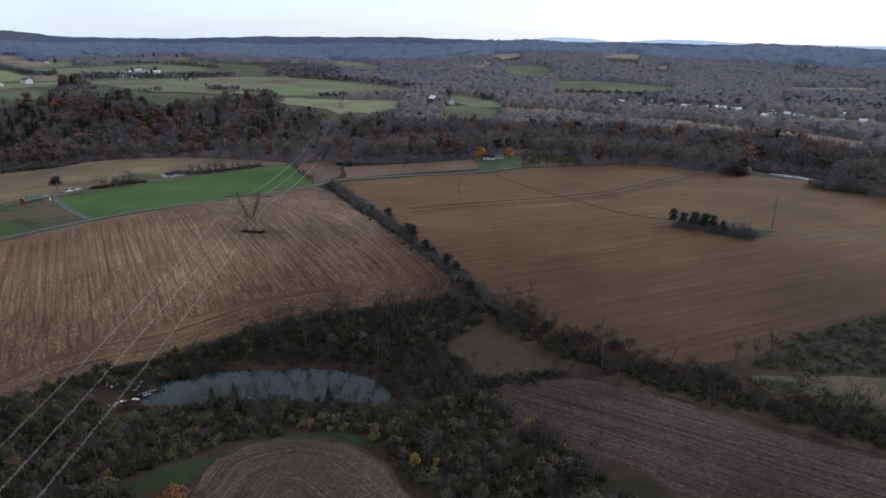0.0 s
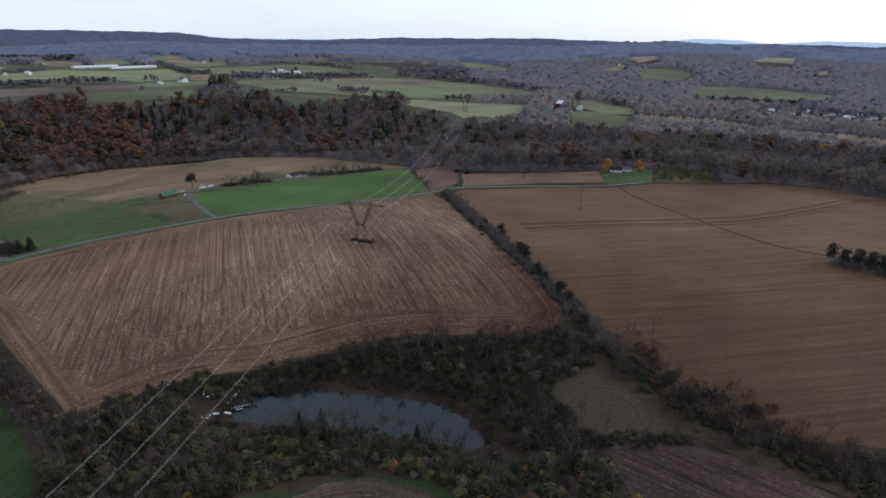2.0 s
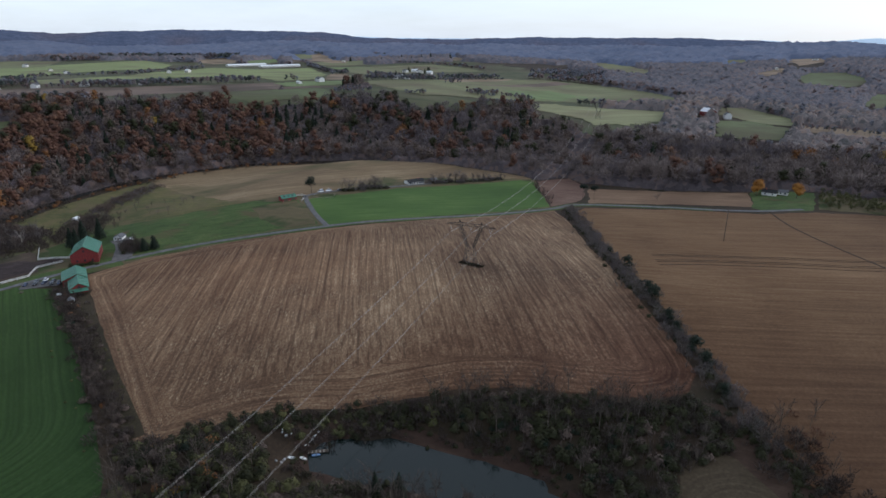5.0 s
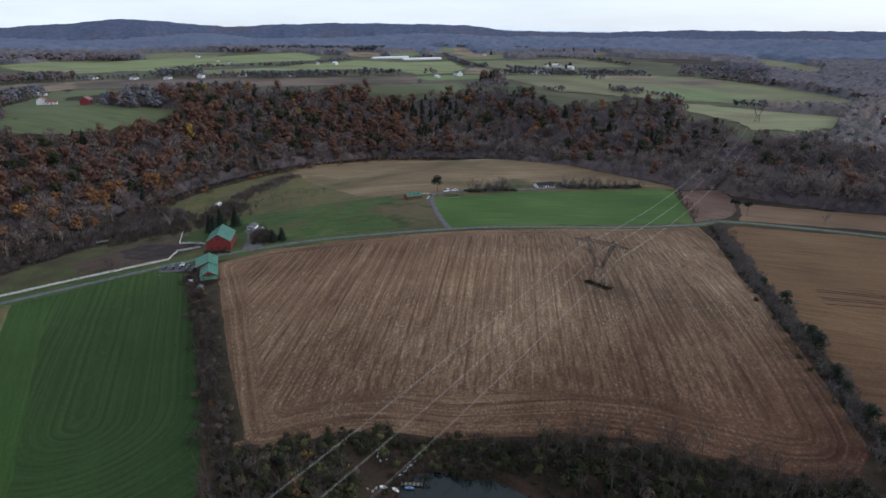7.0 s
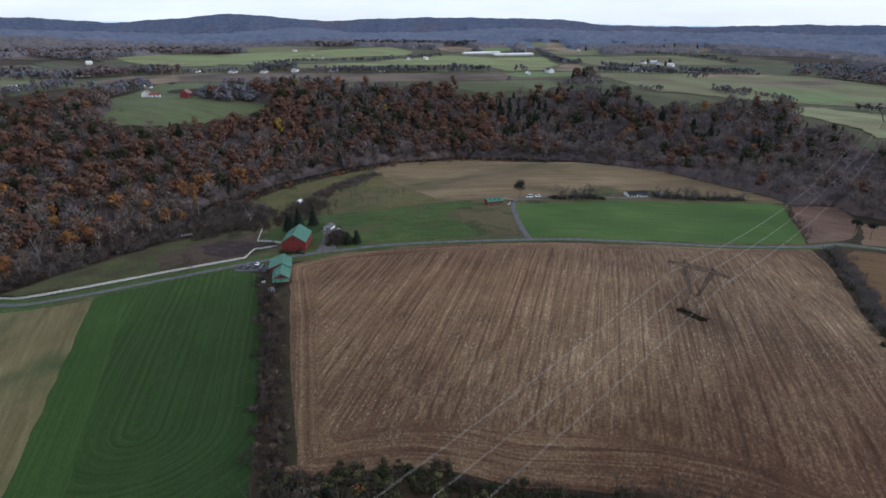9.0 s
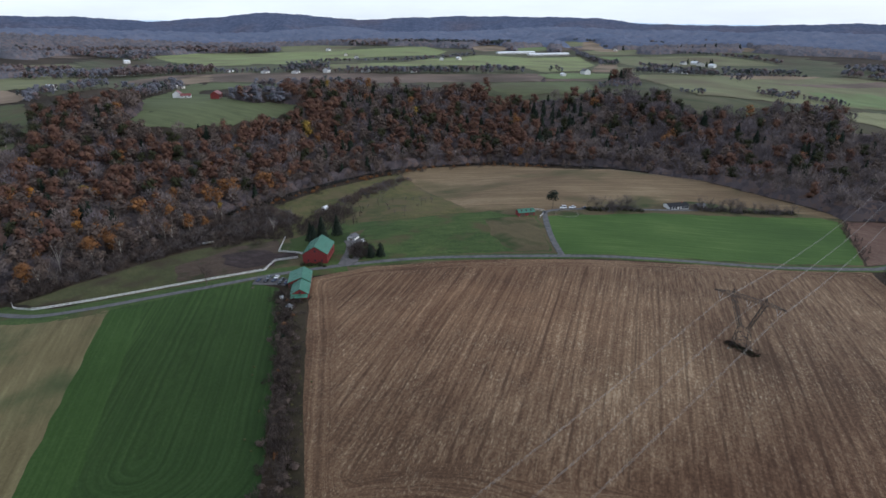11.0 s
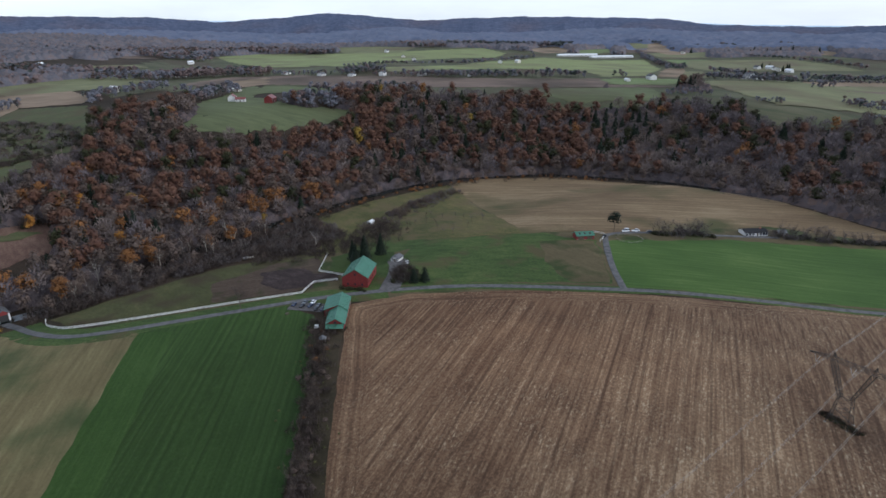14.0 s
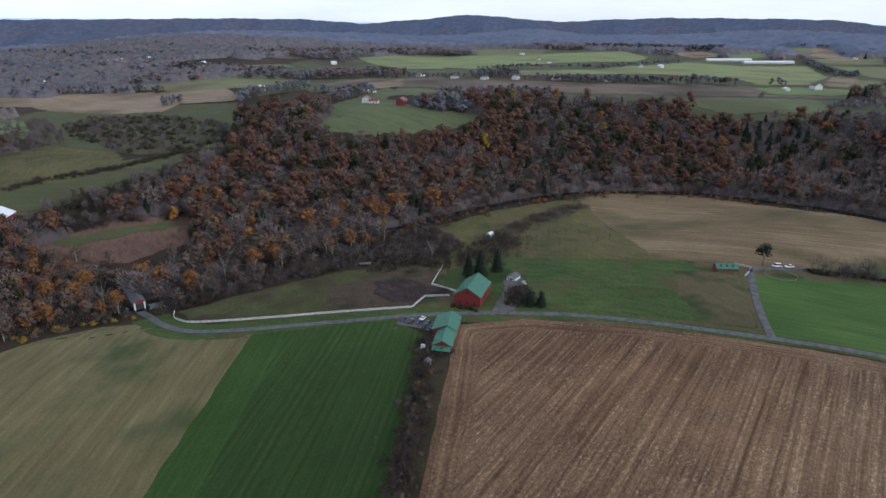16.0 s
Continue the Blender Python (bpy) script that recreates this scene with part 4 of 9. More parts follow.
# edges that the rows follow, and how far into the field
WORKED_ALONG = {"stubble": ((STUBBLE[:7], 11), (STUBBLE[10:26], 21), ([*STUBBLE[25:], STUBBLE[0]], 12), (STUBBLE[6:11], 4)), "stubble_red": ((RED_FIELD[:8], 5), (RED_FIELD[10:], 4)),
                "stubble_hill": ((HILL_FIELD[:8], 26),), "tilled": ((TILLED[:8], 3),), "winter_green": (([(-217, 146), (-380, 252)], 90),)}
for i, (poly, mat, label, lift) in enumerate((
        (STUBBLE, "stubble", "harvested corn stubble field with straw rows", 0.08),
        (SOWN, "winter_green", "dark green sown field with drill lines", 0.08),
        ([(-349, 174), (-251, 125), (-190, 95), (-182, 110), (-243, 140), (-340, 188)], "strip_green", "brighter green strip along the sown field", 0.12),
        (PALE, "pale_hay", "pale tan mown hayfield with green patches", 0.05),
        (LUSH, "lush_green", "bright green grass field beside the lane", 0.08),
        ([(-408, 142), (-352, 176), (-318, 272), (-232, 378), (-108, 506), (-152, 612), (-262, 566), (-300, 462), (-452, 460), (-440, 380), (-396, 300), (-424, 240)], "worn_paddock", "dry grass round the farm", 0.03),
        (PADDOCK, "paddock", "green grazed paddock below the lane", 0.08),
        (WORN, "worn_paddock", "worn brown corner of the paddock", 0.14),
        ([(-302, 440), (-290, 466), (-248, 574), (-180, 606), (-148, 612), (-166, 598), (-246, 510), (-266, 470), (-284, 438)], "worn_paddock", "dry grass round the white house", 0.05),
        (HAY, "hay", "tan harvested field by the river woods", 0.10),
        (PASTURE, "pasture", "green tussocky pasture on the slope", 0.14),
        (HORSE, "horse_grass", "green paddock inside white fence", 0.08),
        ([(-400, 296), (-392, 322), (-376, 348), (-418, 366), (-440, 400), (-448, 466), (-512, 490), (-508, 400), (-488, 330), (-452, 280)], "pasture", "rough tan-green grass above the river brush", 0.06),
        ([(80, 594), (88, 652), (138, 642), (129, 598)], "worn_paddock", "grass under the young orchard trees", 0.09),
        (MUD, "mud", "trodden muddy ground in the paddock", 0.16),
        (MUD_EDGE, "bare_paddock", "worn brown ground beside the mud", 0.12),
        (TILLED, "tilled", "large brown tilled field", 0.08),
        (STRIP, "tilled_far", "pale brown field strip beyond the lane", 0.08),
        (RED_EARTH, "red_earth", "bare reddish earth slope under the cables", 0.09),
        (EAST_LAWN, "paddock", "green lawn round the white house", 0.10),
        (NOOK, "small_field", "small mown field with circular rows", 0.10),
        (RED_FIELD, "stubble_red", "reddish brown stubble field", 0.08),
        (HILL_FIELD, "stubble_hill", "brown stubble field on a rise", 0.14),
        (HILL_VERGE, "dark_verge", "green grass verge of the field", 0.10),
        (EAST_TAN, "worn_paddock", "tan rough field behind the hedge", 0.08),
        (EAST_SCRUB, "scrub_land", "rough ground with brush heaps", 0.08),
        (BANK, "bare_earth", "bare reddish earth round the pond", 0.05),
        ([(-107, 181), (-111, 172), (-107, 164), (-116, 154), (-124, 146), (-119, 143), (-106, 153), (-100, 164), (-106, 172), (-103, 181)], "path_soil", "trodden earth path down to the pond", 0.11),
        (LANE, "path_soil", "bare reddish dirt lane below the hedge", 0.12),
        ([(-352, 290), (-334, 281), (-322, 296), (-313, 312), (-300, 324), (-322, 338), (-350, 336)], "paddock", "lawn behind the red barn", 0.10),
        ([(-366, 324), (-393, 312), (-404, 330), (-388, 356), (-364, 364)], "paddock", "grass behind the farm yard", 0.07),
        ([(184, 352), (190, 360), (204, 370), (210, 366), (200, 358), (192, 350)], "lawn", "green grass beside the grove", 0.13),
        (YARD, "lawn", "lawn of the farm yard", 0.12))):
    drape("field_%d" % (i + 1), poly, M[mat], label, lift, 5.0 if mat in WORKED_ALONG else 7.0 if len(poly) < 22 else 8.0, 0.6 if mat in ("winter_green", "pale_hay", "stubble", "strip_green") else 3.5 if mat == "mud" else 1.3, edges=WORKED_ALONG.get(mat, ()))

# fields beyond the river
FAR_FIELDS = (
    ([(-850, 354), (-890, 395), (-974, 458), (-1013, 490), (-954, 475), (-875, 434), (-836, 440), (-787, 441), (-761, 458), (-735, 507), (-713, 491), (-704, 448), (-697, 396), (-697, 347), (-717, 317), (-744, 304), (-775, 331)], "far_dull", "olive green clearing round a farmstead"),
    ([(-2000, 752), (-2041, 895), (-1967, 1031), (-1917, 1008), (-1713, 1194), (-1660, 1383), (-1654, 1509), (-1433, 1410), (-1308, 1250), (-1333, 1165), (-1342, 1038), (-1307, 899), (-1280, 784), (-1409, 771), (-1349, 743), (-1437, 685), (-1684, 702)], "far_bright", "long bright green field on the plateau"),
    ([(-1154, 806), (-1087, 968), (-1167, 1094), (-1179, 1168), (-1278, 1389), (-1164, 1457), (-1145, 1667), (-892, 1373), (-744, 1115), (-765, 1023), (-867, 1084), (-967, 1002), (-1034, 842), (-1060, 767)], "far_bright", "bright green field below the white sheds"),
    ([(-2053, 1178), (-1965, 1291), (-1822, 1355), (-1673, 1199), (-1812, 1086)], "far_olive", "olive strip before a far wood"),
    ([(-1556, 1600), (-1696, 1889), (-1443, 1713), (-1412, 1545)], "far_tan", "tan stubble strip by the far wood"),
    ([(-1480, 1754), (-1475, 1934), (-1366, 1809), (-1375, 1659)], "far_green", "small green field by the sheds"),
    ([(-1844, 2381), (-1722, 2412), (-1545, 2382), (-1595, 2200)], "far_olive", "olive field on the plateau's rim"),
    ([(-1419, 1926), (-1473, 2292), (-1277, 1995), (-1349, 1847)], "far_brown", "brown strip on the plateau's rim"),
    ([(-1296, 1886), (-1191, 2061), (-1087, 1889), (-1148, 1769)], "far_olive", "dull olive field beside a hamlet"),
    ([(-1127, 1728), (-1043, 1816), (-873, 1532), (-964, 1576)], "far_green", "green field with a field hedge"),
    ([(-911, 1420), (-892, 1463), (-800, 1335), (-696, 1133), (-718, 1111)], "far_tan", "small bare tan field"),
    ([(-824, 1364), (-810, 1403), (-672, 1187), (-683, 1134)], "far_olive", "pale grass plot"),
    ([(-1115, 405), (-1186, 508), (-1145, 569), (-1113, 633), (-1099, 626), (-914, 795), (-824, 892), (-753, 996), (-686, 938), (-624, 993), (-593, 989), (-651, 928), (-708, 842), (-763, 780), (-832, 683), (-891, 599), (-935, 549), (-955, 559), (-1003, 518), (-1033, 439)], "far_brown", "brown ploughed strip on the plateau"),
    ([(-695, 818), (-666, 891), (-624, 947), (-583, 917), (-530, 847), (-566, 817), (-605, 770), (-656, 763)], "far_dull", "dull green field above the river wood"),
    ([(-740, 981), (-726, 1057), (-671, 1101), (-630, 1058), (-630, 1003), (-685, 942)], "far_green", "green plot round a white farm"),
    ([(-1094, 473), (-1123, 560), (-1016, 514), (-987, 446)], "far_tan", "tan end of the ploughed strip"),
    ([(-996, 506), (-887, 571), (-825, 541), (-885, 503), (-898, 463), (-869, 417), (-846, 393), (-920, 441)], "far_dull", "grass drive up from the clearing"),
    ([(-1368, 315), (-1384, 366), (-1237, 398), (-1182, 331), (-1206, 286)], "far_olive", "olive field west of the clearing"),
    ([(-1941, 470), (-2055, 641), (-1963, 636), (-1878, 478)], "far_brown", "brown far strip between woods"),
    ([(-640, 1106), (-563, 1255), (-488, 1324), (-486, 1543), (-415, 1645), (-219, 1546), (-105, 1400), (-58, 1320), (-98, 1298), (-246, 1170), (-289, 1096), (-368, 946), (-414, 916), (-509, 992)], "far_olive", "broad olive field on a convex slope"),
    ([(-358, 1163), (-329, 1295), (-187, 1310), (-86, 1305), (-131, 1281), (-244, 1187), (-293, 1112)], "far_green", "greener strip low on the convex slope"),
    ([(-286, 995), (-219, 1114), (-74, 1110), (-70, 992), (-93, 939), (-154, 921), (-196, 969)], "far_pale", "pale green field under the power line"),
    ([(-956, 1884), (-860, 1931), (-711, 1851), (-629, 1769), (-688, 1672), (-729, 1599), (-819, 1453), (-918, 1522), (-1059, 1747), (-1017, 1812)], "far_olive", "olive green field before the hamlet"),
    ([(-1682, 2441), (-1638, 2471), (-1483, 2308), (-1178, 1921), (-1232, 1899), (-1382, 1997)], "far_tan", "tan slope before the far wood"),
    ([(-505, 2676), (-416, 2565), (-211, 2188), (-200, 1982), (-251, 2037), (-371, 2222)], "far_olive", "olive and pale field among woods"),
    ([(-939, 2251), (-861, 2202), (-814, 2102), (-861, 2105)], "far_tan", "small pale field by the hamlet"),
    ([(176, 1940), (218, 2052), (302, 2071), (335, 1964), (327, 1864), (271, 1741), (180, 1763)], "far_dull", "green hilltop field among woods"),
    ([(249, 1463), (297, 1624), (447, 1672), (571, 1538), (516, 1441), (406, 1414), (345, 1372), (251, 1399)], "far_dull", "green field below the wooded hill"),
    ([(0, 1253), (45, 1266), (108, 1195), (114, 1101), (59, 1090), (0, 1140)], "far_olive", "pale field below a farm"),
    ([(0, 1064), (45, 1101), (101, 1066), (78, 953), (0, 929)], "far_dull", "dark green meadow below the farm"),
    ([(117, 1124), (247, 1137), (293, 1007), (380, 973), (421, 923), (483, 844), (511, 796), (533, 752), (520, 731), (469, 786), (398, 871), (338, 928), (237, 1046), (115, 1055)], "far_tan", "long tan field behind the river trees"),
    ([(892, 1622), (1109, 1653), (1070, 1577), (941, 1523), (850, 1531)], "far_tan", "tan field on the far slope"),
    ([(626, 2543), (755, 2685), (811, 2637), (689, 2266), (668, 2372)], "far_tan", "pale field on a wooded rise"),
    ([(698, 2105), (753, 2129), (731, 2056), (689, 2034)], "far_tan", "small pale plot among woods"),
    ([(183, 2603), (307, 2586), (303, 2375), (209, 2254)], "far_tan", "pale field by a far farm"),
    ([(0, 2604), (69, 2618), (117, 2526), (0, 2479)], "far_olive", "far olive field"),
    ([(71, 1997), (156, 2208), (176, 2161), (111, 1924)], "far_tan", "pale plot beside farm roofs"),
    ([(1188, 2169), (1256, 2136), (1205, 2073), (1165, 2107)], "far_tan", "pale hillside plot"),
    ([(1402, 2289), (1745, 2663), (1591, 2447)], "far_olive", "far green plot"),
    ([(-1384, -115), (-1386, -91), (-1364, -25), (-1408, 10), (-1333, 124), (-1293, 179), (-1229, 269), (-1091, 278), (-1048, 259), (-1129, 188), (-1079, 161), (-1130, 92), (-1208, -1), (-1263, -34), (-1272, -73), (-1270, -95)], "far_tan", "tan harvested field on a ridge"),
    ([(-1446, 119), (-1414, 174), (-1406, 279), (-1393, 365), (-1241, 400), (-1189, 301), (-1289, 188), (-1375, 124)], "far_olive", "olive field behind the tan one"),
    ([(-1956, 472), (-2067, 604), (-2016, 644), (-1944, 558)], "far_brown", "brown far plot between woods"),
    ([(-1617, 328), (-1664, 454), (-1588, 472), (-1551, 338)], "far_olive", "small far meadow among trees"),
    ([(-1126, -71), (-1128, -24), (-992, 1), (-970, -60)], "far_green", "green field corner"),
    ([(-459, 1185), (-376, 1604), (-326, 1560), (-394, 1336)], "far_brown", "brown strip above the power line field"),
    ([(-373, 1187), (-328, 1341), (-264, 1300), (-260, 1184), (-295, 1120)], "far_green", "green field beside a tree belt"),
    ([(-550, 1277), (-527, 1493), (-470, 1574), (-474, 1471), (-501, 1237)], "far_tan", "thin tan strip beside a hedge"),
    ([(-284, 1046), (-250, 1099), (-208, 1091), (-216, 1042), (-254, 1036)], "far_pale", "pale strip above the river wood"),
    ([(-774, -40), (-876, 43), (-808, 102), (-738, 114), (-758, 167), (-686, 167), (-627, 107), (-608, 53), (-618, 10)], "pasture", "rough green meadow in the side valley"),
    ([(-664, 23), (-680, 62), (-697, 110), (-745, 166), (-716, 172), (-660, 128), (-624, 86), (-610, 53), (-620, 29)], "valley_grass", "green grass along the side valley"),
    ([(-553, 66), (-556, 100), (-560, 143), (-553, 155), (-542, 107), (-538, 78)], "valley_grass", "green strip beside the reddish field"),
    ([(-1127, -51), (-1206, -19), (-1230, 32), (-1140, 150), (-1146, 172), (-1018, 259), (-817, 232), (-754, 200), (-761, 129), (-841, 57), (-980, -27)], "valley_grass", "rough olive ground of the side valley"),
    ([(905, 1643), (1068, 1578), (994, 1477), (817, 1480)], "far_tan", "tan field across the valley"),
    ([(711, 2557), (828, 2647), (691, 2266), (551, 2268)], "far_pale", "pale field on the far rise"),
    ([(1185, 2160), (1253, 2127), (1205, 2073), (1150, 2092)], "far_pale", "small pale plot on the far rise"),
    ([(588, 1018), (676, 947), (642, 897), (572, 973)], "far_olive", "olive grass beside the long sheds"),
    ([(-538, 58), (-576, 93), (-574, 162), (-524, 162), (-500, 118), (-504, 80)], "red_earth", "reddish brown field beyond the bridge"),
)
for i, (poly, mat, label) in enumerate(FAR_FIELDS):
    drape("far_field_%d" % (i + 1), poly, M[mat], label, 0.42 + 0.012 * i if "far" in mat else 0.55 if mat == "valley_grass" else 0.25, 22.0 if "far" in mat else 10.0, 8.0 if "far" in mat else 3.0)

ROAD = [(-425, 122), (-408, 129), (-385, 135), (-368, 147), (-358, 168), (-350, 194), (-342, 221), (-334, 249), (-326, 270), (-314, 294), (-298, 318), (-279, 339), (-242, 373),
        (-213, 401), (-180, 430), (-144, 464), (-108, 508), (-92, 531), (-33, 551), (8, 560), (42, 572), (70, 590)]
ribbon("verge_1", ROAD[9:20], 8, M["paddock"], "thin green verge of the lane", 0.17, category="verge")
ribbon("verge_2", [(x + 4.5, y + 3.5) for x, y in ((-298, 250), (-288, 240), (-250, 217), (-212, 194), (-184, 178), (-168, 168))], 6, M["scrub_land"], "rough grass strip beside the hedge", 0.1, category="verge")
ribbon("verge_3", ROAD[1:10], 19, M["paddock"], "green grass verge of the lane", 0.05, category="verge")
ribbon("road_1", ROAD, 3.9, M["road"], "narrow grey asphalt farm lane", 0.3)
ribbon("road_2", [(-231, 385), (-256, 407), (-284, 436), (-293, 450), (-284, 470), (-262, 500), (-246, 522), (-228, 548)], 3.6, M["road"], "grey drive between green field and paddock", 0.22)
ribbon("road_3", [(45, 573), (58, 528), (93, 455), (122, 403), (150, 384)], 1.25, M["track"], "dirt track across the tilled field", 0.2, category="track")
ribbon("road_4", [(199, 367), (232, 361), (267, 351), (340, 335)], 1.6, M["pale_track"], "pale farm track", 0.2, category="track")
ribbon("road_5", [(-500, 62), (-520, 40), (-575, 10), (-640, -40)], 6.0, M["road"], "grey country road beyond the bridge", 0.3)
ribbon("road_6", [(-425, 122), (-450, 119), (-480, 108), (-500, 62)], 4.6, M["road"], "grey road beyond the bridge", 0.25)
ribbon("farmyard", [(-314, 292), (-328, 306), (-340, 316), (-352, 322)], 10.5, M["gravel"], "gravel yard beside the red barn", 0.36, category="yard")
ribbon("farmyard", [(-331, 243), (-322, 252), (-313, 258)], 9.0, M["gravel"], "gravel parking place by the shed", 0.36, category="yard")
for off in (0.0, 6.0, 9.0, 17.0, 20.0):
    ribbon("wheel_track", [(-20 - off * 0.3, 393 + off), (6, 409 + off), (47, 426 + off), (90, 440 + off), (139, 465 + off), (250 - off, 565)], 0.65, M["track"],
           "dark wheel track in the tilled field", 0.18, 8.0, category="track")


def flat_sheet(name, poly, z, mat, label, category):
    pts = resample([*poly, poly[0]], 2.0)[:-1]
    bm = bmesh.new()
    bm.faces.new([bm.verts.new((q.x, q.y, z)) for q, t in pts])
    bmesh.ops.triangulate(bm, faces=bm.faces)
    for f in bm.faces:
        if f.normal.z < 0:
            f.normal_flip()
    me = bpy.data.meshes.new(name)
    bm.to_mesh(me)
    bm.free()
    me.materials.append(mat)
    return tagged(new(name, me), label, category, kind="structure")


flat_sheet("pond_water", [(x + (x + 63) * 0.012, y + (y - 199) * 0.03) for x, y in POND], POND_LEVEL + 0.15, M["water"], "still grey pond reflecting the sky", "pond")


def build_river():
    pts = resample(RIVER, 12)
    verts, faces = [], []
    for q, t in pts:
        s = Vector((-t.y, t.x, 0)) * (4 + 7 * float(smooth(np.array((q.x - 180) / 80))))
        for k in (-1, 1):
            verts.append((q.x + s.x * k, q.y + s.y * k, -8.4))
    for i in range(len(pts) - 1):
        faces.append((2 * i, 2 * i + 1, 2 * i + 3, 2 * i + 2))
    tagged(mesh_object("river_water", verts, faces, M["water"]), "river with pale sky reflections between trees", "river", kind="structure")


build_river()
# added sheet whose pale colour stands in for the sky's reflection
flat_sheet("river_glints", [(330, 608), (346, 597), (360, 577), (372, 556), (366, 552), (353, 571), (340, 587), (326, 601)], -8.2, M["riffle"], "pale riffles on the river bend", "river")


# ---- far ridges ----
def build_ridge(name, radius, profile, mat, label, rough, foot, spurs=0.0):
    """A wooded ridge on the skyline, with spurs and hollows running down its near side."""
    az = np.radians(np.arange(-48, 118, 0.15))
    px = np.interp(np.degrees(az), [p[0] for p in profile], [p[1] for p in profile])
    top = 128 + radius / 1085 * px
    verts, steps = [], 22 if spurs else 8
    for k in range(steps):
        u = k / (steps - 1)
        rr = radius - foot * (1 - u)
        bend = az + 0.05 * (1 - u) * np.sin(az * 17 + 1)
        hollow = 0.55 * np.abs(np.sin(bend * 21 + 0.8 * np.sin(az * 9))) + 0.3 * np.abs(np.sin(bend * 47 + 1.7)) + 0.15 * np.sin(bend * 97 + 4 * u)
        shape = u ** 1.15 - spurs * np.sin(np.pi * u) * (hollow - 0.35)
        z = -50 + (top + 50) * np.maximum(0.03, 0.05 + 0.95 * shape)
        z = z + rough * u * (np.sin(az * 190 + k) * 0.5 + np.sin(az * 83 + 2 * k) * 0.7 + np.sin(az * 410) * 0.35 + np.sin(az * 887 + 3) * 0.4)
        verts.append(np.stack([-np.sin(az) * rr, np.cos(az) * rr, z], 1))
    n = len(az)
    idx = np.arange(steps * n).reshape(steps, n)
    faces = np.stack([idx[:-1, :-1], idx[1:, :-1], idx[1:, 1:], idx[:-1, 1:]], -1).reshape(-1, 4)
    ob = mesh_object(name, np.concatenate(verts), faces.tolist(), mat)
    for p in ob.data.polygons:
        p.use_smooth = True
    tagged(ob, label, "hill", kind="structure")


NEAR_RIDGE = [(-48, -21), (-36, -20), (-30, -16), (-22, -14), (-16, -11), (-9, -11), (-3.5, -8), (3.4, -3), (10, -3), (15.6, -2), (23, -5.5), (30, -3), (34, 6), (40, 8), (45, 9),
              (50, 6.5), (54, 3), (57, 8), (61.5, 14.5), (65, 8), (70.5, 0.5), (75, 7), (82, 8.5), (90, 7), (101, 6), (118, 6)]
FAR_RIDGE = [(-48, -19), (-25, -12), (-22, -8), (-19, -6.5), (-15, -11), (-13, -6), (-10, -3), (-7, -8), (-4.5, -9), (-2.5, -6), (0, -8), (12, -6), (28, -3), (31, -1), (50, 0), (69, 2), (73, 3),
             (95, 8), (104, 9), (118, 8)]
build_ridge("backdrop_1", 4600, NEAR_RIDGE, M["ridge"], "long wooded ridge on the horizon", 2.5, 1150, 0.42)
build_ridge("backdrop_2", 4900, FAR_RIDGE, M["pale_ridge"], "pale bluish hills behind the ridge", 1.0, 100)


# ---- plants ----
rng = np.random.default_rng(7)


def leaf_cards(centres, normals, size, r):
    """Leaf clumps: one pointed piece each, facing along its normal."""
    n = len(centres)
    normals = normals / (np.linalg.norm(normals, axis=1, keepdims=True) + 1e-9)
    other = np.cross(normals, r.normal(size=(n, 3)))
    other /= np.linalg.norm(other, axis=1, keepdims=True) + 1e-9
    third = np.cross(normals, other)
    s = size * r.uniform(0.65, 1.3, (n, 1))
    t = size * r.uniform(0.65, 1.3, (n, 1))
    v = np.stack([centres + other * s, centres - other * s * 0.5 + third * t * 0.9, centres - other * s * 0.5 - third * t * 0.9], 1).reshape(-1, 3)
    return v, np.arange(n * 3).reshape(-1, 3)


def cone_mesh(a, b, r0, r1, sides=5):
    a, b = np.array(a, float), np.array(b, float)
    d = (b - a) / np.linalg.norm(b - a)
    e = np.cross(d, [0.31, 0.77, 0.2])
    e /= np.linalg.norm(e)
    g = np.cross(d, e)
    ang = np.arange(sides) * 2 * np.pi / sides
    ring = np.cos(ang)[:, None] * e + np.sin(ang)[:, None] * g
    v = np.concatenate([a + ring * r0, b + ring * r1])
    f = [(i, (i + 1) % sides, sides + (i + 1) % sides) for i in range(sides)] + [(i, sides + (i + 1) % sides, sides + i) for i in range(sides)]
    return v, np.array(f)


def join_mesh(pieces):
    vs, fs, off = [], [], 0
    for v, f in pieces:
        vs.append(v)
        fs.append(f + off)
        off += len(v)
    return np.concatenate(vs), np.concatenate(fs)


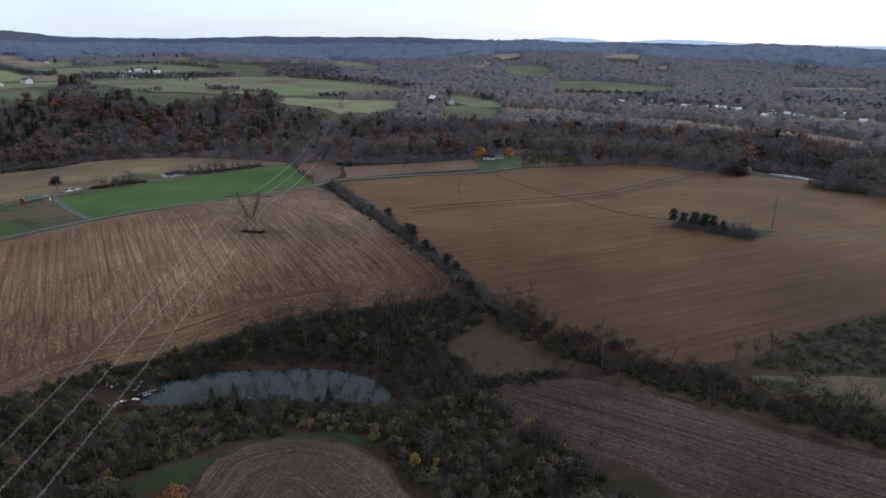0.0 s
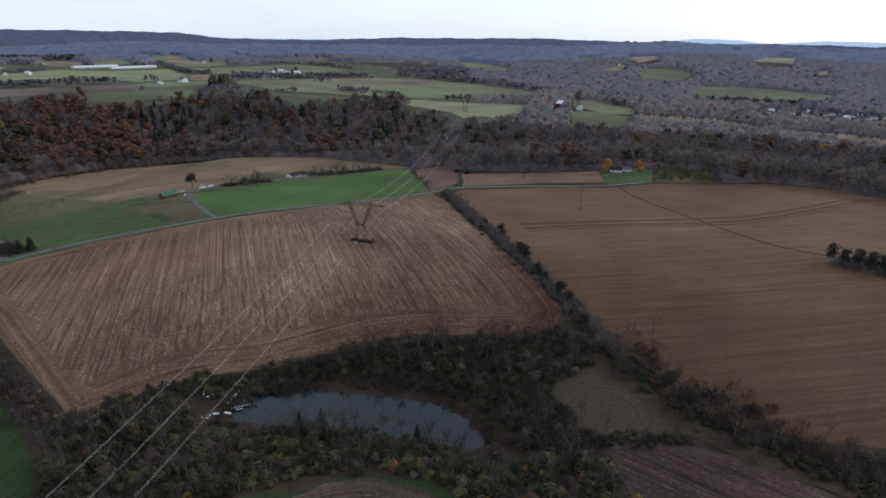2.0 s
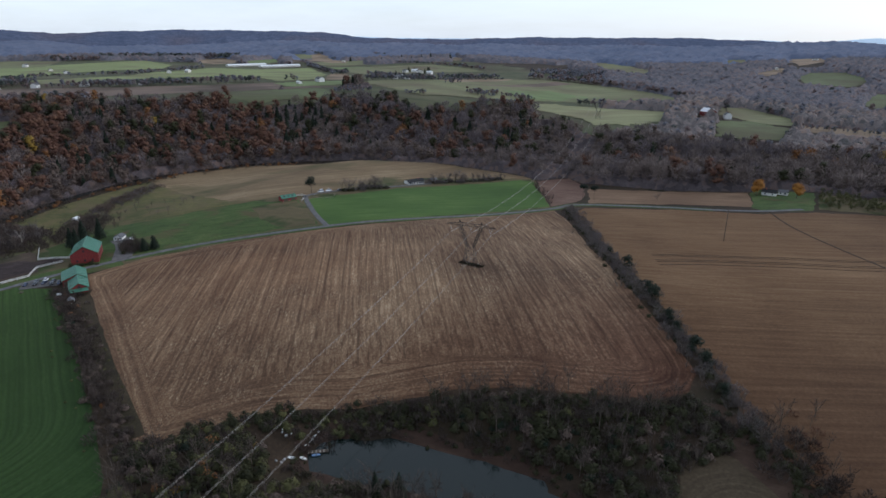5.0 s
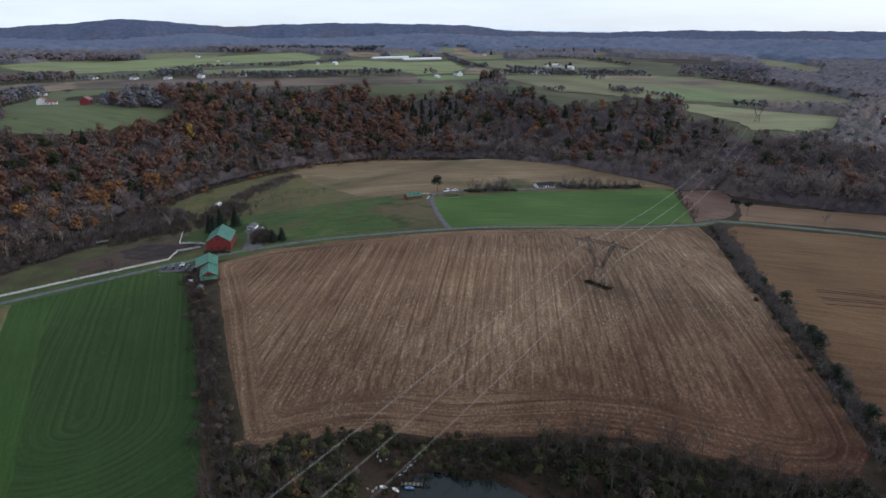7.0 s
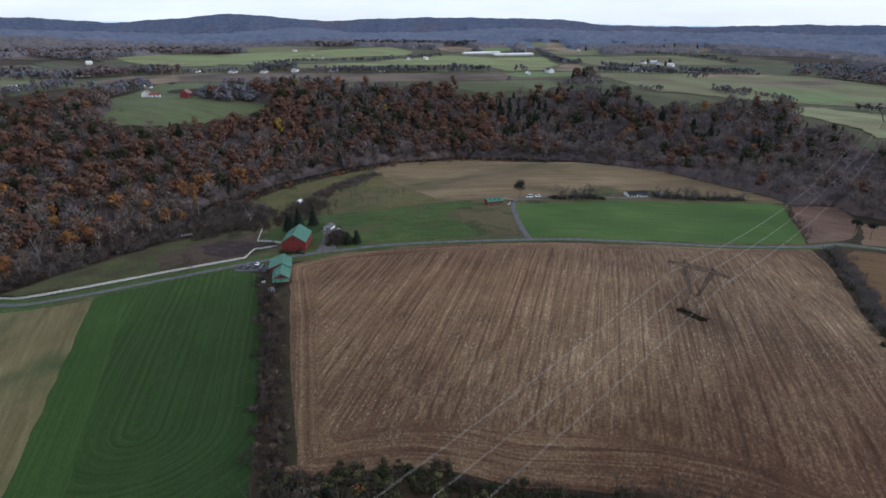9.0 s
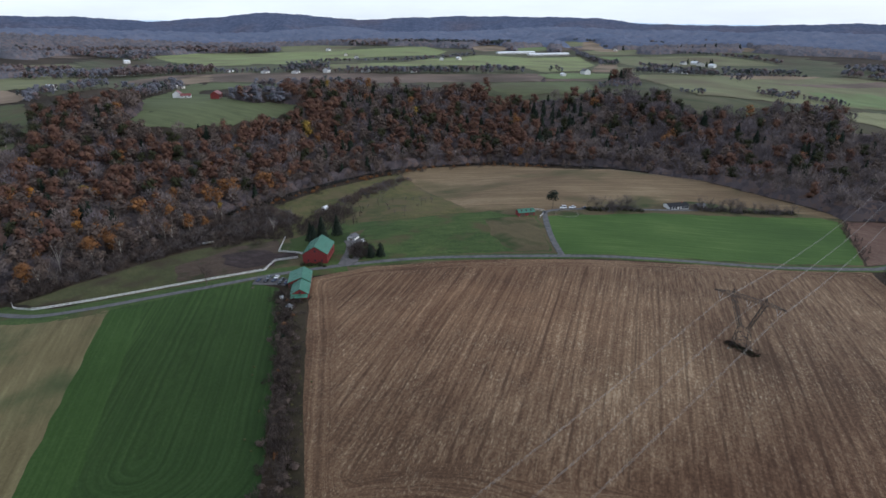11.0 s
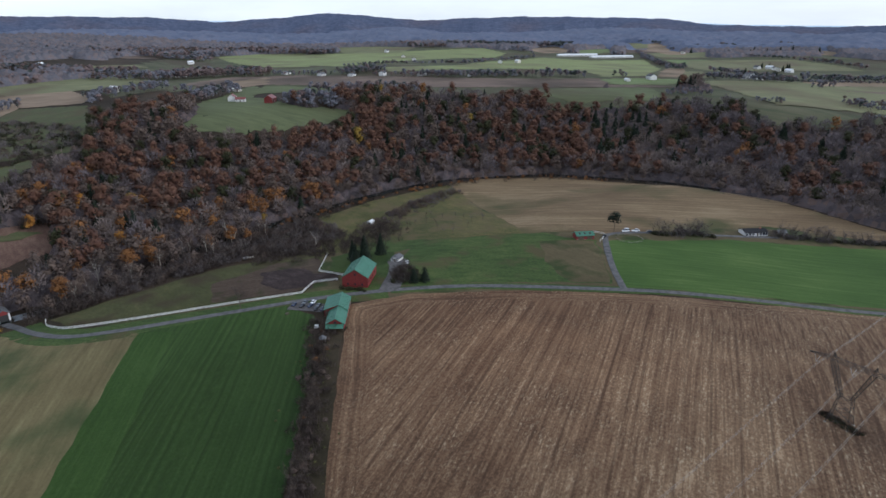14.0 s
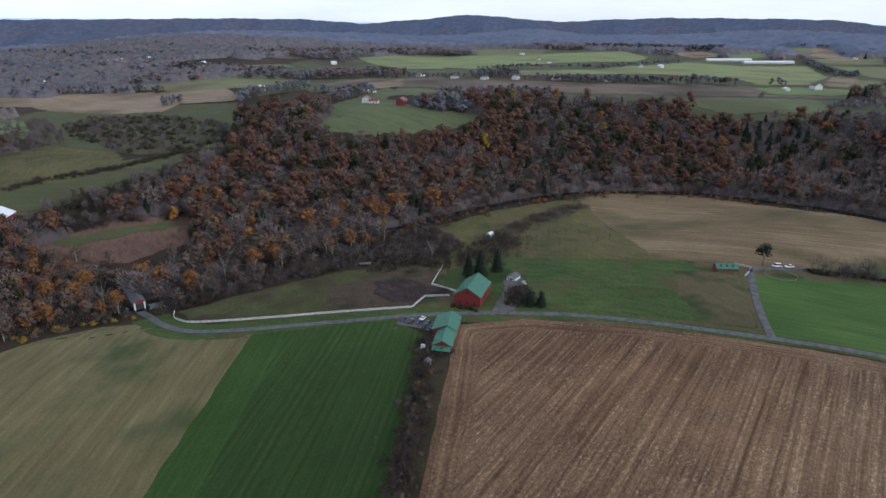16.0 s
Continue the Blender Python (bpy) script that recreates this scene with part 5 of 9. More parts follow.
def leafy(seed, h=18.0, r=5.5, cards=70, size=1.3, lobes=7, low=0.42, limbs=3, core=0.0):
    """Trunk with limbs, and a crown of leaf clumps in uneven lobes."""
    g = np.random.default_rng(seed)
    wood = [cone_mesh((0, 0, -0.6), (0.2, 0.1, h * 0.62), h * 0.016 + 0.06, h * 0.006)]
    cs, grow = [], 1.0 if lobes < 10 else 1.16
    for i in range(lobes):
        a = i * 2.4 + g.uniform(0, 0.8)
        k = g.uniform(0.15, 0.52) if i else 0.0
        z = h * (low + 0.16 + (0.78 - low) * g.uniform(0.0, 0.85)) if i else h * 0.80
        cs.append((math.cos(a) * r * k * grow, math.sin(a) * r * k * grow, z, r * g.uniform(0.52, 0.74) / grow))
    for c in cs[1:1 + limbs]:
        wood.append(cone_mesh((0.1, 0, h * 0.38), c[:3], h * 0.007, 0.04, 3))
    per = max(4, cards // lobes)
    P, N = [], []
    for x, y, z, q in cs:
        d = g.normal(size=(per, 3))
        d /= np.linalg.norm(d, axis=1, keepdims=True)
        d[:, 2] = np.where(d[:, 2] < -0.35, -d[:, 2], d[:, 2])
        P.append(np.array([x, y, z]) + d * q * g.uniform(0.78, 1.04, (per, 1)) * [1, 1, 0.85])
        N.append(d + g.normal(size=(per, 3)) * 0.15 + [0, 0, 0.25])
    cores = []
    if core:
        for x, y, z, q in cs:
            o = np.array([(1, 0, 0), (0, 1, 0), (-1, 0, 0), (0, -1, 0), (0, 0, 1), (0, 0, -0.8)]) * q * core * g.uniform(0.85, 1.1, (6, 1)) + [x, y, z]
            cores.append((o, np.array([(0, 1, 4), (1, 2, 4), (2, 3, 4), (3, 0, 4), (1, 0, 5), (2, 1, 5), (3, 2, 5), (0, 3, 5)])))
    return join_mesh(wood), join_mesh([leaf_cards(np.concatenate(P), np.concatenate(N), size, g)] + cores)


def bare(seed, h=16.0, r=4.2, limbs=8, twigs=12, spread=0.75):
    """A leafless tree: trunk, limbs and fine twigs."""
    g = np.random.default_rng(seed)
    wood = [cone_mesh((0, 0, -0.6), (0.2, 0.1, h * 0.75), h * 0.014 + 0.05, 0.05)]
    V, F, off = [], [], 0
    for i in range(limbs):
        a = i * 2.4 + g.uniform(0, 0.9)
        z0 = h * g.uniform(0.16, 0.6)
        tip = np.array([math.cos(a) * r * g.uniform(0.5, 1.0), math.sin(a) * r * g.uniform(0.5, 1.0), h * g.uniform(0.5, 1.0)])
        base = np.array([0.1, 0.05, z0])
        wood.append(cone_mesh(base, tip, h * 0.006, 0.03, 3))
        k = g.uniform(0.25, 1.0, twigs)
        p = base + (tip - base) * k[:, None]
        d = (tip - base) / np.linalg.norm(tip - base) + g.normal(size=(twigs, 3)) * spread + [0, 0, 0.3]
        d /= np.linalg.norm(d, axis=1, keepdims=True)
        ln = g.uniform(0.10, 0.2, (twigs, 1)) * h
        e = np.cross(d, g.normal(size=(twigs, 3)))
        e /= np.linalg.norm(e, axis=1, keepdims=True)
        w = 0.014 * h / 8 + 0.035
        v = np.stack([p - e * w, p + e * w, p + d * ln], 1).reshape(-1, 3)
        V.append(v)
        F.append(np.arange(twigs * 3).reshape(-1, 3) + off)
        off += len(v)
    return join_mesh(wood), (np.concatenate(V), np.concatenate(F))


def wispy(seed, h=18.0, r=6.0, limbs=5, twigs=165):
    """A tall leafless tree in a wood: forked trunk and a dense haze of rising twigs."""
    g = np.random.default_rng(seed)
    wood = [cone_mesh((0, 0, -0.6), (0.3, 0.1, h * 0.7), h * 0.015 + 0.05, 0.08, 4)]
    for i in range(limbs):
        a = i * 2.4 + g.uniform(0, 0.9)
        tip = (math.cos(a) * r * g.uniform(0.4, 0.75), math.sin(a) * r * g.uniform(0.4, 0.75), h * g.uniform(0.68, 0.95))
        wood.append(cone_mesh((0.1, 0, h * g.uniform(0.2, 0.5)), tip, 0.14, 0.05, 3))
    d = g.normal(size=(twigs, 3))
    d /= np.linalg.norm(d, axis=1, keepdims=True)
    lobe = 1 + 0.28 * np.sin(3 * np.arctan2(d[:, 1], d[:, 0]) + seed) * np.cos(d[:, 2] * 3)
    p = d * [r, r, h * 0.36] * (g.uniform(0.1, 1.0, twigs) ** 0.4 * lobe)[:, None] * 0.86 + [0, 0, h * 0.58]
    w = d * [0.9, 0.9, 0.5] + [0, 0, 0.9] + g.normal(size=(twigs, 3)) * 0.35
    w /= np.linalg.norm(w, axis=1, keepdims=True)
    e = np.cross(w, g.normal(size=(twigs, 3)))
    e /= np.linalg.norm(e, axis=1, keepdims=True)
    b = g.uniform(0.22, 0.48, (twigs, 1))
    v = np.stack([p - e * b, p + e * b, p + w * g.uniform(1.4, 3.0, (twigs, 1))], 1).reshape(-1, 3)
    return join_mesh(wood), (v, np.arange(twigs * 3).reshape(-1, 3))


def conifer(seed, h=13.0, r=3.0, cards=90, size=0.95, bottom=0.06, power=0.85):
    g = np.random.default_rng(seed)
    wood = cone_mesh((0, 0, -0.5), (0, 0, h * 0.9), h * 0.018 + 0.04, 0.03)
    u = np.sqrt(g.uniform(0, 1, cards))
    z = h * (1 - u * (1 - bottom))
    a = g.uniform(0, 2 * np.pi, cards)
    q = r * u ** power * g.uniform(0.55, 1.08, cards)
    P = np.stack([np.cos(a) * q, np.sin(a) * q, z], 1)
    N = np.stack([np.cos(a), np.sin(a), np.full(cards, 0.7)], 1) + g.normal(size=(cards, 3)) * 0.3
    top = leaf_cards(np.array([[0, 0, h * 0.97]]), np.array([[1.0, 0.2, 0.1]]), size * 0.5, g)
    ang = np.arange(7) * 2 * np.pi / 7
    skirt = np.concatenate([np.stack([np.cos(ang) * r * 0.72, np.sin(ang) * r * 0.72, np.full(7, h * (bottom + 0.08))], 1), [[0, 0, h * 0.94]]])
    inner = (skirt, np.array([(i, (i + 1) % 7, 7) for i in range(7)]))
    return wood, join_mesh([leaf_cards(P, N, size, g), top, inner])


def bush(seed, h=3.0, r=2.2, cards=36, size=0.7):
    g = np.random.default_rng(seed)
    wood = cone_mesh((0, 0, -0.3), (0.1, 0, h * 0.5), 0.08, 0.03, 3)
    d = g.normal(size=(cards, 3))
    d /= np.linalg.norm(d, axis=1, keepdims=True)
    d[:, 2] = np.abs(d[:, 2])
    lump = 1 + 0.25 * np.sin(d[:, 0] * 5 + seed) * np.cos(d[:, 1] * 4)
    P = d * [r, r, h * 0.8] * (lump * g.uniform(0.7, 1.0, cards))[:, None] + [0, 0, h * 0.15]
    ang = np.arange(6) * np.pi / 3
    heart = np.concatenate([np.stack([np.cos(ang) * r * 0.7, np.sin(ang) * r * 0.7, np.full(6, h * 0.2)], 1), [[0, 0, h * 0.72]]])
    inner = (heart, np.array([(i, (i + 1) % 6, 6) for i in range(6)]))
    return wood, join_mesh([leaf_cards(P, d + g.normal(size=(cards, 3)) * 0.4 + [0, 0, 0.3], size, g), inner])


def thicket(seed, h=4.5, r=2.0, stems=7, twigs=7):
    """Leafless brush: many stems and twigs from the ground."""
    g = np.random.default_rng(seed)
    wood, V, F, off = [], [], [], 0
    for i in range(stems):
        a = g.uniform(0, 6.28)
        b = np.array([math.cos(a) * r * 0.4, math.sin(a) * r * 0.4, -0.2])
        t = b + [math.cos(a) * r * g.uniform(0.1, 0.8), math.sin(a) * r * g.uniform(0.1, 0.8), h * g.uniform(0.55, 1.0)]
        wood.append(cone_mesh(b, t, 0.07, 0.02, 3))
        k = g.uniform(0.15, 1.0, twigs)
        p = b + (t - b) * k[:, None]
        d = np.array([0, 0, 0.7]) + g.normal(size=(twigs, 3)) * 0.7
        d /= np.linalg.norm(d, axis=1, keepdims=True)
        e = np.cross(d, g.normal(size=(twigs, 3)))
        e /= np.linalg.norm(e, axis=1, keepdims=True)
        v = np.stack([p - e * 0.07, p + e * 0.07, p + d * g.uniform(0.7, 1.6, (twigs, 1))], 1).reshape(-1, 3)
        V.append(v)
        F.append(np.arange(twigs * 3).reshape(-1, 3) + off)
        off += len(v)
    return join_mesh(wood), (np.concatenate(V), np.concatenate(F))


def fuzz(seed, h=3.4, r=2.3, n=92):
    """Leafless shrub: a soft mass of fine twigs."""
    g = np.random.default_rng(seed)
    d = g.normal(size=(n, 3))
    d /= np.linalg.norm(d, axis=1, keepdims=True)
    d[:, 2] = np.abs(d[:, 2])
    p = d * [r, r, h * 0.75] * (g.uniform(0.15, 1, (n, 1)) ** 0.45) * (1 + 0.25 * np.sin(d[:, :1] * 5 + seed))
    w = d * [1, 1, 0.6] + [0, 0, 0.9] + g.normal(size=(n, 3)) * 0.45
    w /= np.linalg.norm(w, axis=1, keepdims=True)
    e = np.cross(w, g.normal(size=(n, 3)))
    e /= np.linalg.norm(e, axis=1, keepdims=True)
    v = np.stack([p - e * 0.11, p + e * 0.11, p + w * g.uniform(0.7, 1.5, (n, 1))], 1).reshape(-1, 3)
    return cone_mesh((0, 0, -0.3), (0.1, 0, h * 0.6), 0.09, 0.03, 3), (v, np.arange(n * 3).reshape(-1, 3))


def lump(seed, h=15.0, r=6.0, cards=14):
    """A tree too far off to show more than its outline."""
    g = np.random.default_rng(seed)
    d = g.normal(size=(cards, 3))
    d /= np.linalg.norm(d, axis=1, keepdims=True)
    d[:, 2] = np.abs(d[:, 2])
    P = d * [r * 0.62, r * 0.62, h * 0.42] + [0, 0, h * 0.5]
    stem = (np.array([(-0.4, 0, -1), (0.4, 0, -1), (0, 0.2, h * 0.6)]), np.array([(0, 1, 2)]))
    return stem, leaf_cards(P, d + [0, 0, 0.25] + g.normal(size=(cards, 3)) * 0.2, r * 0.62, g)


def numpy_object(name, verts, faces, mats, index):
    me = bpy.data.meshes.new(name)
    n = len(faces)
    me.vertices.add(len(verts))
    me.vertices.foreach_set("co", verts.astype(np.float32).ravel())
    me.loops.add(n * 3)
    me.loops.foreach_set("vertex_index", faces.astype(np.int32).ravel())
    me.polygons.add(n)
    me.polygons.foreach_set("loop_start", np.arange(0, n * 3, 3, dtype=np.int32))
    for m in mats:
        me.materials.append(m)
    me.polygons.foreach_set("material_index", index.astype(np.int32))
    me.polygons.foreach_set("use_smooth", np.ones(n, bool))
    me.update(calc_edges=True)
    return new(name, me)


def planting(name, label, category, templates, places, wood, leaf, base=0.0):
    """All plants of one kind in one place, as one object. places: rows of x, y, size."""
    places = np.asarray(places, float)
    if not len(places):
        return None
    z = height(places[:, 0], places[:, 1]) + base
    turn = rng.uniform(0, 6.283, len(places))
    tall = rng.uniform(0.88, 1.14, len(places))
    pick = rng.integers(0, len(templates), len(places))
    V, F, I, off = [], [], [], 0
    for k, ((wv, wf), (lv, lf)) in enumerate(templates):
        sel = np.where(pick == k)[0]
        if not len(sel):
            continue
        tv = np.concatenate([wv, lv])
        tf = np.concatenate([wf, lf + len(wv)])
        ti = np.concatenate([np.zeros(len(wf)), np.ones(len(lf))])
        c, s, q = np.cos(turn[sel])[:, None], np.sin(turn[sel])[:, None], places[sel, 2][:, None]
        x = (tv[:, 0] * c - tv[:, 1] * s) * q + places[sel, 0][:, None]
        y = (tv[:, 0] * s + tv[:, 1] * c) * q + places[sel, 1][:, None]
        zz = tv[:, 2] * q * tall[sel][:, None] + z[sel][:, None]
        V.append(np.stack([x, y, zz], -1).reshape(-1, 3))
        F.append((tf[None] + (np.arange(len(sel)) * len(tv))[:, None, None]).reshape(-1, 3) + off)
        I.append(np.tile(ti, len(sel)))
        off += len(sel) * len(tv)
    ob = numpy_object(name, np.concatenate(V), np.concatenate(F), [M[wood], M[leaf]], np.concatenate(I))
    return tagged(ob, label, category, kind="stuff")


LEAFY = [leafy(i, 19, 6.6, 204, 0.80, 10, low=0.16, core=0.62) for i in range(7)]
LEAFY_THIN = [leafy(20 + i, 18, 6.2, 170, 0.74, 10, low=0.16, limbs=4, core=0.5) for i in range(6)]
WISPY = [wispy(160 + i) for i in range(6)]
BARE = [bare(40 + i, 16, 5.4, 9, 13) for i in range(5)]
FUZZ = [fuzz(140 + i) for i in range(6)]
PINES = [conifer(60 + i, 17, 4.0, 120, 1.25, 0.16) for i in range(4)]
BUSH = [bush(80 + i, 3.0, 2.2, 84, 0.42) for i in range(6)]
BRUSH = [thicket(90 + i) for i in range(5)]
LUMPS = [lump(100 + i) for i in range(6)]
MID = [leafy(120 + i, 16, 5.8, 48, 1.4, 4, low=0.12, limbs=0, core=0.72) for i in range(5)]

VILLAGE = ((293, 1200), (352, 1235), (372, 1196), (426, 1192), (446, 1160), (462, 1185), (474, 1149), (506, 1128), (554, 1050), (596, 1000), (636, 940), (660, 960), (400, 1216), (522, 1105),
           (488, 1166), (392, 1185), (410, 1236), (438, 1206), (456, 1140), (498, 1142), (530, 1136), (540, 1084), (572, 1036), (618, 968), (340, 1212), (480, 1196))
WEST_VILLAGE = ((-1791, 59), (-1807, 74), (-1786, 86), (-1793, 108), (-1822, 96), (-1779, 146), (-1799, 162), (-1812, 182), (-1770, 128), (-1573, -93), (-1544, -66), (-1556, -48), (-1935, -32), (-1917, -9),
                (-1653, 270), (-1721, 601), (-1115, 312), (-1282, 456), (-1700, 592), (-1722, 1180))
FAR_FARMS = ((142, 2144), (158, 2580), (268, 2439), (300, 1685), (-631, 1245), (-603, 1245), (-618, 1262), (-1521, 2386), (-1285, 2560), (-1256, 2580), (-1222, 2560), (-1106, 1087), (-1104, 1139), (-1643, 1625), (566, 1073),
             (519, 1003), (537, 1002), (586, 1025), (655, 1017))
HILL_HOUSES = ((-1214, 1959), (-1060, 1985), (-1040, 2010), (-1026, 2046), (-1002, 2080), (-985, 2060), (-950, 2070), (-935, 2095), (-905, 2110), (-756, 1610), (-778, 1632), (-800, 1618), (-735, 1585),
               (-700, 1560), (-649, 1302), (-668, 1330))
FARM_PLOTS = ((-800, 430), (-841, 397), (-967, 441), *VILLAGE, *WEST_VILLAGE, *FAR_FARMS, *HILL_HOUSES, (-14, 1104), (14, 1100), (-34, 1082))
CLEAR = [poly for poly, *_ in FAR_FIELDS] + [[(x - 17, y - 14), (x + 17, y - 14), (x + 17, y + 17), (x - 17, y + 17)] for x, y in FARM_PLOTS]
KEPT_OPEN = (HAY, TILLED, STRIP, EAST_LAWN, RED_EARTH, LUSH, [(70, 580), (80, 662), (146, 652), (140, 588)], [(-250, 520), (-250, 560), (-170, 605), (-160, 590)])


def is_clear(x, y, tall=14.0, skip=()):
    """Where trees are left out: on a field, and where they would hide it from the camera."""
    bad = np.zeros(len(x), bool)
    # sight lines start at a middle place on the camera's path
    ex, ey, ez = -35.0, 85.0, 132.0
    z = height(x, y)
    for k in (0.0, 0.5, 1.0):
        grow = (ez - z) / np.maximum(ez - z - tall * k, 8.0)
        sx, sy = ex + (x - ex) * grow, ey + (y - ey) * grow
        for i, poly in enumerate(CLEAR):
            if i in skip:
                continue
            bad |= inside(sx, sy, poly)
    return bad


def jittered(x0, x1, y0, y1, step):
    gx, gy = np.meshgrid(np.arange(x0, x1, step), np.arange(y0, y1, step))
    n = gx.size
    return gx.ravel() + rng.uniform(-0.5, 0.5, n) * step, gy.ravel() + rng.uniform(-0.5, 0.5, n) * step


def share_out(x, y, chances):
    """Splits places between kinds; chances: kind and weights. A slow noise gathers kinds in drifts."""
    names = list(chances)
    w = np.stack([np.broadcast_to(chances[k], x.shape) * np.exp(1.9 * noise2(x / 46, y / 46, 3.0 + i)) for i, k in enumerate(names)])
    w = np.cumsum(w / w.sum(0), axis=0)
    u = rng.uniform(0, 1, len(x))
    return {k: np.where((u < w[i]) & (u >= (w[i - 1] if i else 0)))[0] for i, k in enumerate(names)}


VALLEY_SCRUB = [(-1034, 34), (-1120, 60), (-1040, 160), (-867, 225), (-771, 217), (-755, 176), (-780, 112), (-894, 60)]
WEST_COPSE = [(-1060, -60), (-1060, 10), (-947, 50), (-845, 60), (-790, 0), (-800, -80)]
OPEN_BROW = [(-640, 770), (-560, 800), (-515, 838), (-462, 858), (-450, 960), (-620, 960)]
WOOD_TONGUE = [(-606, 720), (-557, 768), (-511, 818), (-480, 800), (-520, 735), (-588, 690)]


def in_river_wood(x, y):
    d = river_side(x, y)
    r = np.hypot(x + 35, y - 80)
    turn = np.degrees(np.arctan2(y - 350, x + 150)) % 360
    hill = smooth((turn - 88) / 20) * (1 - smooth((turn - 205) / 20))
    reach = 155 + 200 * hill + 45 * np.exp(-((turn - 124) / 20) ** 2) + 40 * noise2(x / 60, y / 60, 5)
    az = np.degrees(np.arctan2(-x, y))
    front = (d > -86) & (d < -9) & (x > -330) & (y > 380)
    for poly in KEPT_OPEN:
        front &= ~inside(x, y - 5, poly)
    keep = ((d > 9) | front) & ((d < reach) | inside(x, y, WOOD_TONGUE)) & (r < 1150) & (az > -45) & (az < 115)
    keep &= ~inside(x, y, OPEN_BROW) & ~inside(x, y, [(276, 536), (318, 640), (402, 604), (344, 520)])
    keep &= ~((np.abs(x + 425) < 70) & (np.abs(y - 108) < 9))
    keep &= ~((np.abs((x + 500) * 0.64 - (y - 62) * 0.77) < 9) & (x < -490) & (y < 75))
    tongue = inside(x[keep], y[keep], WOOD_TONGUE)
    keep[keep] &= tongue | ~(is_clear(x[keep], y[keep], 11.0, (0,)) | is_clear(x[keep], y[keep], 5.0, range(1, len(CLEAR))))
    return keep, d, hill, turn


def build_river_wood():
    x, y = jittered(-1000, 760, -420, 1250, 9.9)
    keep, d, hill, turn = in_river_wood(x, y)
    along_line = (y - 343) / 625
    keep &= ~((np.abs(x + 112 + 46 * along_line) < 10) & (along_line > 0))     # trees left out under the cables so that the view shows them
    x, y, d, hill, turn = x[keep], y[keep], d[keep], hill[keep], turn[keep]
    edge = 1 - smooth((d - 25) / 40)
    mid = np.exp(-((turn - 138) / 26) ** 2) * (1 - edge)
    west = smooth((turn - 150) / 25)
    # the extra pale trees towards the east stand in for haze there
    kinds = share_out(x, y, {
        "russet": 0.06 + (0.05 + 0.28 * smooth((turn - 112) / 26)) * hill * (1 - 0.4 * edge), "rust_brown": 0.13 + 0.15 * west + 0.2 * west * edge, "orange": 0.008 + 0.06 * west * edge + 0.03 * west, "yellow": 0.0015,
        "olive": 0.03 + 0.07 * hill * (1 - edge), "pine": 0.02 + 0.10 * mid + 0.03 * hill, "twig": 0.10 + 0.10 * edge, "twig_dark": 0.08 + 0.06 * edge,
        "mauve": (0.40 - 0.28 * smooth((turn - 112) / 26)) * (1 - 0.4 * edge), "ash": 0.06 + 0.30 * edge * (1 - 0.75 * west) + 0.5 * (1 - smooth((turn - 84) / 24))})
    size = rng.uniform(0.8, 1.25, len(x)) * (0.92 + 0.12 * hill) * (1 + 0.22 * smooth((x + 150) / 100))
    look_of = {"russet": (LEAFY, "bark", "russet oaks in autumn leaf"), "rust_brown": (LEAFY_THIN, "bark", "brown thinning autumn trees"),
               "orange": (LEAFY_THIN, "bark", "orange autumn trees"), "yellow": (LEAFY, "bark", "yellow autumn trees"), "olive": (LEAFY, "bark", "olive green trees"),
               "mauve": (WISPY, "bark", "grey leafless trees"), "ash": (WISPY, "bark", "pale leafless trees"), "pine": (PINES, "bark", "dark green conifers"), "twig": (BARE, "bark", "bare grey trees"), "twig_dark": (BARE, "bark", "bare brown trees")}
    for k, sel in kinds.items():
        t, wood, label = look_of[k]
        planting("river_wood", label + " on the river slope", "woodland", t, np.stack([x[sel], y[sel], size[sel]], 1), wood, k)


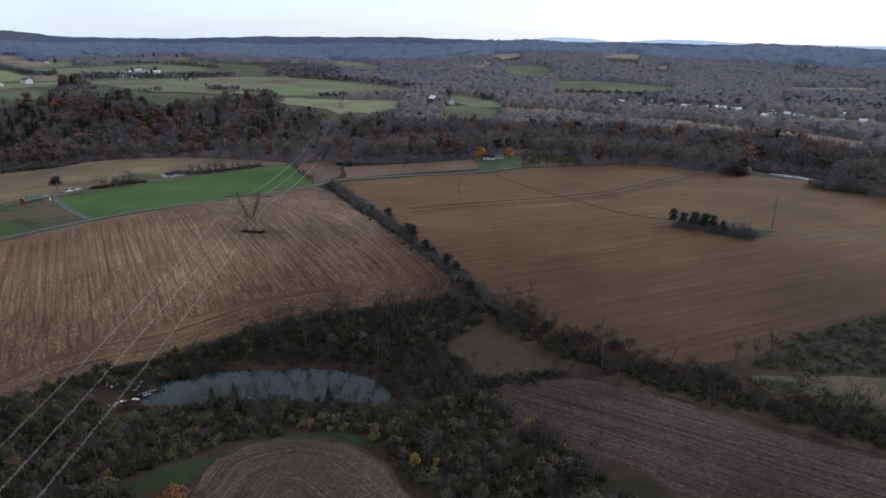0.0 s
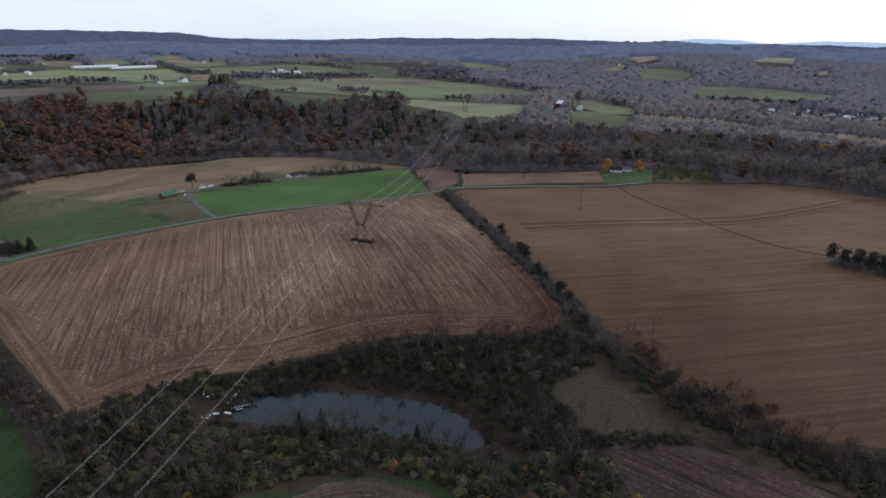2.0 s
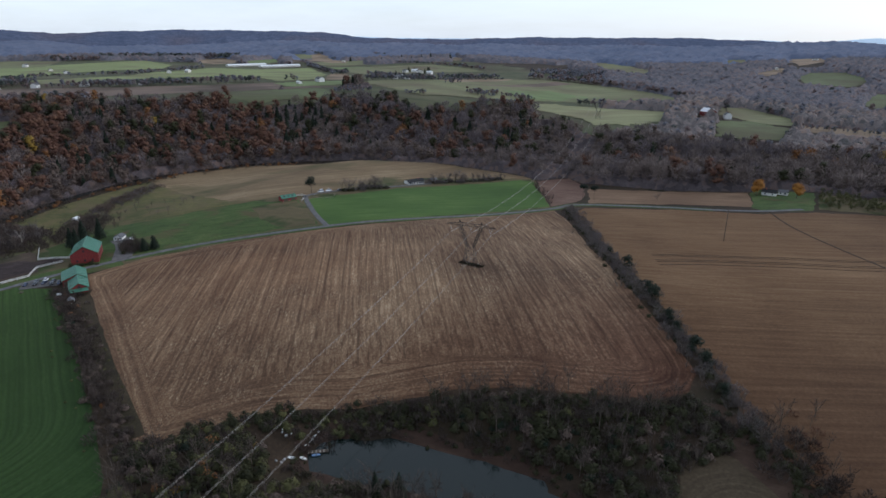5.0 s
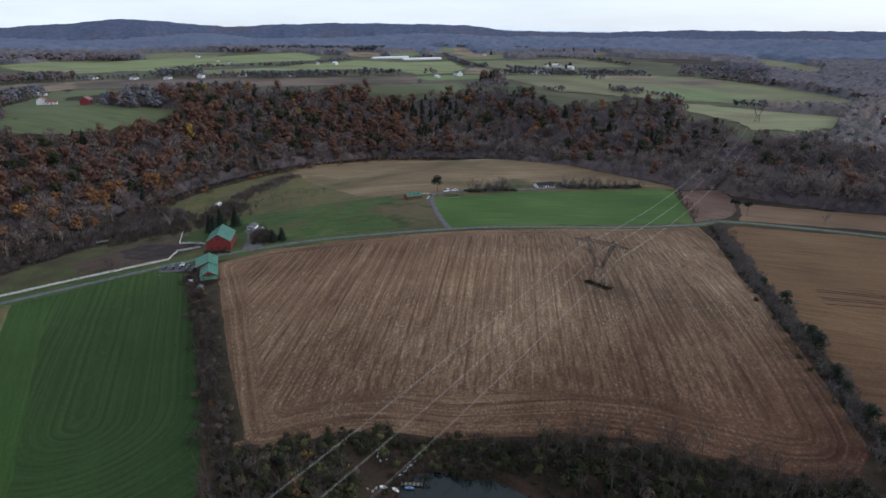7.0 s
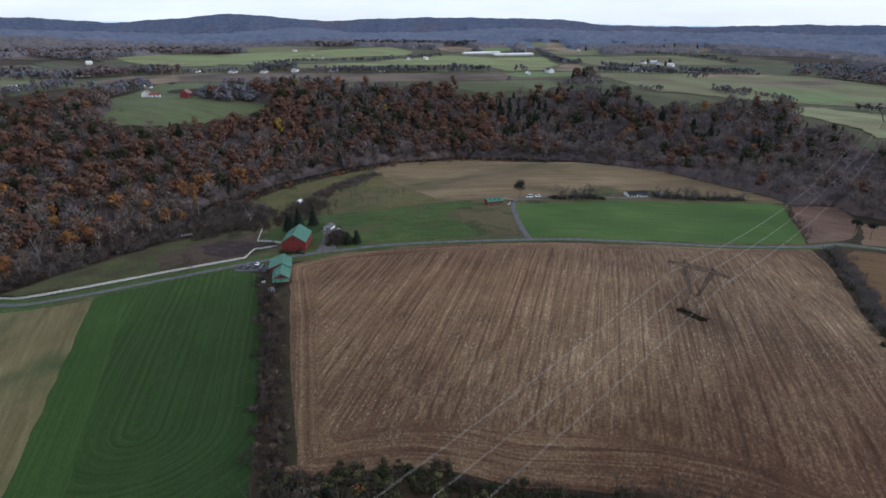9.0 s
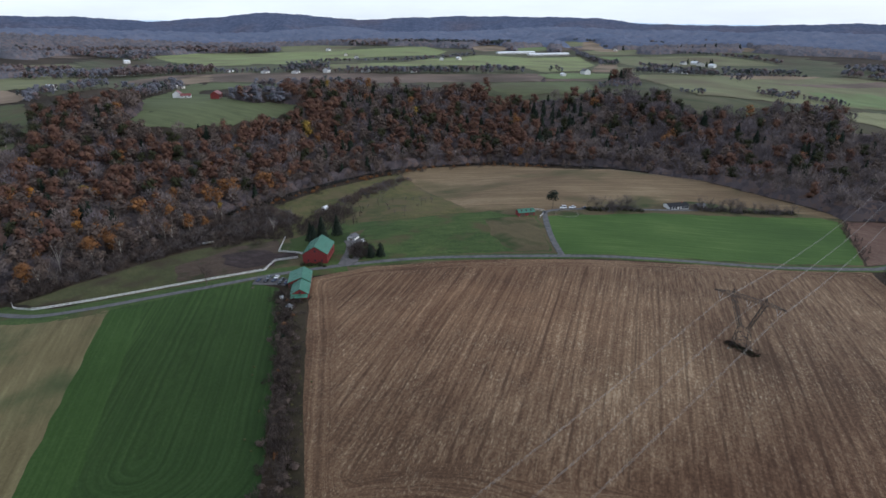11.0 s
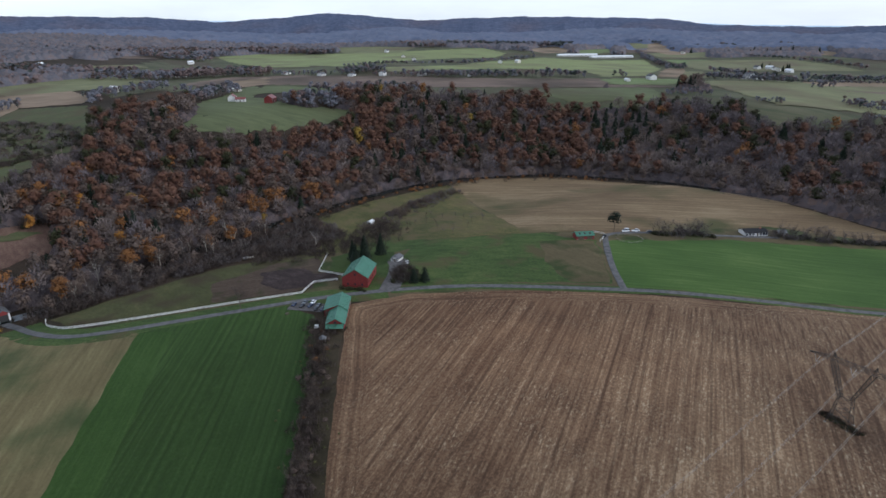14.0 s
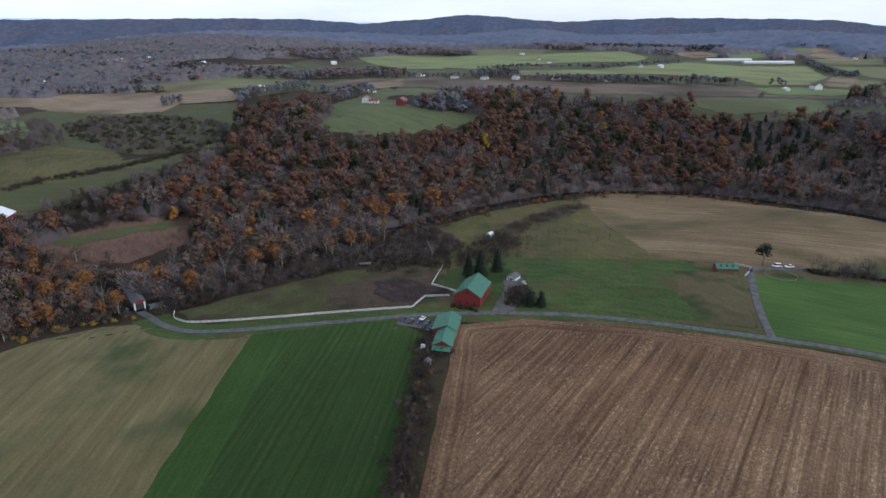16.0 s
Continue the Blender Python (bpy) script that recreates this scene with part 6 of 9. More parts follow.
FAR_BELTS = (
    ([(623, 1255), (667, 1160), (759, 1068)], 30, 0.9, "dark"),
    ([(-1713, 126), (-1640, 230), (-1544, 300), (-1464, 414)], 60, 0.8, "russet"),
    ([(-2081, 537), (-1950, 610), (-1830, 677)], 60, 0.9, "russet"),
    ([(-791, 439), (-765, 464), (-744, 494)], 30, 0.8, "bare"),
    ([(-828, 468), (-781, 491), (-755, 517)], 46, 0.85, "bare"),
    ([(-668, 1171), (-622, 1195), (-576, 1216), (-552, 1257)], 20, 0.7, "dark"),
    ([(-571, 1323), (-546, 1454), (-509, 1557)], 14, 0.7, "dark"),
    ([(-492, 1215), (-489, 1257)], 8, 0.6, "dark"),
    ([(-377, 1027), (-371, 1064), (-359, 1097)], 30, 0.55, "russet"),
    ([(-343, 1075), (-322, 1094), (-289, 1096)], 24, 0.5, "bare"),
    ([(-328, 942), (-314, 981), (-292, 1025)], 14, 0.4, "bare"),
    ([(-462, 1660), (-385, 1638), (-319, 1632)], 40, 1.0, "russet"),
    ([(-449, 923), (-411, 929)], 20, 0.45, "bare"),
    ([(-857, 907), (-800, 943)], 14, 0.7, "dark"),
    ([(-799, 965), (-780, 998)], 8, 0.8, "dark"),
    ([(-753, 1030), (-740, 1047)], 8, 0.9, "dark"),
    ([(-1449, 2348), (-1372, 2378)], 14, 1.4, "dark"),
    ([(-1390, 2472), (-1329, 2478)], 14, 1.3, "dark"),
    ([(-1223, 2611), (-1180, 2609)], 12, 1.3, "dark"),
    ([(-862, 1345), (-889, 1459)], 6, 0.9, "dark"),
    ([(-792, 522), (-786, 580), (-787, 654)], 30, 0.8, "russet"),
    ([(-868, 357), (-915, 397), (-945, 431)], 34, 0.85, "bare"),
    ([(-871, 519), (-858, 580), (-844, 657)], 30, 0.8, "bare"),
    ([(-560, 900), (-537, 917), (-534, 956)], 40, 0.45, "bare"),
    ([(-1378, 317), (-1290, 376), (-1261, 436), (-1256, 506), (-1176, 583)], 34, 0.85, "russet"),
    ([(-1330, 441), (-1349, 538), (-1239, 583)], 50, 0.9, "russet"),
    ([(-1176, 583), (-1118, 616), (-1074, 676)], 14, 0.6, "bare"),
    ([(-1074, 676), (-1084, 716), (-1103, 771)], 30, 0.8, "bare"),
    ([(-1021, 708), (-982, 753), (-951, 780), (-891, 836), (-843, 893)], 12, 0.6, "bare"),
    ([(-956, 790), (-910, 852), (-860, 909)], 16, 0.7, "bare"),
    ([(-966, 736), (-927, 794), (-882, 850), (-849, 916), (-835, 963), (-774, 984)], 20, 0.75, "bare"),
    ([(-958, 782), (-916, 832), (-881, 885)], 14, 0.7, "bare"),
    ([(-1078, 672), (-1073, 715), (-1079, 761)], 40, 0.85, "bare"),
    ([(-1254, 777), (-1254, 867), (-1188, 931), (-1112, 988), (-1131, 1063)], 10, 0.55, "bare"),
    ([(-1162, 1028), (-1198, 1169), (-1277, 1369)], 10, 0.55, "bare"),
    ([(-1782, 1454), (-1734, 1530), (-1668, 1613), (-1653, 1694), (-1613, 1776), (-1735, 2232)], 60, 1.25, "dark"),
    ([(-1950, 1344), (-1796, 1375), (-1754, 1433)], 40, 1.0, "russet"),
    ([(-2019, 433), (-2091, 579), (-2098, 746), (-2072, 923), (-1867, 1068)], 70, 1.1, "russet"),
    ([(-1334, 1883), (-1176, 1731), (-975, 1504)], 14, 0.7, "bare"),
    ([(-976, 1516), (-949, 1504), (-907, 1506)], 8, 0.6, "dark"),
    ([(-1716, 2404), (-1637, 2453)], 20, 0.9, "dark"),
    ([(-1434, 2233), (-1254, 2075), (-1356, 2340)], 16, 0.9, "dark"),
    ([(-664, 1157), (-648, 1195), (-576, 1189), (-530, 1230)], 22, 0.75, "bare"),
    ([(-819, 1453), (-644, 1330), (-569, 1307)], 22, 0.7, "bare"),
    ([(-621, 1428), (-561, 1453), (-534, 1564), (-513, 1586)], 26, 0.75, "bare"),
    ([(-549, 1274), (-526, 1428), (-487, 1526)], 8, 0.4, "bare"),
    ([(-378, 1019), (-362, 1025), (-344, 1039)], 24, 0.5, "bare"),
    ([(-486, 1175), (-470, 1175)], 8, 0.7, "dark"),
    ([(-234, 1139), (-191, 1153), (-138, 1145), (-60, 1137)], 16, 0.75, "bare"),
    ([(-390, 1662), (-275, 1593), (-198, 1539), (-107, 1424), (-53, 1345)], 30, 0.9, "russet"),
    ([(-1146, 2016), (-1088, 1991), (-1017, 1972), (-886, 1952)], 10, 0.6, "dark"),
    ([(-1442, 2358), (-1351, 2325)], 20, 1.1, "dark"),
    ([(-1347, 2493), (-1262, 2498)], 40, 1.0, "bare"),
    ([(-1203, 2560), (-1007, 2238)], 16, 1.2, "dark"),
    ([(-860, 1931), (-741, 1888), (-648, 1811)], 20, 0.8, "russet"),
    ([(-1199, 1728), (-1086, 1624), (-982, 1518)], 16, 0.7, "bare"),
    ([(-959, 1491), (-854, 1404)], 6, 0.7, "dark"),
    ([(480, 1269), (544, 1258), (616, 1244)], 40, 0.9, "dark"),
    ([(687, 1294), (704, 1201), (732, 1132), (759, 1068)], 50, 1.0, "dark"),
    ([(1112, 1794), (1150, 1740), (1153, 1653)], 40, 1.0, "dark"),
    ([(66, 1229), (109, 1213), (177, 1193)], 26, 0.8, "russet"),
    ([(130, 1320), (178, 1319)], 30, 0.8, "russet"),
    ([(248, 1381), (340, 1353), (422, 1344), (505, 1354)], 26, 0.8, "russet"),
    ([(11, 1249), (14, 1199)], 5, 1.2, "dark"),
    ([(352, 1218), (423, 1234), (479, 1178), (548, 1168)], 20, 0.7, "bare"),
    ([(113, 1089), (236, 1086), (286, 982), (368, 941), (464, 810)], 8, 0.5, "russet"),
    ([(-1355, 114), (-1329, 142), (-1297, 167)], 20, 0.8, "bare"),
    ([(-1164, 164), (-1155, 190)], 16, 0.8, "bare"),
    ([(-1396, -92), (-1397, -50), (-1412, 6), (-1361, 114)], 36, 0.8, "bare"),
    ([(-1468, 124), (-1428, 196), (-1421, 253)], 50, 1.0, "russet"),
    ([(-1472, 242), (-1433, 327), (-1391, 399)], 30, 0.9, "russet"),
    ([(-1246, 396), (-1238, 474), (-1158, 574)], 36, 0.95, "russet"),
    ([(-1110, 267), (-1095, 296), (-1078, 315)], 24, 0.7, "bare"),
    ([(-1142, 155), (-1134, 172), (-1129, 188)], 20, 0.8, "bare"),
    ([(-2155, -206), (-2104, -102), (-1964, 8), (-1862, 234)], 60, 1.0, "bare"),
    ([(-2088, 556), (-2118, 727), (-2093, 914), (-2026, 1059)], 60, 1.1, "russet"),
)


def openness(x, y):
    """Where the far land is open farmland, 0 to 1."""
    r, az = np.hypot(x, y), np.degrees(np.arctan2(-x, y))
    west = smooth((az - 68) / 12) * 0.75 * (1 - smooth((r - 2300) / 500))
    return smooth((az - 4) / 12) * (1 - smooth((r - 1900) / 500)) * smooth((r - 500) / 200) * (1 - west)


def is_wooded(x, y):
    r = np.hypot(x, y)
    az = np.degrees(np.arctan2(-x, y))
    d = river_side(x, y)
    open_land = smooth((az - 4) / 12) * (1 - smooth((r - 1900) / 500)) * smooth((r - 500) / 200)
    west_open = smooth((az - 68) / 12) * 0.75 * (1 - smooth((r - 2300) / 500))
    n = noise2(x / 170, y / 170, 2) * 0.7 + noise2(x / 60, y / 60, 6) * 0.35
    turn = np.degrees(np.arctan2(y - 350, x + 150)) % 360
    hill = smooth((turn - 88) / 20) * (1 - smooth((turn - 205) / 20))
    keep = (az > -42) & (az < 110) & (d > 90) & (n > -0.72 + 1.42 * open_land * (1 - west_open)) 
    keep &= ~((r < 1140) & (d < 145 + 200 * hill + 45 * np.exp(-((turn - 124) / 20) ** 2) + 40 * noise2(x / 60, y / 60, 5)))
    keep &= ~inside(x, y, OPEN_BROW) & ~inside(x, y, WEST_COPSE)
    keep[keep] &= ~is_clear(x[keep], y[keep], 9.0)
    return keep


def canopy(r0, r1, step, gap, tall, mat, label, where=is_wooded, name="distant_wood"):
    """The roof of a wood seen from afar: one sheet that swells over every crown and falls to the ground at the wood's edge."""
    xs, ys = np.arange(-r1, r1 * 0.72, step), np.arange(-r1 * 0.38, r1, step)
    gx, gy = np.meshgrid(xs, ys)
    shape = gx.shape
    x, y = gx.ravel() + rng.uniform(-0.3, 0.3, gx.size) * step, gy.ravel() + rng.uniform(-0.3, 0.3, gx.size) * step
    r = np.hypot(x, y)
    wooded = (r >= r0) & (r < r1)
    wooded[wooded] &= where(x[wooded], y[wooded]) & ((openness(x[wooded], y[wooded]) < 0.4) | (name == "understory"))
    grid = wooded.reshape(shape)
    some = grid[:-1, :-1] | grid[1:, :-1] | grid[:-1, 1:] | grid[1:, 1:]
    idx = np.arange(gx.size).reshape(shape)
    quads = np.stack([idx[:-1, :-1][some], idx[:-1, 1:][some], idx[1:, 1:][some], idx[1:, :-1][some]], 1)
    used, quads = np.unique(quads, return_inverse=True)
    quads = quads.reshape(-1, 4)
    x, y, inner = x[used], y[used], wooded[used]
    top = np.full(len(x), -9.0)
    cx, cy = np.floor(x / gap), np.floor(y / gap)
    for i in (-1, 0, 1):
        for j in (-1, 0, 1):
            a, b = cx + i, cy + j
            u, v, w = (np.modf(np.abs(np.sin(a * p + b * q) * 43758.5))[0] for p, q in ((12.99, 78.23), (39.35, 11.14), (73.16, 52.24)))
            dd = ((x - (a + u) * gap) ** 2 + (y - (b + v) * gap) ** 2) / (0.62 * gap) ** 2
            top = np.maximum(top, tall * (0.72 + 0.5 * w) - tall * 0.6 * dd)
    z = height(x, y) + np.where(inner, np.maximum(top, tall * 0.42), -1.0)
    faces = np.concatenate([quads[:, :3], quads[:, [0, 2, 3]]])
    ob = numpy_object(name, np.stack([x, y, z], 1), faces, [M[mat]], np.zeros(len(faces)))
    tagged(ob, label, "woodland", kind="stuff")


build_river_wood()
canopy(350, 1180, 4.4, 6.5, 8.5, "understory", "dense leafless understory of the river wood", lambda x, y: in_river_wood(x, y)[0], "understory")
# these three sheets grow bluer outwards, haze painted into the colour
canopy(600, 1320, 4.6, 9.5, 14, "canopy_near", "bare grey-brown woods beyond the river")
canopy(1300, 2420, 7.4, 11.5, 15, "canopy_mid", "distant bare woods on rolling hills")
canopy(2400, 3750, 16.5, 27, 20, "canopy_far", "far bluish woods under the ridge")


def build_far_wood():
    xs, ys, sz = [], [], []
    for r0, r1, step, s in ((600, 1250, 11, 0.9), (1250, 2200, 15, 1.0)):
        x, y = jittered(-r1, r1, -r1 * 0.5, r1, step)
        r = np.hypot(x, y)
        keep = (r >= r0) & (r < r1)
        loose = np.where(openness(x, y) > 0.4, 1.0, np.where(np.degrees(np.arctan2(-x, y)) > 50, 0.42, np.where(r < 1250, 0.16, 0.22)))
        keep &= rng.uniform(0, 1, len(x)) < loose
        keep[keep] &= is_wooded(x[keep], y[keep])
        xs.append(x[keep])
        ys.append(y[keep])
        sz.append(rng.uniform(0.75, 1.1, keep.sum()) * s)
    x, y, size = np.concatenate(xs), np.concatenate(ys), np.concatenate(sz)
    # the far kinds carry haze in their colour
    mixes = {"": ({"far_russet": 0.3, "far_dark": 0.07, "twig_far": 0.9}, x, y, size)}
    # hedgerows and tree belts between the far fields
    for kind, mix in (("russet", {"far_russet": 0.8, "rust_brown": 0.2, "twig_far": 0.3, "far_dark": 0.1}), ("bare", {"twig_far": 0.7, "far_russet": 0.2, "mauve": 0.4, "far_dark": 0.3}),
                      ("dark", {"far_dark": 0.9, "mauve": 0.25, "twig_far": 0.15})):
        xs, ys, sz = [], [], []
        for path, wide, tall, sort in FAR_BELTS:
            if sort != kind:
                continue
            for (ax, ay), (bx, by) in zip(path, path[1:]):
                long = math.hypot(bx - ax, by - ay)
                n = int(max(long * wide / (90 * tall), long / (6.0 * tall))) + 1
                k = rng.uniform(0, 1, n)
                o = rng.uniform(-0.5, 0.5, n) * wide
                xs.append(ax + (bx - ax) * k - (by - ay) / long * o)
                ys.append(ay + (by - ay) * k + (bx - ax) / long * o)
                sz.append(rng.uniform(0.6, 1.15, n) * tall)
        mixes[kind] = (mix, np.concatenate(xs), np.concatenate(ys), np.concatenate(sz))
    word = {"far_russet": "russet", "rust_brown": "brown", "far_dark": "dark green", "mauve": "grey leafless", "twig_far": "bare grey"}
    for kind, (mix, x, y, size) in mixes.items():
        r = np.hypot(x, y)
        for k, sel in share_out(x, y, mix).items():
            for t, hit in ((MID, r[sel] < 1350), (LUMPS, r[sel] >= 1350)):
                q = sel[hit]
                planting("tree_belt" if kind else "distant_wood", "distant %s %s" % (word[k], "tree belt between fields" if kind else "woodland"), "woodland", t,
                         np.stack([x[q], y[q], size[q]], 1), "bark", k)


build_far_wood()


# ---- hedges, banks and scrub on the farm side ----
def along(path, n, spread, size):
    """n places scattered along a line."""
    pts = resample(path, 2.0)
    k = rng.integers(0, len(pts), n)
    off = rng.normal(0, spread / 2, n)
    x = np.array([pts[i][0].x - pts[i][1].y * o for i, o in zip(k, off)]) + rng.uniform(-1, 1, n)
    y = np.array([pts[i][0].y + pts[i][1].x * o for i, o in zip(k, off)]) + rng.uniform(-1, 1, n)
    return np.stack([x, y, rng.uniform(*size, n)], 1)


def within(poly, n, size, avoid=()):
    """n places scattered inside a polygon, outside those to avoid."""
    px, py = [p[0] for p in poly], [p[1] for p in poly]
    x, y = rng.uniform(min(px), max(px), n * 3), rng.uniform(min(py), max(py), n * 3)
    ok = inside(x, y, poly)
    for a in avoid:
        ok &= ~inside(x, y, a)
    x, y = x[ok][:n], y[ok][:n]
    return np.stack([x, y, rng.uniform(*size, len(x))], 1)


UPPER = [(-96, 508), (-56, 408), (-30, 352), (-7, 308), (14, 268), (28, 244)]
LOWER = [(20, 256), (30, 242), (44, 222), (63, 206), (91, 188), (114, 175), (150, 152), (200, 118)]
planting("hedgerow", "bare grey hedgerow trees between two fields", "hedge", BARE, along(UPPER, 120, 5, (0.3, 0.55)), "bark", "twig")
planting("hedgerow", "bare grey brush in the hedgerow", "hedge", BRUSH, along(UPPER, 150, 5, (0.7, 1.3)), "bark", "twig")
planting("hedgerow", "olive bushes in the hedgerow", "hedge", BUSH, along(UPPER, 90, 5, (0.5, 1.0)), "bark", "olive")
planting("hedgerow", "grey twiggy shrubs in the hedgerow", "hedge", FUZZ, along([(x + 3, y + 1) for x, y in UPPER], 200, 5, (0.5, 1.25)), "bark", "twig")
planting("hedgerow", "dark olive bushes of the lower hedge", "hedge", BUSH, along(LOWER, 190, 5, (0.5, 1.0)), "bark", "olive")
planting("hedgerow", "bare brown brush of the lower hedge", "hedge", BRUSH, along(LOWER, 160, 10, (0.6, 1.3)), "bark", "twig_dark")
planting("hedgerow", "bare trees of the lower hedge", "hedge", BARE, along([(x + 5, y + 7) for x, y in LOWER], 46, 16, (0.35, 0.75)), "bark", "twig_dark")
planting("hedgerow", "grey-brown twiggy thicket of the lower hedge", "hedge", FUZZ, along([(x + 6, y + 8) for x, y in LOWER[2:]], 170, 12, (0.5, 1.3)), "bark", "twig_dark")
planting("hedgerow", "red-brown twiggy bushes of the lower hedge", "hedge", FUZZ, along([(x + 6, y + 8) for x, y in LOWER], 60, 12, (0.6, 1.2)), "bark", "russet")
planting("hedgerow", "brown twiggy shrubs of the lower hedge", "hedge", FUZZ, along([(x + 4, y + 5) for x, y in LOWER], 200, 12, (0.6, 1.4)), "bark", "twig_dark")
planting("verge_bushes", "low green bushes along the field edge", "bush", BUSH, along([(x - 1, y - 2) for x, y in LOWER], 260, 3, (0.25, 0.6)), "bark", "olive")
planting("brush_heap", "dry brush and weeds on rough ground", "brush", BUSH, within(EAST_SCRUB, 120, (0.25, 0.6)), "bark", "sage")
planting("brush_heap", "rusty twiggy heaps on rough ground", "brush", FUZZ, within(EAST_SCRUB, 130, (0.4, 0.9)), "bark", "rust_brown")
planting("brush_heap", "dark olive heaps on rough ground", "brush", BUSH, within(EAST_SCRUB, 36, (0.3, 0.7)), "bark", "olive")
planting("brush_heap", "pale dry weed heaps on rough ground", "brush", FUZZ, within(EAST_SCRUB, 120, (0.3, 0.7)), "bark", "ash")
NOOK_EDGE = [(4, 214), (6, 203), (14, 195), (30, 197), (46, 202)]
planting("shore_brush", "brown brush below the small field", "brush", FUZZ, along(NOOK_EDGE, 60, 4, (0.5, 1.1)), "bark", "twig_dark")
planting("shore_brush", "dark bushes below the small field", "brush", BUSH, along(NOOK_EDGE, 46, 4, (0.3, 0.75)), "bark", "olive")
planting("brush_heap", "dry brown weeds on rough ground", "brush", BRUSH, within(EAST_SCRUB, 150, (0.25, 0.6)), "bark", "twig_dark")

WEST_HEDGE = [(-300, 254), (-290, 240), (-250, 217), (-212, 194), (-184, 178), (-168, 168)]
planting("hedgerow", "bare brown hedge between green and stubble fields", "hedge", BRUSH, along(WEST_HEDGE, 170, 6, (0.6, 1.2)), "bark", "twig_dark")
planting("hedgerow", "bare hedge trees beside the stubble field", "hedge", BARE, along(WEST_HEDGE, 34, 5, (0.22, 0.45)), "bark", "twig_dark")
planting("hedgerow", "brown twiggy shrubs in the bare hedge", "hedge", FUZZ, along(WEST_HEDGE, 150, 6, (0.5, 1.1)), "bark", "twig_dark")
planting("hedgerow", "russet bushes in the bare hedge", "hedge", BUSH, along(WEST_HEDGE, 60, 6, (0.4, 0.9)), "bark", "rust_brown")
planting("hedgerow", "orange bushes in the bare hedge", "hedge", BUSH, along(WEST_HEDGE, 9, 4, (0.4, 0.8)), "bark", "orange")
planting("verge_grass", "tufted dry grass under the hedge", "grass", BUSH, along(WEST_HEDGE, 170, 9, (0.12, 0.3)), "bark", "sage")

RIM = [(x + (x + 63) * 0.05, y + (y - 199) * 0.2) for x, y in POND]
planting("shore_brush", "low dark brush along the waterline", "brush", BUSH, along([*RIM, RIM[0]], 120, 4, (0.25, 0.6)), "bark", "olive")
planting("shore_brush", "brown twigs along the waterline", "brush", FUZZ, along([*RIM, RIM[0]], 110, 4, (0.4, 0.9)), "bark", "twig_dark")
planting("shore_brush", "rusty weeds east of the pond", "brush", FUZZ, within([(-16, 180), (-14, 200), (0, 220), (6, 208), (14, 196), (20, 186), (2, 182)], 90, (0.4, 1.0)), "bark", "rust_brown")

# brush belt between the paddocks and the river
BELT = [(-412, 146), (-424, 210), (-430, 246), (-416, 292), (-430, 332), (-490, 332), (-474, 252), (-446, 192), (-421, 132)]
planting("bankside_brush", "grey-brown twiggy brush below the paddocks", "brush", FUZZ, within(BELT, 360, (0.8, 1.9)), "bark", "twig_dark")
planting("bankside_brush", "rusty twiggy brush below the paddocks", "brush", FUZZ, within(BELT, 180, (0.8, 1.7)), "bark", "rust_brown")
planting("bankside_brush", "grey twiggy brush below the paddocks", "brush", FUZZ, within(BELT, 180, (0.8, 1.9)), "bark", "twig")
planting("bankside_trees", "bare trees below the paddocks", "woodland", BARE, within(BELT, 60, (0.35, 0.75)), "bark", "twig")
POND_EDGE = [(-164, 166), (-150, 182), (-141, 192), (-128, 202), (-108, 211), (-97, 217), (-84, 225), (-72, 233), (-55, 240), (-33, 245), (-8, 251), (6, 260)]
planting("scrub", "slender bare trees along the headland", "scrub", BARE, along([(x, y + 3) for x, y in POND_EDGE[6:]], 44, 8, (0.4, 0.75)), "bark", "twig_dark")
planting("scrub", "olive bushes under the headland", "scrub", BUSH, along(POND_EDGE, 210, 6, (0.4, 1.0)), "bark", "olive")
planting("scrub", "brown twiggy brush under the headland", "scrub", FUZZ, along([(x + 2, y - 3) for x, y in POND_EDGE], 190, 8, (0.6, 1.3)), "bark", "twig_dark")
planting("scrub", "yellowish olive bushes under the headland", "scrub", BUSH, along([(x + 2, y - 3) for x, y in POND_EDGE], 90, 6, (0.4, 0.9)), "bark", "sage")

# scrub round the pond
NORTH_SHORE = [(-106, 212), (-96, 218), (-84, 226), (-72, 235), (-54, 243), (-30, 248), (-6, 254), (6, 262), (16, 254), (16, 240), (2, 224), (2, 208), (14, 194), (12, 182), (-8, 190), (-14, 200),
               (-26, 212), (-42, 218), (-60, 219), (-76, 219), (-90, 216)]
SOUTH_SHORE = [(-152, 174), (-136, 188), (-122, 188), (-118, 178), (-106, 178), (-92, 182), (-78, 187), (-64, 187), (-40, 186), (-18, 181), (6, 186), (18, 183), (28, 170), (38, 154), (52, 132), (56, 118), (8, 116),
               (2, 128), (-6, 138), (-14, 150), (-22, 162), (-34, 169), (-50, 170), (-62, 164), (-82, 154), (-94, 140), (-78, 128), (-78, 116), (-140, 112), (-134, 134), (-142, 142), (-156, 158), (-161, 168)]
PATHWAY = [(-112, 180), (-116, 170), (-112, 160), (-120, 152), (-118, 150), (-108, 160), (-112, 170), (-107, 180)]
CLEARED = (POND, PATHWAY, HILL_FIELD)
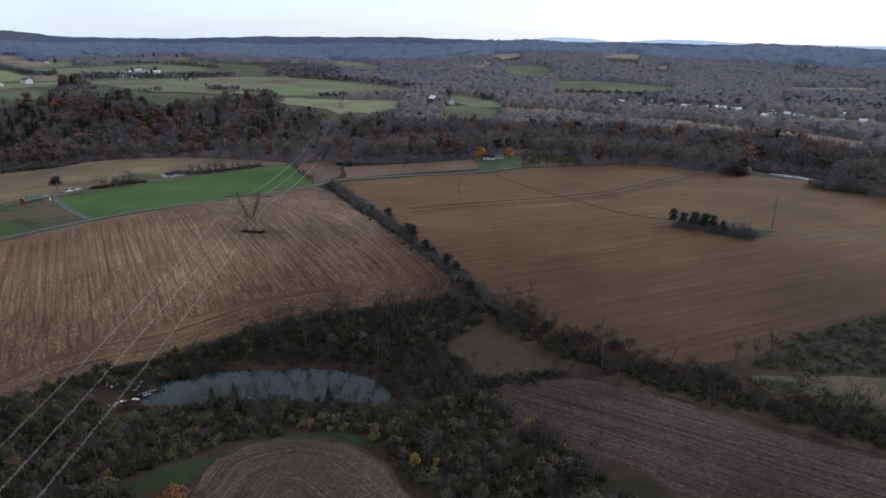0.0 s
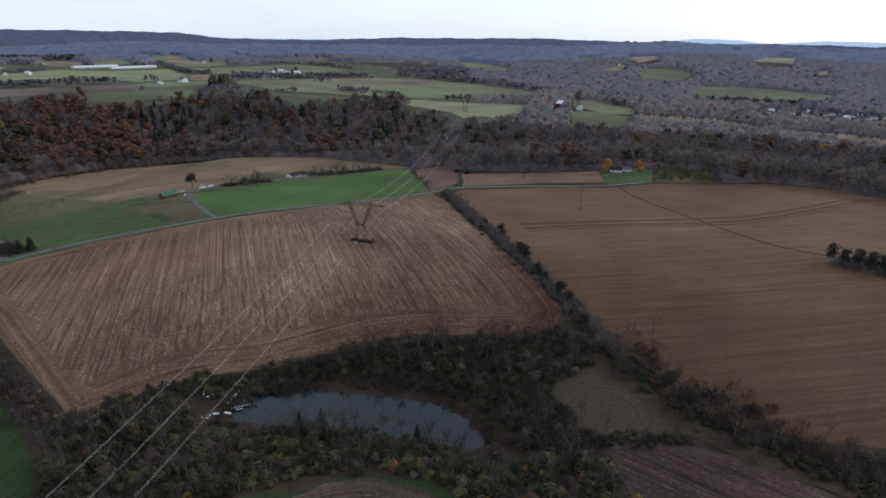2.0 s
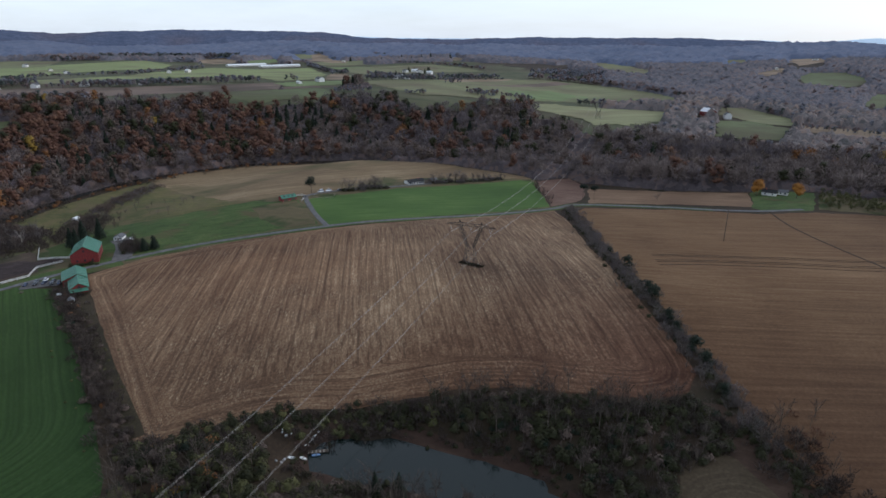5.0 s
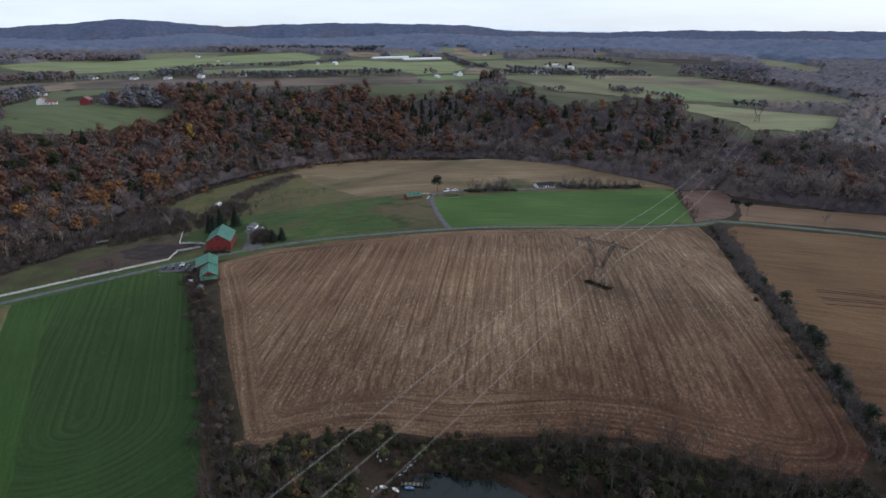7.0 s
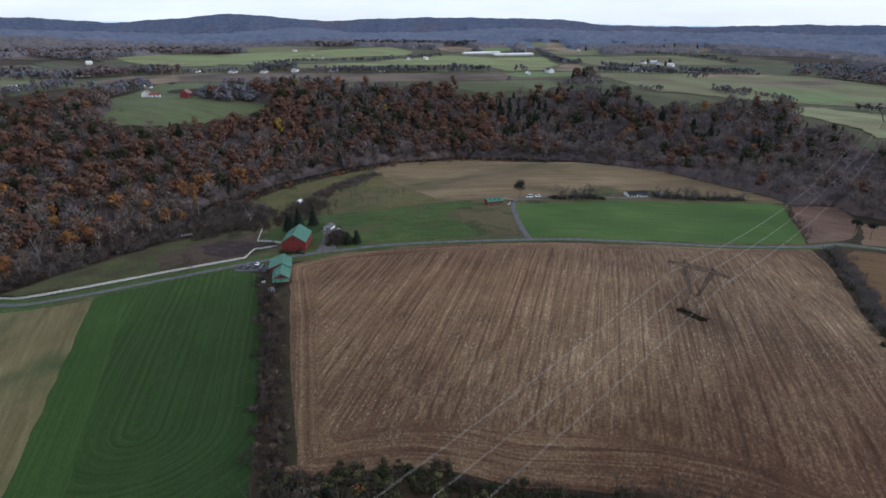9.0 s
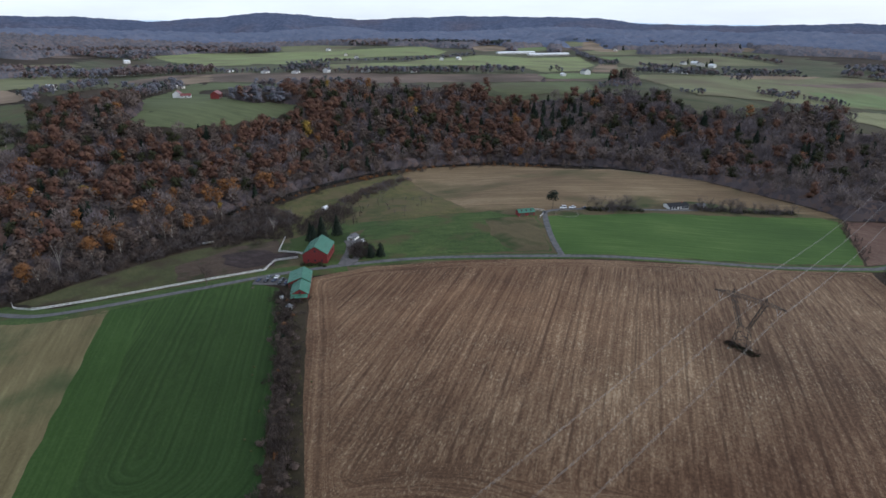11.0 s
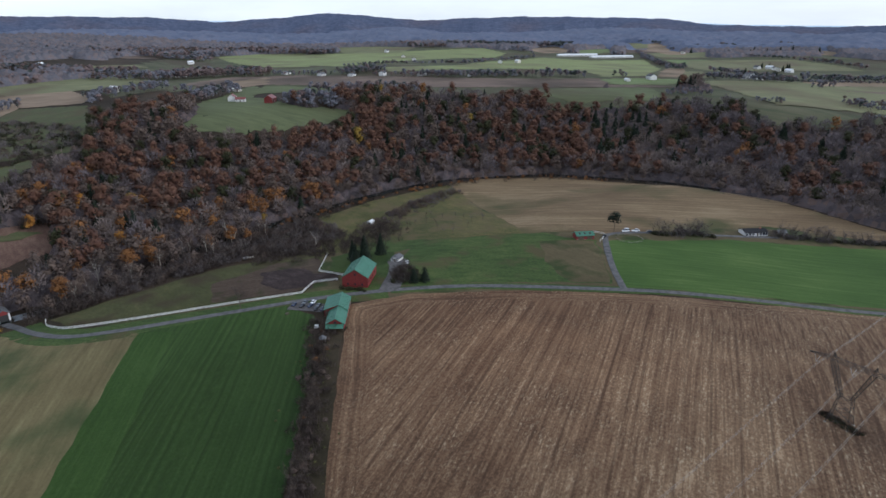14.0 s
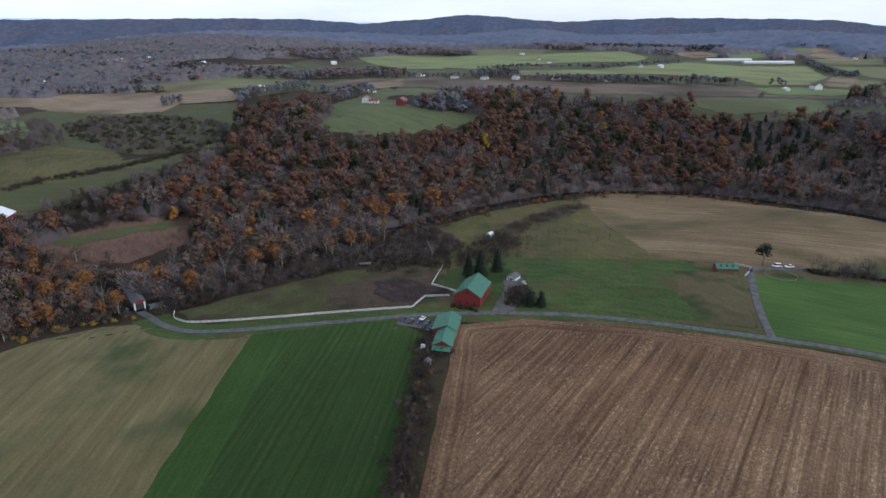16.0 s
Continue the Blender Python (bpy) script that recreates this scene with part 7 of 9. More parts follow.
for poly, rows in ((NORTH_SHORE, (("olive", BUSH, 260, (0.5, 1.2), "olive bushes on the pond bank"), ("twig_dark", BRUSH, 190, (0.6, 1.2), "bare brown brush on the pond bank"),
                                  ("pine", BUSH, 60, (0.5, 1.0), "dark evergreen shrubs on the pond bank"), ("twig_dark", BARE, 60, (0.35, 0.65), "bare brown trees above the pond"), ("twig_dark", FUZZ, 120, (0.6, 1.3), "brown twiggy shrubs above the pond"),
                                  ("rust_brown", BUSH, 36, (0.5, 1.1), "brown bushes on the pond bank"))),
                   (SOUTH_SHORE, (("olive", BUSH, 540, (0.5, 1.3), "olive bushes in the scrub"), ("sage", BUSH, 250, (0.5, 1.3), "yellowish olive bushes in the scrub"),
                                  ("rust_brown", BUSH, 130, (0.5, 1.2), "brown bushes in the scrub"), ("orange", BUSH, 26, (0.6, 1.2), "orange bushes in the scrub"),
                                  ("yellow", BUSH, 34, (0.4, 0.9), "yellow-green bushes in the scrub"), ("twig_dark", BRUSH, 330, (0.6, 1.3), "bare brown brush in the scrub"),
                                  ("twig_dark", BARE, 170, (0.4, 0.85), "bare brown trees in the scrub"), ("twig_dark", FUZZ, 150, (0.6, 1.5), "brown twiggy shrubs in the scrub"), ("pine", BUSH, 60, (0.5, 1.1), "dark evergreen shrubs in the scrub"),
                                  ("olive", LEAFY, 16, (0.3, 0.5), "small olive trees in the scrub")))):
    for leaf, t, n, size, label in rows:
        planting("scrub", label, "scrub", t, within(poly, n, size, CLEARED), "bark", leaf)

POND_BUSHES = [(-139, 193), (-112, 178), (-84, 178), (-63, 186), (-38, 187), (-9, 182), (-4, 175), (-18, 162), (-43, 168), (-64, 162), (-84, 150), (-92, 138), (-104, 138)]
for leaf, n, size, label in (("sage", 130, (0.5, 1.0), "yellow-green bushes below the pond"), ("olive", 60, (0.6, 1.1), "dark green bushes below the pond"), ("rust_brown", 36, (0.4, 0.8), "red-brown bushes below the pond"),
                             ("yellow", 9, (0.4, 0.7), "yellow bushes below the pond")):
    planting("scrub", label, "scrub", BUSH, within(POND_BUSHES, n, size, (POND, HILL_FIELD, HILL_VERGE, PATHWAY)), "bark", leaf)

# river bank and its brush
BANKSIDE = [(q.x, q.y) for q, t in resample(RIVER, 40)]
WEST_BANK = [(x, y) for x, y in BANKSIDE if x < -120]
EAST_BANK = [(x, y) for x, y in BANKSIDE if -180 < x < 275]
for path, n in ((WEST_BANK, 150), (EAST_BANK, 110)):
    for side in (-1, 1):
        line = [(x + (x + 150) / 40 * side, y + (y - 330) / 30 * side) for x, y in path]
        planting("bankside_brush", "bare brown brush along the river bank", "brush", BRUSH, along(line, n * 2 // 3, 14, (0.7, 1.5)), "bark", "twig_dark")
        planting("bankside_brush", "bare grey brush along the river bank", "brush", BRUSH, along(line, n // 2, 14, (0.7, 1.5)), "bark", "twig")
        planting("bankside_brush", "grey twiggy shrubs along the river bank", "brush", FUZZ, along(line, n // 2, 16, (0.8, 1.9)), "bark", "twig_dark")
        planting("bankside_trees", "bare grey trees along the river bank", "woodland", BARE, along(line, n // 5, 10, (0.5, 0.95)), "bark", "twig")
        planting("bankside_trees", "brown leafy trees along the river bank", "woodland", LEAFY_THIN, along(line, n // 7, 10, (0.5, 0.95)), "bark", "rust_brown")
LANE_BRUSH = [(-428, 262), (-410, 300), (-398, 330), (-418, 346), (-440, 366)]
GRASS_EDGE = [(-436, 352), (-458, 392), (-474, 432), (-486, 474)]
planting("bankside_brush", "brown twiggy brush along the rough grass", "brush", FUZZ, along(GRASS_EDGE, 130, 9, (0.5, 1.4)), "bark", "rust_brown")
planting("bankside_brush", "grey twiggy brush along the rough grass", "brush", FUZZ, along(GRASS_EDGE, 80, 12, (0.5, 1.3)), "bark", "twig")
planting("bankside_brush", "bare brown thicket behind the farm", "brush", BRUSH, along(LANE_BRUSH, 150, 18, (0.6, 1.3)), "bark", "twig_dark")
planting("bankside_brush", "brown twiggy shrubs behind the farm", "brush", FUZZ, along(LANE_BRUSH, 150, 18, (0.6, 1.5)), "bark", "twig_dark")
planting("bankside_trees", "bare trees behind the farm", "woodland", BARE, along(LANE_BRUSH, 34, 20, (0.3, 0.6)), "bark", "twig_dark")
planting("bankside_brush", "yellowing bushes along the far field edge", "brush", BUSH, along([(-478, 270), (-500, 330), (-512, 400), (-514, 470), (-490, 570), (-400, 640)], 60, 7, (0.6, 1.2)),
         "bark", "orange")
planting("bankside_brush", "yellow bushes beside the hayfield", "brush", BUSH, along([(-412, 120), (-412, 90), (-402, 62)], 14, 6, (0.6, 1.3)), "bark", "yellow")
planting("bankside_brush", "brown bushes beside the hayfield", "brush", BUSH, along([(-416, 118), (-418, 90), (-408, 55), (-380, 20)], 60, 9, (0.6, 1.4)), "bark", "rust_brown")
HOUSE_HEDGE_A = [(-276, 476), (-266, 490), (-254, 508)]
HOUSE_HEDGE_B = [(-232, 546), (-214, 562), (-196, 578), (-178, 596)]
for path, n in ((HOUSE_HEDGE_A, 26), (HOUSE_HEDGE_B, 44)):
    planting("hedgerow", "dark green hedge behind the green field", "hedge", BUSH, along(path, n, 3, (0.6, 0.95)), "bark", "olive")
    planting("hedgerow", "bare trees in the house hedge", "hedge", BARE, along(path, n, 4, (0.4, 0.8)), "bark", "twig")
    planting("hedgerow", "grey twiggy shrubs in the house hedge", "hedge", FUZZ, along(path, n, 4, (0.7, 1.5)), "bark", "twig")
planting("hedgerow", "bare brush beside the earth slope", "hedge", BRUSH, along([(-150, 604), (-130, 560), (-112, 524)], 60, 5, (0.4, 0.9)), "bark", "twig_dark")
planting("far_orchard", "pale green young trees in a block", "orchard", LEAFY_THIN, within([(80, 596), (88, 650), (137, 641), (128, 600)], 90, (0.26, 0.36)), "bark", "sage")
planting("pasture_saplings", "thin bare saplings on the pasture", "sapling", BARE, within([(-420, 372), (-440, 410), (-380, 425), (-345, 400), (-370, 372)], 16, (0.3, 0.5)), "bark", "twig")
VALLEY_HEDGE = [(-672, 22), (-689, 57), (-703, 105), (-761, 172)]
BUSH_BAND = [(-585, 50), (-618, 62), (-645, 106), (-712, 184), (-640, 196), (-566, 168), (-566, 107), (-556, 66)]
planting("meadow_brush", "dark bare brush along the valley ditch", "scrub", FUZZ, along(VALLEY_HEDGE, 150, 8, (0.6, 1.5)), "bark", "twig_dark")
planting("meadow_brush", "olive bushes along the valley ditch", "scrub", BUSH, along(VALLEY_HEDGE[1:], 60, 7, (0.5, 1.1)), "bark", "olive")
planting("meadow_brush", "low olive scrub in the side valley", "scrub", BUSH, within(VALLEY_SCRUB, 330, (0.9, 1.9)), "bark", "olive")
planting("meadow_brush", "low brown scrub in the side valley", "scrub", FUZZ, within(VALLEY_SCRUB, 260, (0.8, 1.8)), "bark", "rust_brown")
planting("meadow_brush", "grey bare brush in the side valley", "scrub", FUZZ, within(VALLEY_SCRUB, 300, (0.9, 2.2)), "bark", "twig")
planting("meadow_trees", "grey leafless copse beside the side valley", "woodland", WISPY, within(WEST_COPSE, 110, (0.5, 0.8)), "bark", "mauve")
planting("meadow_trees", "brown copse beside the side valley", "woodland", LEAFY_THIN, within(WEST_COPSE, 40, (0.5, 0.8)), "bark", "rust_brown")
planting("meadow_trees", "grey leafless trees below the side valley", "woodland", WISPY, within(BUSH_BAND, 90, (0.4, 0.7)), "bark", "mauve")
planting("meadow_trees", "brown leafless shrubs below the side valley", "woodland", FUZZ, within(BUSH_BAND, 240, (1.0, 2.6)), "bark", "twig_dark")
planting("meadow_trees", "thin brown trees below the side valley", "woodland", LEAFY_THIN, within(BUSH_BAND, 26, (0.35, 0.6)), "bark", "rust_brown")
planting("meadow_trees", "olive bushes below the side valley", "woodland", BUSH, within(BUSH_BAND, 90, (0.8, 1.8)), "bark", "olive")
FAR_BANK = [(-518, 300), (-538, 390), (-545, 490), (-500, 600), (-390, 682), (-250, 714), (-100, 720)]
planting("bankside_trees", "brown leafless trees on the far river bank", "woodland", WISPY, along(FAR_BANK, 150, 26, (0.5, 0.85)), "bark", "rust_brown")
planting("bankside_trees", "brown thinning trees on the far river bank", "woodland", LEAFY_THIN, along(FAR_BANK, 60, 24, (0.5, 0.85)), "bark", "rust_brown")
planting("bankside_brush", "brown twiggy shrubs on the far river bank", "brush", FUZZ, along(FAR_BANK, 150, 24, (0.9, 2.0)), "bark", "twig_dark")
# the river banks on both sides of the covered bridge
ROAD_GAPS = ([(-500, 112), (-404, 112), (-404, 133), (-500, 133)], [(-500, 50), (-475, 118), (-490, 118), (-520, 60)])
LOW_WOOD = [(-540, 50), (-520, 74), (-498, 108), (-465, 118), (-421, 112), (-415, 100), (-404, 62), (-460, 20)]
BANK_WOOD = [(-436, 136), (-486, 150), (-520, 170), (-560, 200), (-540, 245), (-495, 290), (-462, 286), (-444, 227), (-434, 180), (-420, 150)]
for poly, warm in ((LOW_WOOD, 1.0), (BANK_WOOD, 0.45)):
    planting("bankside_trees", "brown leafless trees beside the covered bridge", "woodland", WISPY, within(poly, int(70 - 25 * warm), (0.55, 0.85), ROAD_GAPS), "pale_bark", "rust_brown")
    planting("bankside_trees", "brown thinning trees beside the covered bridge", "woodland", LEAFY_THIN, within(poly, int(14 + 40 * warm), (0.5, 0.95), ROAD_GAPS), "bark", "rust_brown")
    planting("bankside_trees", "orange autumn trees beside the covered bridge", "woodland", LEAFY_THIN, within(poly, int(8 + 16 * warm), (0.6, 1.0), ROAD_GAPS), "pale_bark", "orange")
    planting("bankside_brush", "brown twiggy shrubs beside the covered bridge", "brush", FUZZ, within(poly, 130, (1.0, 2.4), ROAD_GAPS), "bark", "twig_dark")
    planting("bankside_brush", "russet twiggy shrubs beside the covered bridge", "brush", FUZZ, within(poly, int(120 * warm), (1.0, 2.2), ROAD_GAPS), "bark", "rust_brown")
planting("river_wood", "golden and orange trees among the slope wood", "woodland", LEAFY, [(-584, 185, 0.8), (-524, 246, 0.75), (-624, 371, 0.8), (-560, 150, 0.7), (-545, 262, 0.7), (-500, 196, 0.85), (-596, 330, 0.75)], "bark", "golden")
tree_line = [(322, 592), (340, 576), (356, 556), (366, 540)]
planting("bankside_brush", "bare trees in front of the riffles", "brush", BARE, along(tree_line, 16, 5, (0.4, 0.7)), "bark", "twig")

planting("hamlet_conifers", "dark conifers among the plateau houses", "tree", PINES, np.array([(x + dx, y + dy, s) for (x, y), dx, dy, s in zip(HILL_HOUSES, (24, -26, 20, -18, 26, -24, 22, -20, 24, 20, -22, 18, 24, -20, 22, -18),
         (6, 14, -8, 22, 10, 18, -6, 24, 12, 16, 8, 20, -4, 14, 10, 18), (1.2, 1.0, 1.3, 1.1, 1.4, 1.0, 1.2, 1.5, 1.3, 0.9, 1.0, 0.8, 1.1, 0.9, 0.8, 1.0))]), "bark", "pine")

# ---- single trees ----
def tree(name, build, wood, leaf, label, category="tree", x=0.0, y=0.0, size=1.0, turn=0.0, group=""):
    (wv, wf), (lv, lf) = build
    root = thing(name, pose(x, y, ground_at(x, y), 0, 0, turn), label, category, group)
    root.scale = (size, size, size)
    for part_name, v, f, m in (("trunk", wv, wf, wood), ("crown", lv, lf, leaf)):
        numpy_object(part_name, v, f, [M[m]], np.zeros(len(f))).parent = root
    return root


def more(root, places):
    for x, y, size, turn in places:
        c = copy_thing(root, pose(x, y, ground_at(x, y), 0, 0, turn))
        c.scale = (size, size, size)


g = "conifers in the hedgerow"
cedar = tree("conifer", leafy(301, 9, 3.4, 620, 0.42, 9, 0.02, 2), "bark", "pine", "dark green rounded conifer in the hedgerow", "tree", -34, 371, 1.0, 20, g)
more(cedar, [(-17, 334, 1.05, 80), (-21, 342, 0.9, 140), (-9, 316, 0.8, 30), (2, 293, 1.0, 200), (7, 284, 0.95, 60), (-5, 308, 0.7, 10), (-47, 396, 0.6, 90), (14, 268, 0.7, 15)])
g = "conifers in the field grove"
cedar2 = tree("conifer", leafy(302, 10.5, 3.8, 700, 0.45, 9, 0.02, 2), "bark", "pine", "dark green conifer in a small field grove", "tree", 147, 376, 1.0, 20, g)
more(cedar2, [(152, 372, 0.85, 80), (158, 369, 1.0, 140), (163, 366, 1.0, 30), (167, 363, 0.95, 200), (172, 360, 0.7, 100)])
bare1 = tree("bare_tree", bare(303, 11, 3.6, 9, 18), "bark", "twig", "bare grey tree in a small field grove", "tree", 175, 356, 1.0, 10, "bare trees in the field grove")
more(bare1, [(180, 353, 1.1, 60), (184, 351, 0.8, 140), (178, 358, 0.8, 200), (155, 377, 0.9, 20), (163, 372, 0.9, 300)])
planting("grove_brush", "grey twiggy shrubs of the grove", "brush", FUZZ, along([(150, 374), (166, 362), (186, 349)], 60, 7, (0.9, 2.0)), "bark", "twig")
planting("grove_brush", "brush under the grove trees", "brush", BRUSH, along([(146, 374), (165, 362), (185, 350)], 50, 7, (0.5, 0.9)), "bark", "twig")
spruce = tree("spruce", conifer(304, 15, 4.2, 800, 0.5, 0.05), "bark", "pine", "tall dark green spruce in the farm yard", "tree", -370, 322, 1.0, 10, "farm yard spruces")
more(spruce, [(-368, 309, 1.15, 70), (-363, 300, 0.95, 130), (-374, 304, 0.9, 20)])
yew = tree("conifer", conifer(305, 9, 3.0, 560, 0.38, 0.03, 0.5), "bark", "pine", "small dark conical evergreen beside the lane", "tree", -315, 310, 1.0, 0, "evergreens beside the lane")
more(yew, [(-312, 315, 1.05, 50)])
planting("yard_bushes", "dark shrubs beside the farm yard", "bush", BUSH, within([(-336, 314), (-326, 322), (-316, 310), (-322, 300)], 12, (0.7, 1.3)), "bark", "olive")
planting("yard_bushes", "bare twiggy shrubs beside the farm yard", "bush", FUZZ, within([(-340, 312), (-328, 324), (-314, 312), (-320, 300)], 26, (0.8, 1.6)), "bark", "twig_dark")
planting("yard_bushes", "dark shrubs against the barn wall", "bush", BUSH, along([(-333, 274), (-328, 279), (-322, 284)], 14, 1.5, (0.4, 0.8)), "bark", "olive")
planting("yard_bushes", "bare shrubs behind the sheds", "bush", FUZZ, along([(-305, 243), (-296, 244), (-288, 246)], 14, 5, (0.6, 1.3)), "bark", "twig_dark")
bare2 = tree("bare_tree", bare(306, 13, 4.6, 9, 24), "bark", "twig_dark", "bare brown tree beside the white fence", "tree", -345, 222, 1.0, 30)
more(bare2, [(-322, 300, 0.75, 100), (-326, 312, 0.8, 200), (-393, 322, 1.1, 60), (-385, 335, 0.9, 10)])
tree("broadleaf_tree", leafy(307, 15, 5.6, 620, 0.55, 7, 0.3, 5), "bark", "pine", "tall dark green tree with forked trunk", "tree", -295, 458, 0.95, 40)
maple = tree("maple", leafy(308, 11, 4.6, 620, 0.5, 9, 0.2, core=0.8), "bark", "golden", "golden orange maple beside a white house", "tree", 38, 624, 1.25, 0, "maples by the house")
more(maple, [(68, 627, 1.15, 90)])
tree("yellow_tree", leafy(309, 13, 2.6, 420, 0.45, 8, 0.12), "bark", "yellow", "slim bright yellow tree at the wood edge", "tree", -491, 293, 1.0, 0)
tree("yellow_tree", leafy(310, 19, 6.2, 620, 0.7, 9, 0.35), "bark", "yellow", "large golden tree on the wooded slope", "tree", -567, 218, 1.0, 0)
syc = tree("sycamore", leafy(311, 20, 6.4, 560, 0.6, 11, 0.3, 9), "pale_bark", "orange", "orange sycamore with white limbs by the river", "tree", -451, 191, 1.0, 0, "sycamores by the river")
more(syc, [(-434, 152, 0.85, 70), (-436, 92, 0.95, 140), (-448, 78, 0.9, 220), (-462, 205, 0.8, 300), (-440, 52, 0.85, 30), (-423, 113, 0.8, 10), (-452, 96, 1.0, 80), (-426, 70, 0.75, 160), (-466, 60, 0.9, 250)])
pale = tree("bare_tree", bare(312, 19, 5.5, 11, 22), "pale_bark", "twig", "leafless sycamore with white limbs by the river", "tree", -446, 172, 1.0, 0, "leafless sycamores by the river")
more(pale, [(-470, 212, 0.95, 60), (-486, 262, 0.9, 130), (-432, 106, 1.0, 200), (-428, 80, 0.85, 20), (-418, 300, 0.75, 80)])
pond_pine = tree("conifer", conifer(313, 9, 2.5, 460, 0.4, 0.06), "bark", "pine", "dark conifer on the pond shore", "tree", -80, 184, 1.0, 0, "conifers on the pond shore")
more(pond_pine, [(-73, 186, 1.05, 70), (-40, 186, 0.9, 140), (-60, 184, 0.7, 20)])
stem = tree("bare_tree", bare(314, 12, 2.4, 8, 16), "bark", "twig_dark", "slender leafless tree on the pond shore", "tree", -52, 187, 1.0, 0, "slender trees on the pond shore")
more(stem, [(x, y, s, 40 * i) for i, (x, y, s) in enumerate([(-46, 187, 0.9), (-36, 186, 1.0), (-30, 185, 0.8), (-24, 183, 1.0), (-66, 187, 0.8), (-62, 188, 1.0), (-56, 224, 1.0), (-48, 226, 0.8),
                                                          (-40, 230, 1.0), (-68, 230, 0.9), (-24, 236, 1.0), (-14, 244, 0.9), (64, 196, 1.1), (70, 200, 0.9), (60, 204, 1.2), (118, 206, 1.1), (126, 210, 1.2),
                                                          (112, 208, 1.0), (122, 204, 0.9), (34, 152, 1.1), (44, 148, 1.0), (30, 158, 0.9), (12, 206, 0.8), (20, 200, 0.7)])])
tree("orange_bush", bush(315, 5, 4.2, 520, 0.4), "bark", "orange", "round orange shrub beside the brown field", "bush", -73, 134, 1.0, 0)
tree("orange_tree", leafy(316, 11, 4.2, 480, 0.5, 8, 0.15), "bark", "rust_brown", "orange-brown tree in the lower hedge", "tree", 122, 182, 1.0, 0)
tree("yellow_bush", leafy(317, 8, 2.4, 360, 0.36, 7, 0.12), "bark", "yellow", "yellow-green small tree beside the field", "tree", -8, 146, 0.8, 0)
flat = tree("pine_tree", leafy(318, 12, 4.2, 420, 0.5, 6, 0.62), "bark", "pine", "flat-topped pine with bare trunk beside the lane", "tree", -94, 552.5, 1.0, 0, "flat-topped pines")
more(flat, [(-85, 554, 0.95, 90)])
tree("bare_tree", bare(319, 9, 4.0, 9, 22), "bark", "twig", "lone round bare tree in the field strip", "tree", -37, 568, 1.0, 0)
clump = tree("bare_tree", bare(320, 13, 6.5, 13, 26), "bark", "twig", "broad bare tree at the edge of the tilled field", "tree", 266, 560, 1.0, 0, "broad bare trees by the river")
more(clump, [(272, 556, 0.8, 50), (326, 504, 1.0, 100), (336, 494, 1.1, 200), (344, 488, 0.8, 20)])
planting("field_brush", "broad twiggy thicket at the field edge", "brush", FUZZ, within([(258, 552), (266, 566), (278, 560), (270, 548)], 14, (2.0, 3.4)), "bark", "twig_dark")
planting("field_brush", "grey-green twiggy thicket at the field edge", "brush", FUZZ, within([(315, 512), (350, 496), (340, 478), (310, 500)], 22, (2.0, 3.2)), "bark", "twig")
planting("field_brush", "olive bushes under the bare trees", "brush", BUSH, within([(315, 512), (350, 496), (340, 478), (310, 500)], 30, (0.8, 1.6)), "bark", "sage")
FEET = [(-117.5, 344.8), (-112, 343.6), (-105, 341.6)]
planting("tower_weeds", "dark red-brown weeds round the pylon feet", "brush", FUZZ, along(FEET[:2], 30, 1.6, (0.25, 0.42)), "bark", "dark_weed")
planting("tower_weeds", "dense dark green weeds round the pylon feet", "brush", BUSH, along(FEET, 44, 1.4, (0.20, 0.32)), "bark", "olive")
planting("tower_weeds", "dead brown weeds round the pylon feet", "brush", FUZZ, along(FEET, 40, 2.4, (0.22, 0.42)), "bark", "dark_weed")


# ---- buildings ----
def quad_slab(bm, a, b, c, d, thick):
    """A flat panel through four corners, with thickness downwards along its normal."""
    a, b, c, d = (Vector(p) for p in (a, b, c, d))
    n = (b - a).cross(d - a).normalized() * thick
    top = [bm.verts.new(p) for p in (a, b, c, d)]
    low = [bm.verts.new(p - n) for p in (a, b, c, d)]
    bm.faces.new(top)
    bm.faces.new(low[::-1])
    for i in range(4):
        j = (i + 1) % 4
        bm.faces.new((top[i], low[i], low[j], top[j]))


def prism(bm, outline, y0, y1):
    """An outline in x, z drawn along y."""
    a = [bm.verts.new((x, y0, z)) for x, z in outline]
    b = [bm.verts.new((x, y1, z)) for x, z in outline]
    bm.faces.new(a)
    bm.faces.new(b[::-1])
    for i in range(len(a)):
        j = (i + 1) % len(a)
        bm.faces.new((a[j], a[i], b[i], b[j]))


def window_at(root, x, y, z, w, h, face, glass="glass", frame_mat="white_paint"):
    """A framed pane on a wall. face: the axis and sign that it looks along, such as '+x'."""
    s = 1 if face[0] == "+" else -1
    t = 0.07
    if face[1] == "x":
        f = boxed(x - t if s < 0 else x - 0.02, x + t if s > 0 else x + 0.02, y - w / 2 - 0.1, y + w / 2 + 0.1, z - 0.1, z + h + 0.1)
        p = boxed(x + s * t - 0.01, x + s * t + 0.02, y - w / 2, y + w / 2, z, z + h)
    else:
        f = boxed(x - w / 2 - 0.1, x + w / 2 + 0.1, y - t if s < 0 else y - 0.02, y + t if s > 0 else y + 0.02, z - 0.1, z + h + 0.1)
        p = boxed(x - w / 2, x + w / 2, y + s * t - 0.01, y + s * t + 0.02, z, z + h)
    win = part("window", f, M[frame_mat], root)
    part("pane", p, M[glass], win, "dark window glass")
    return win


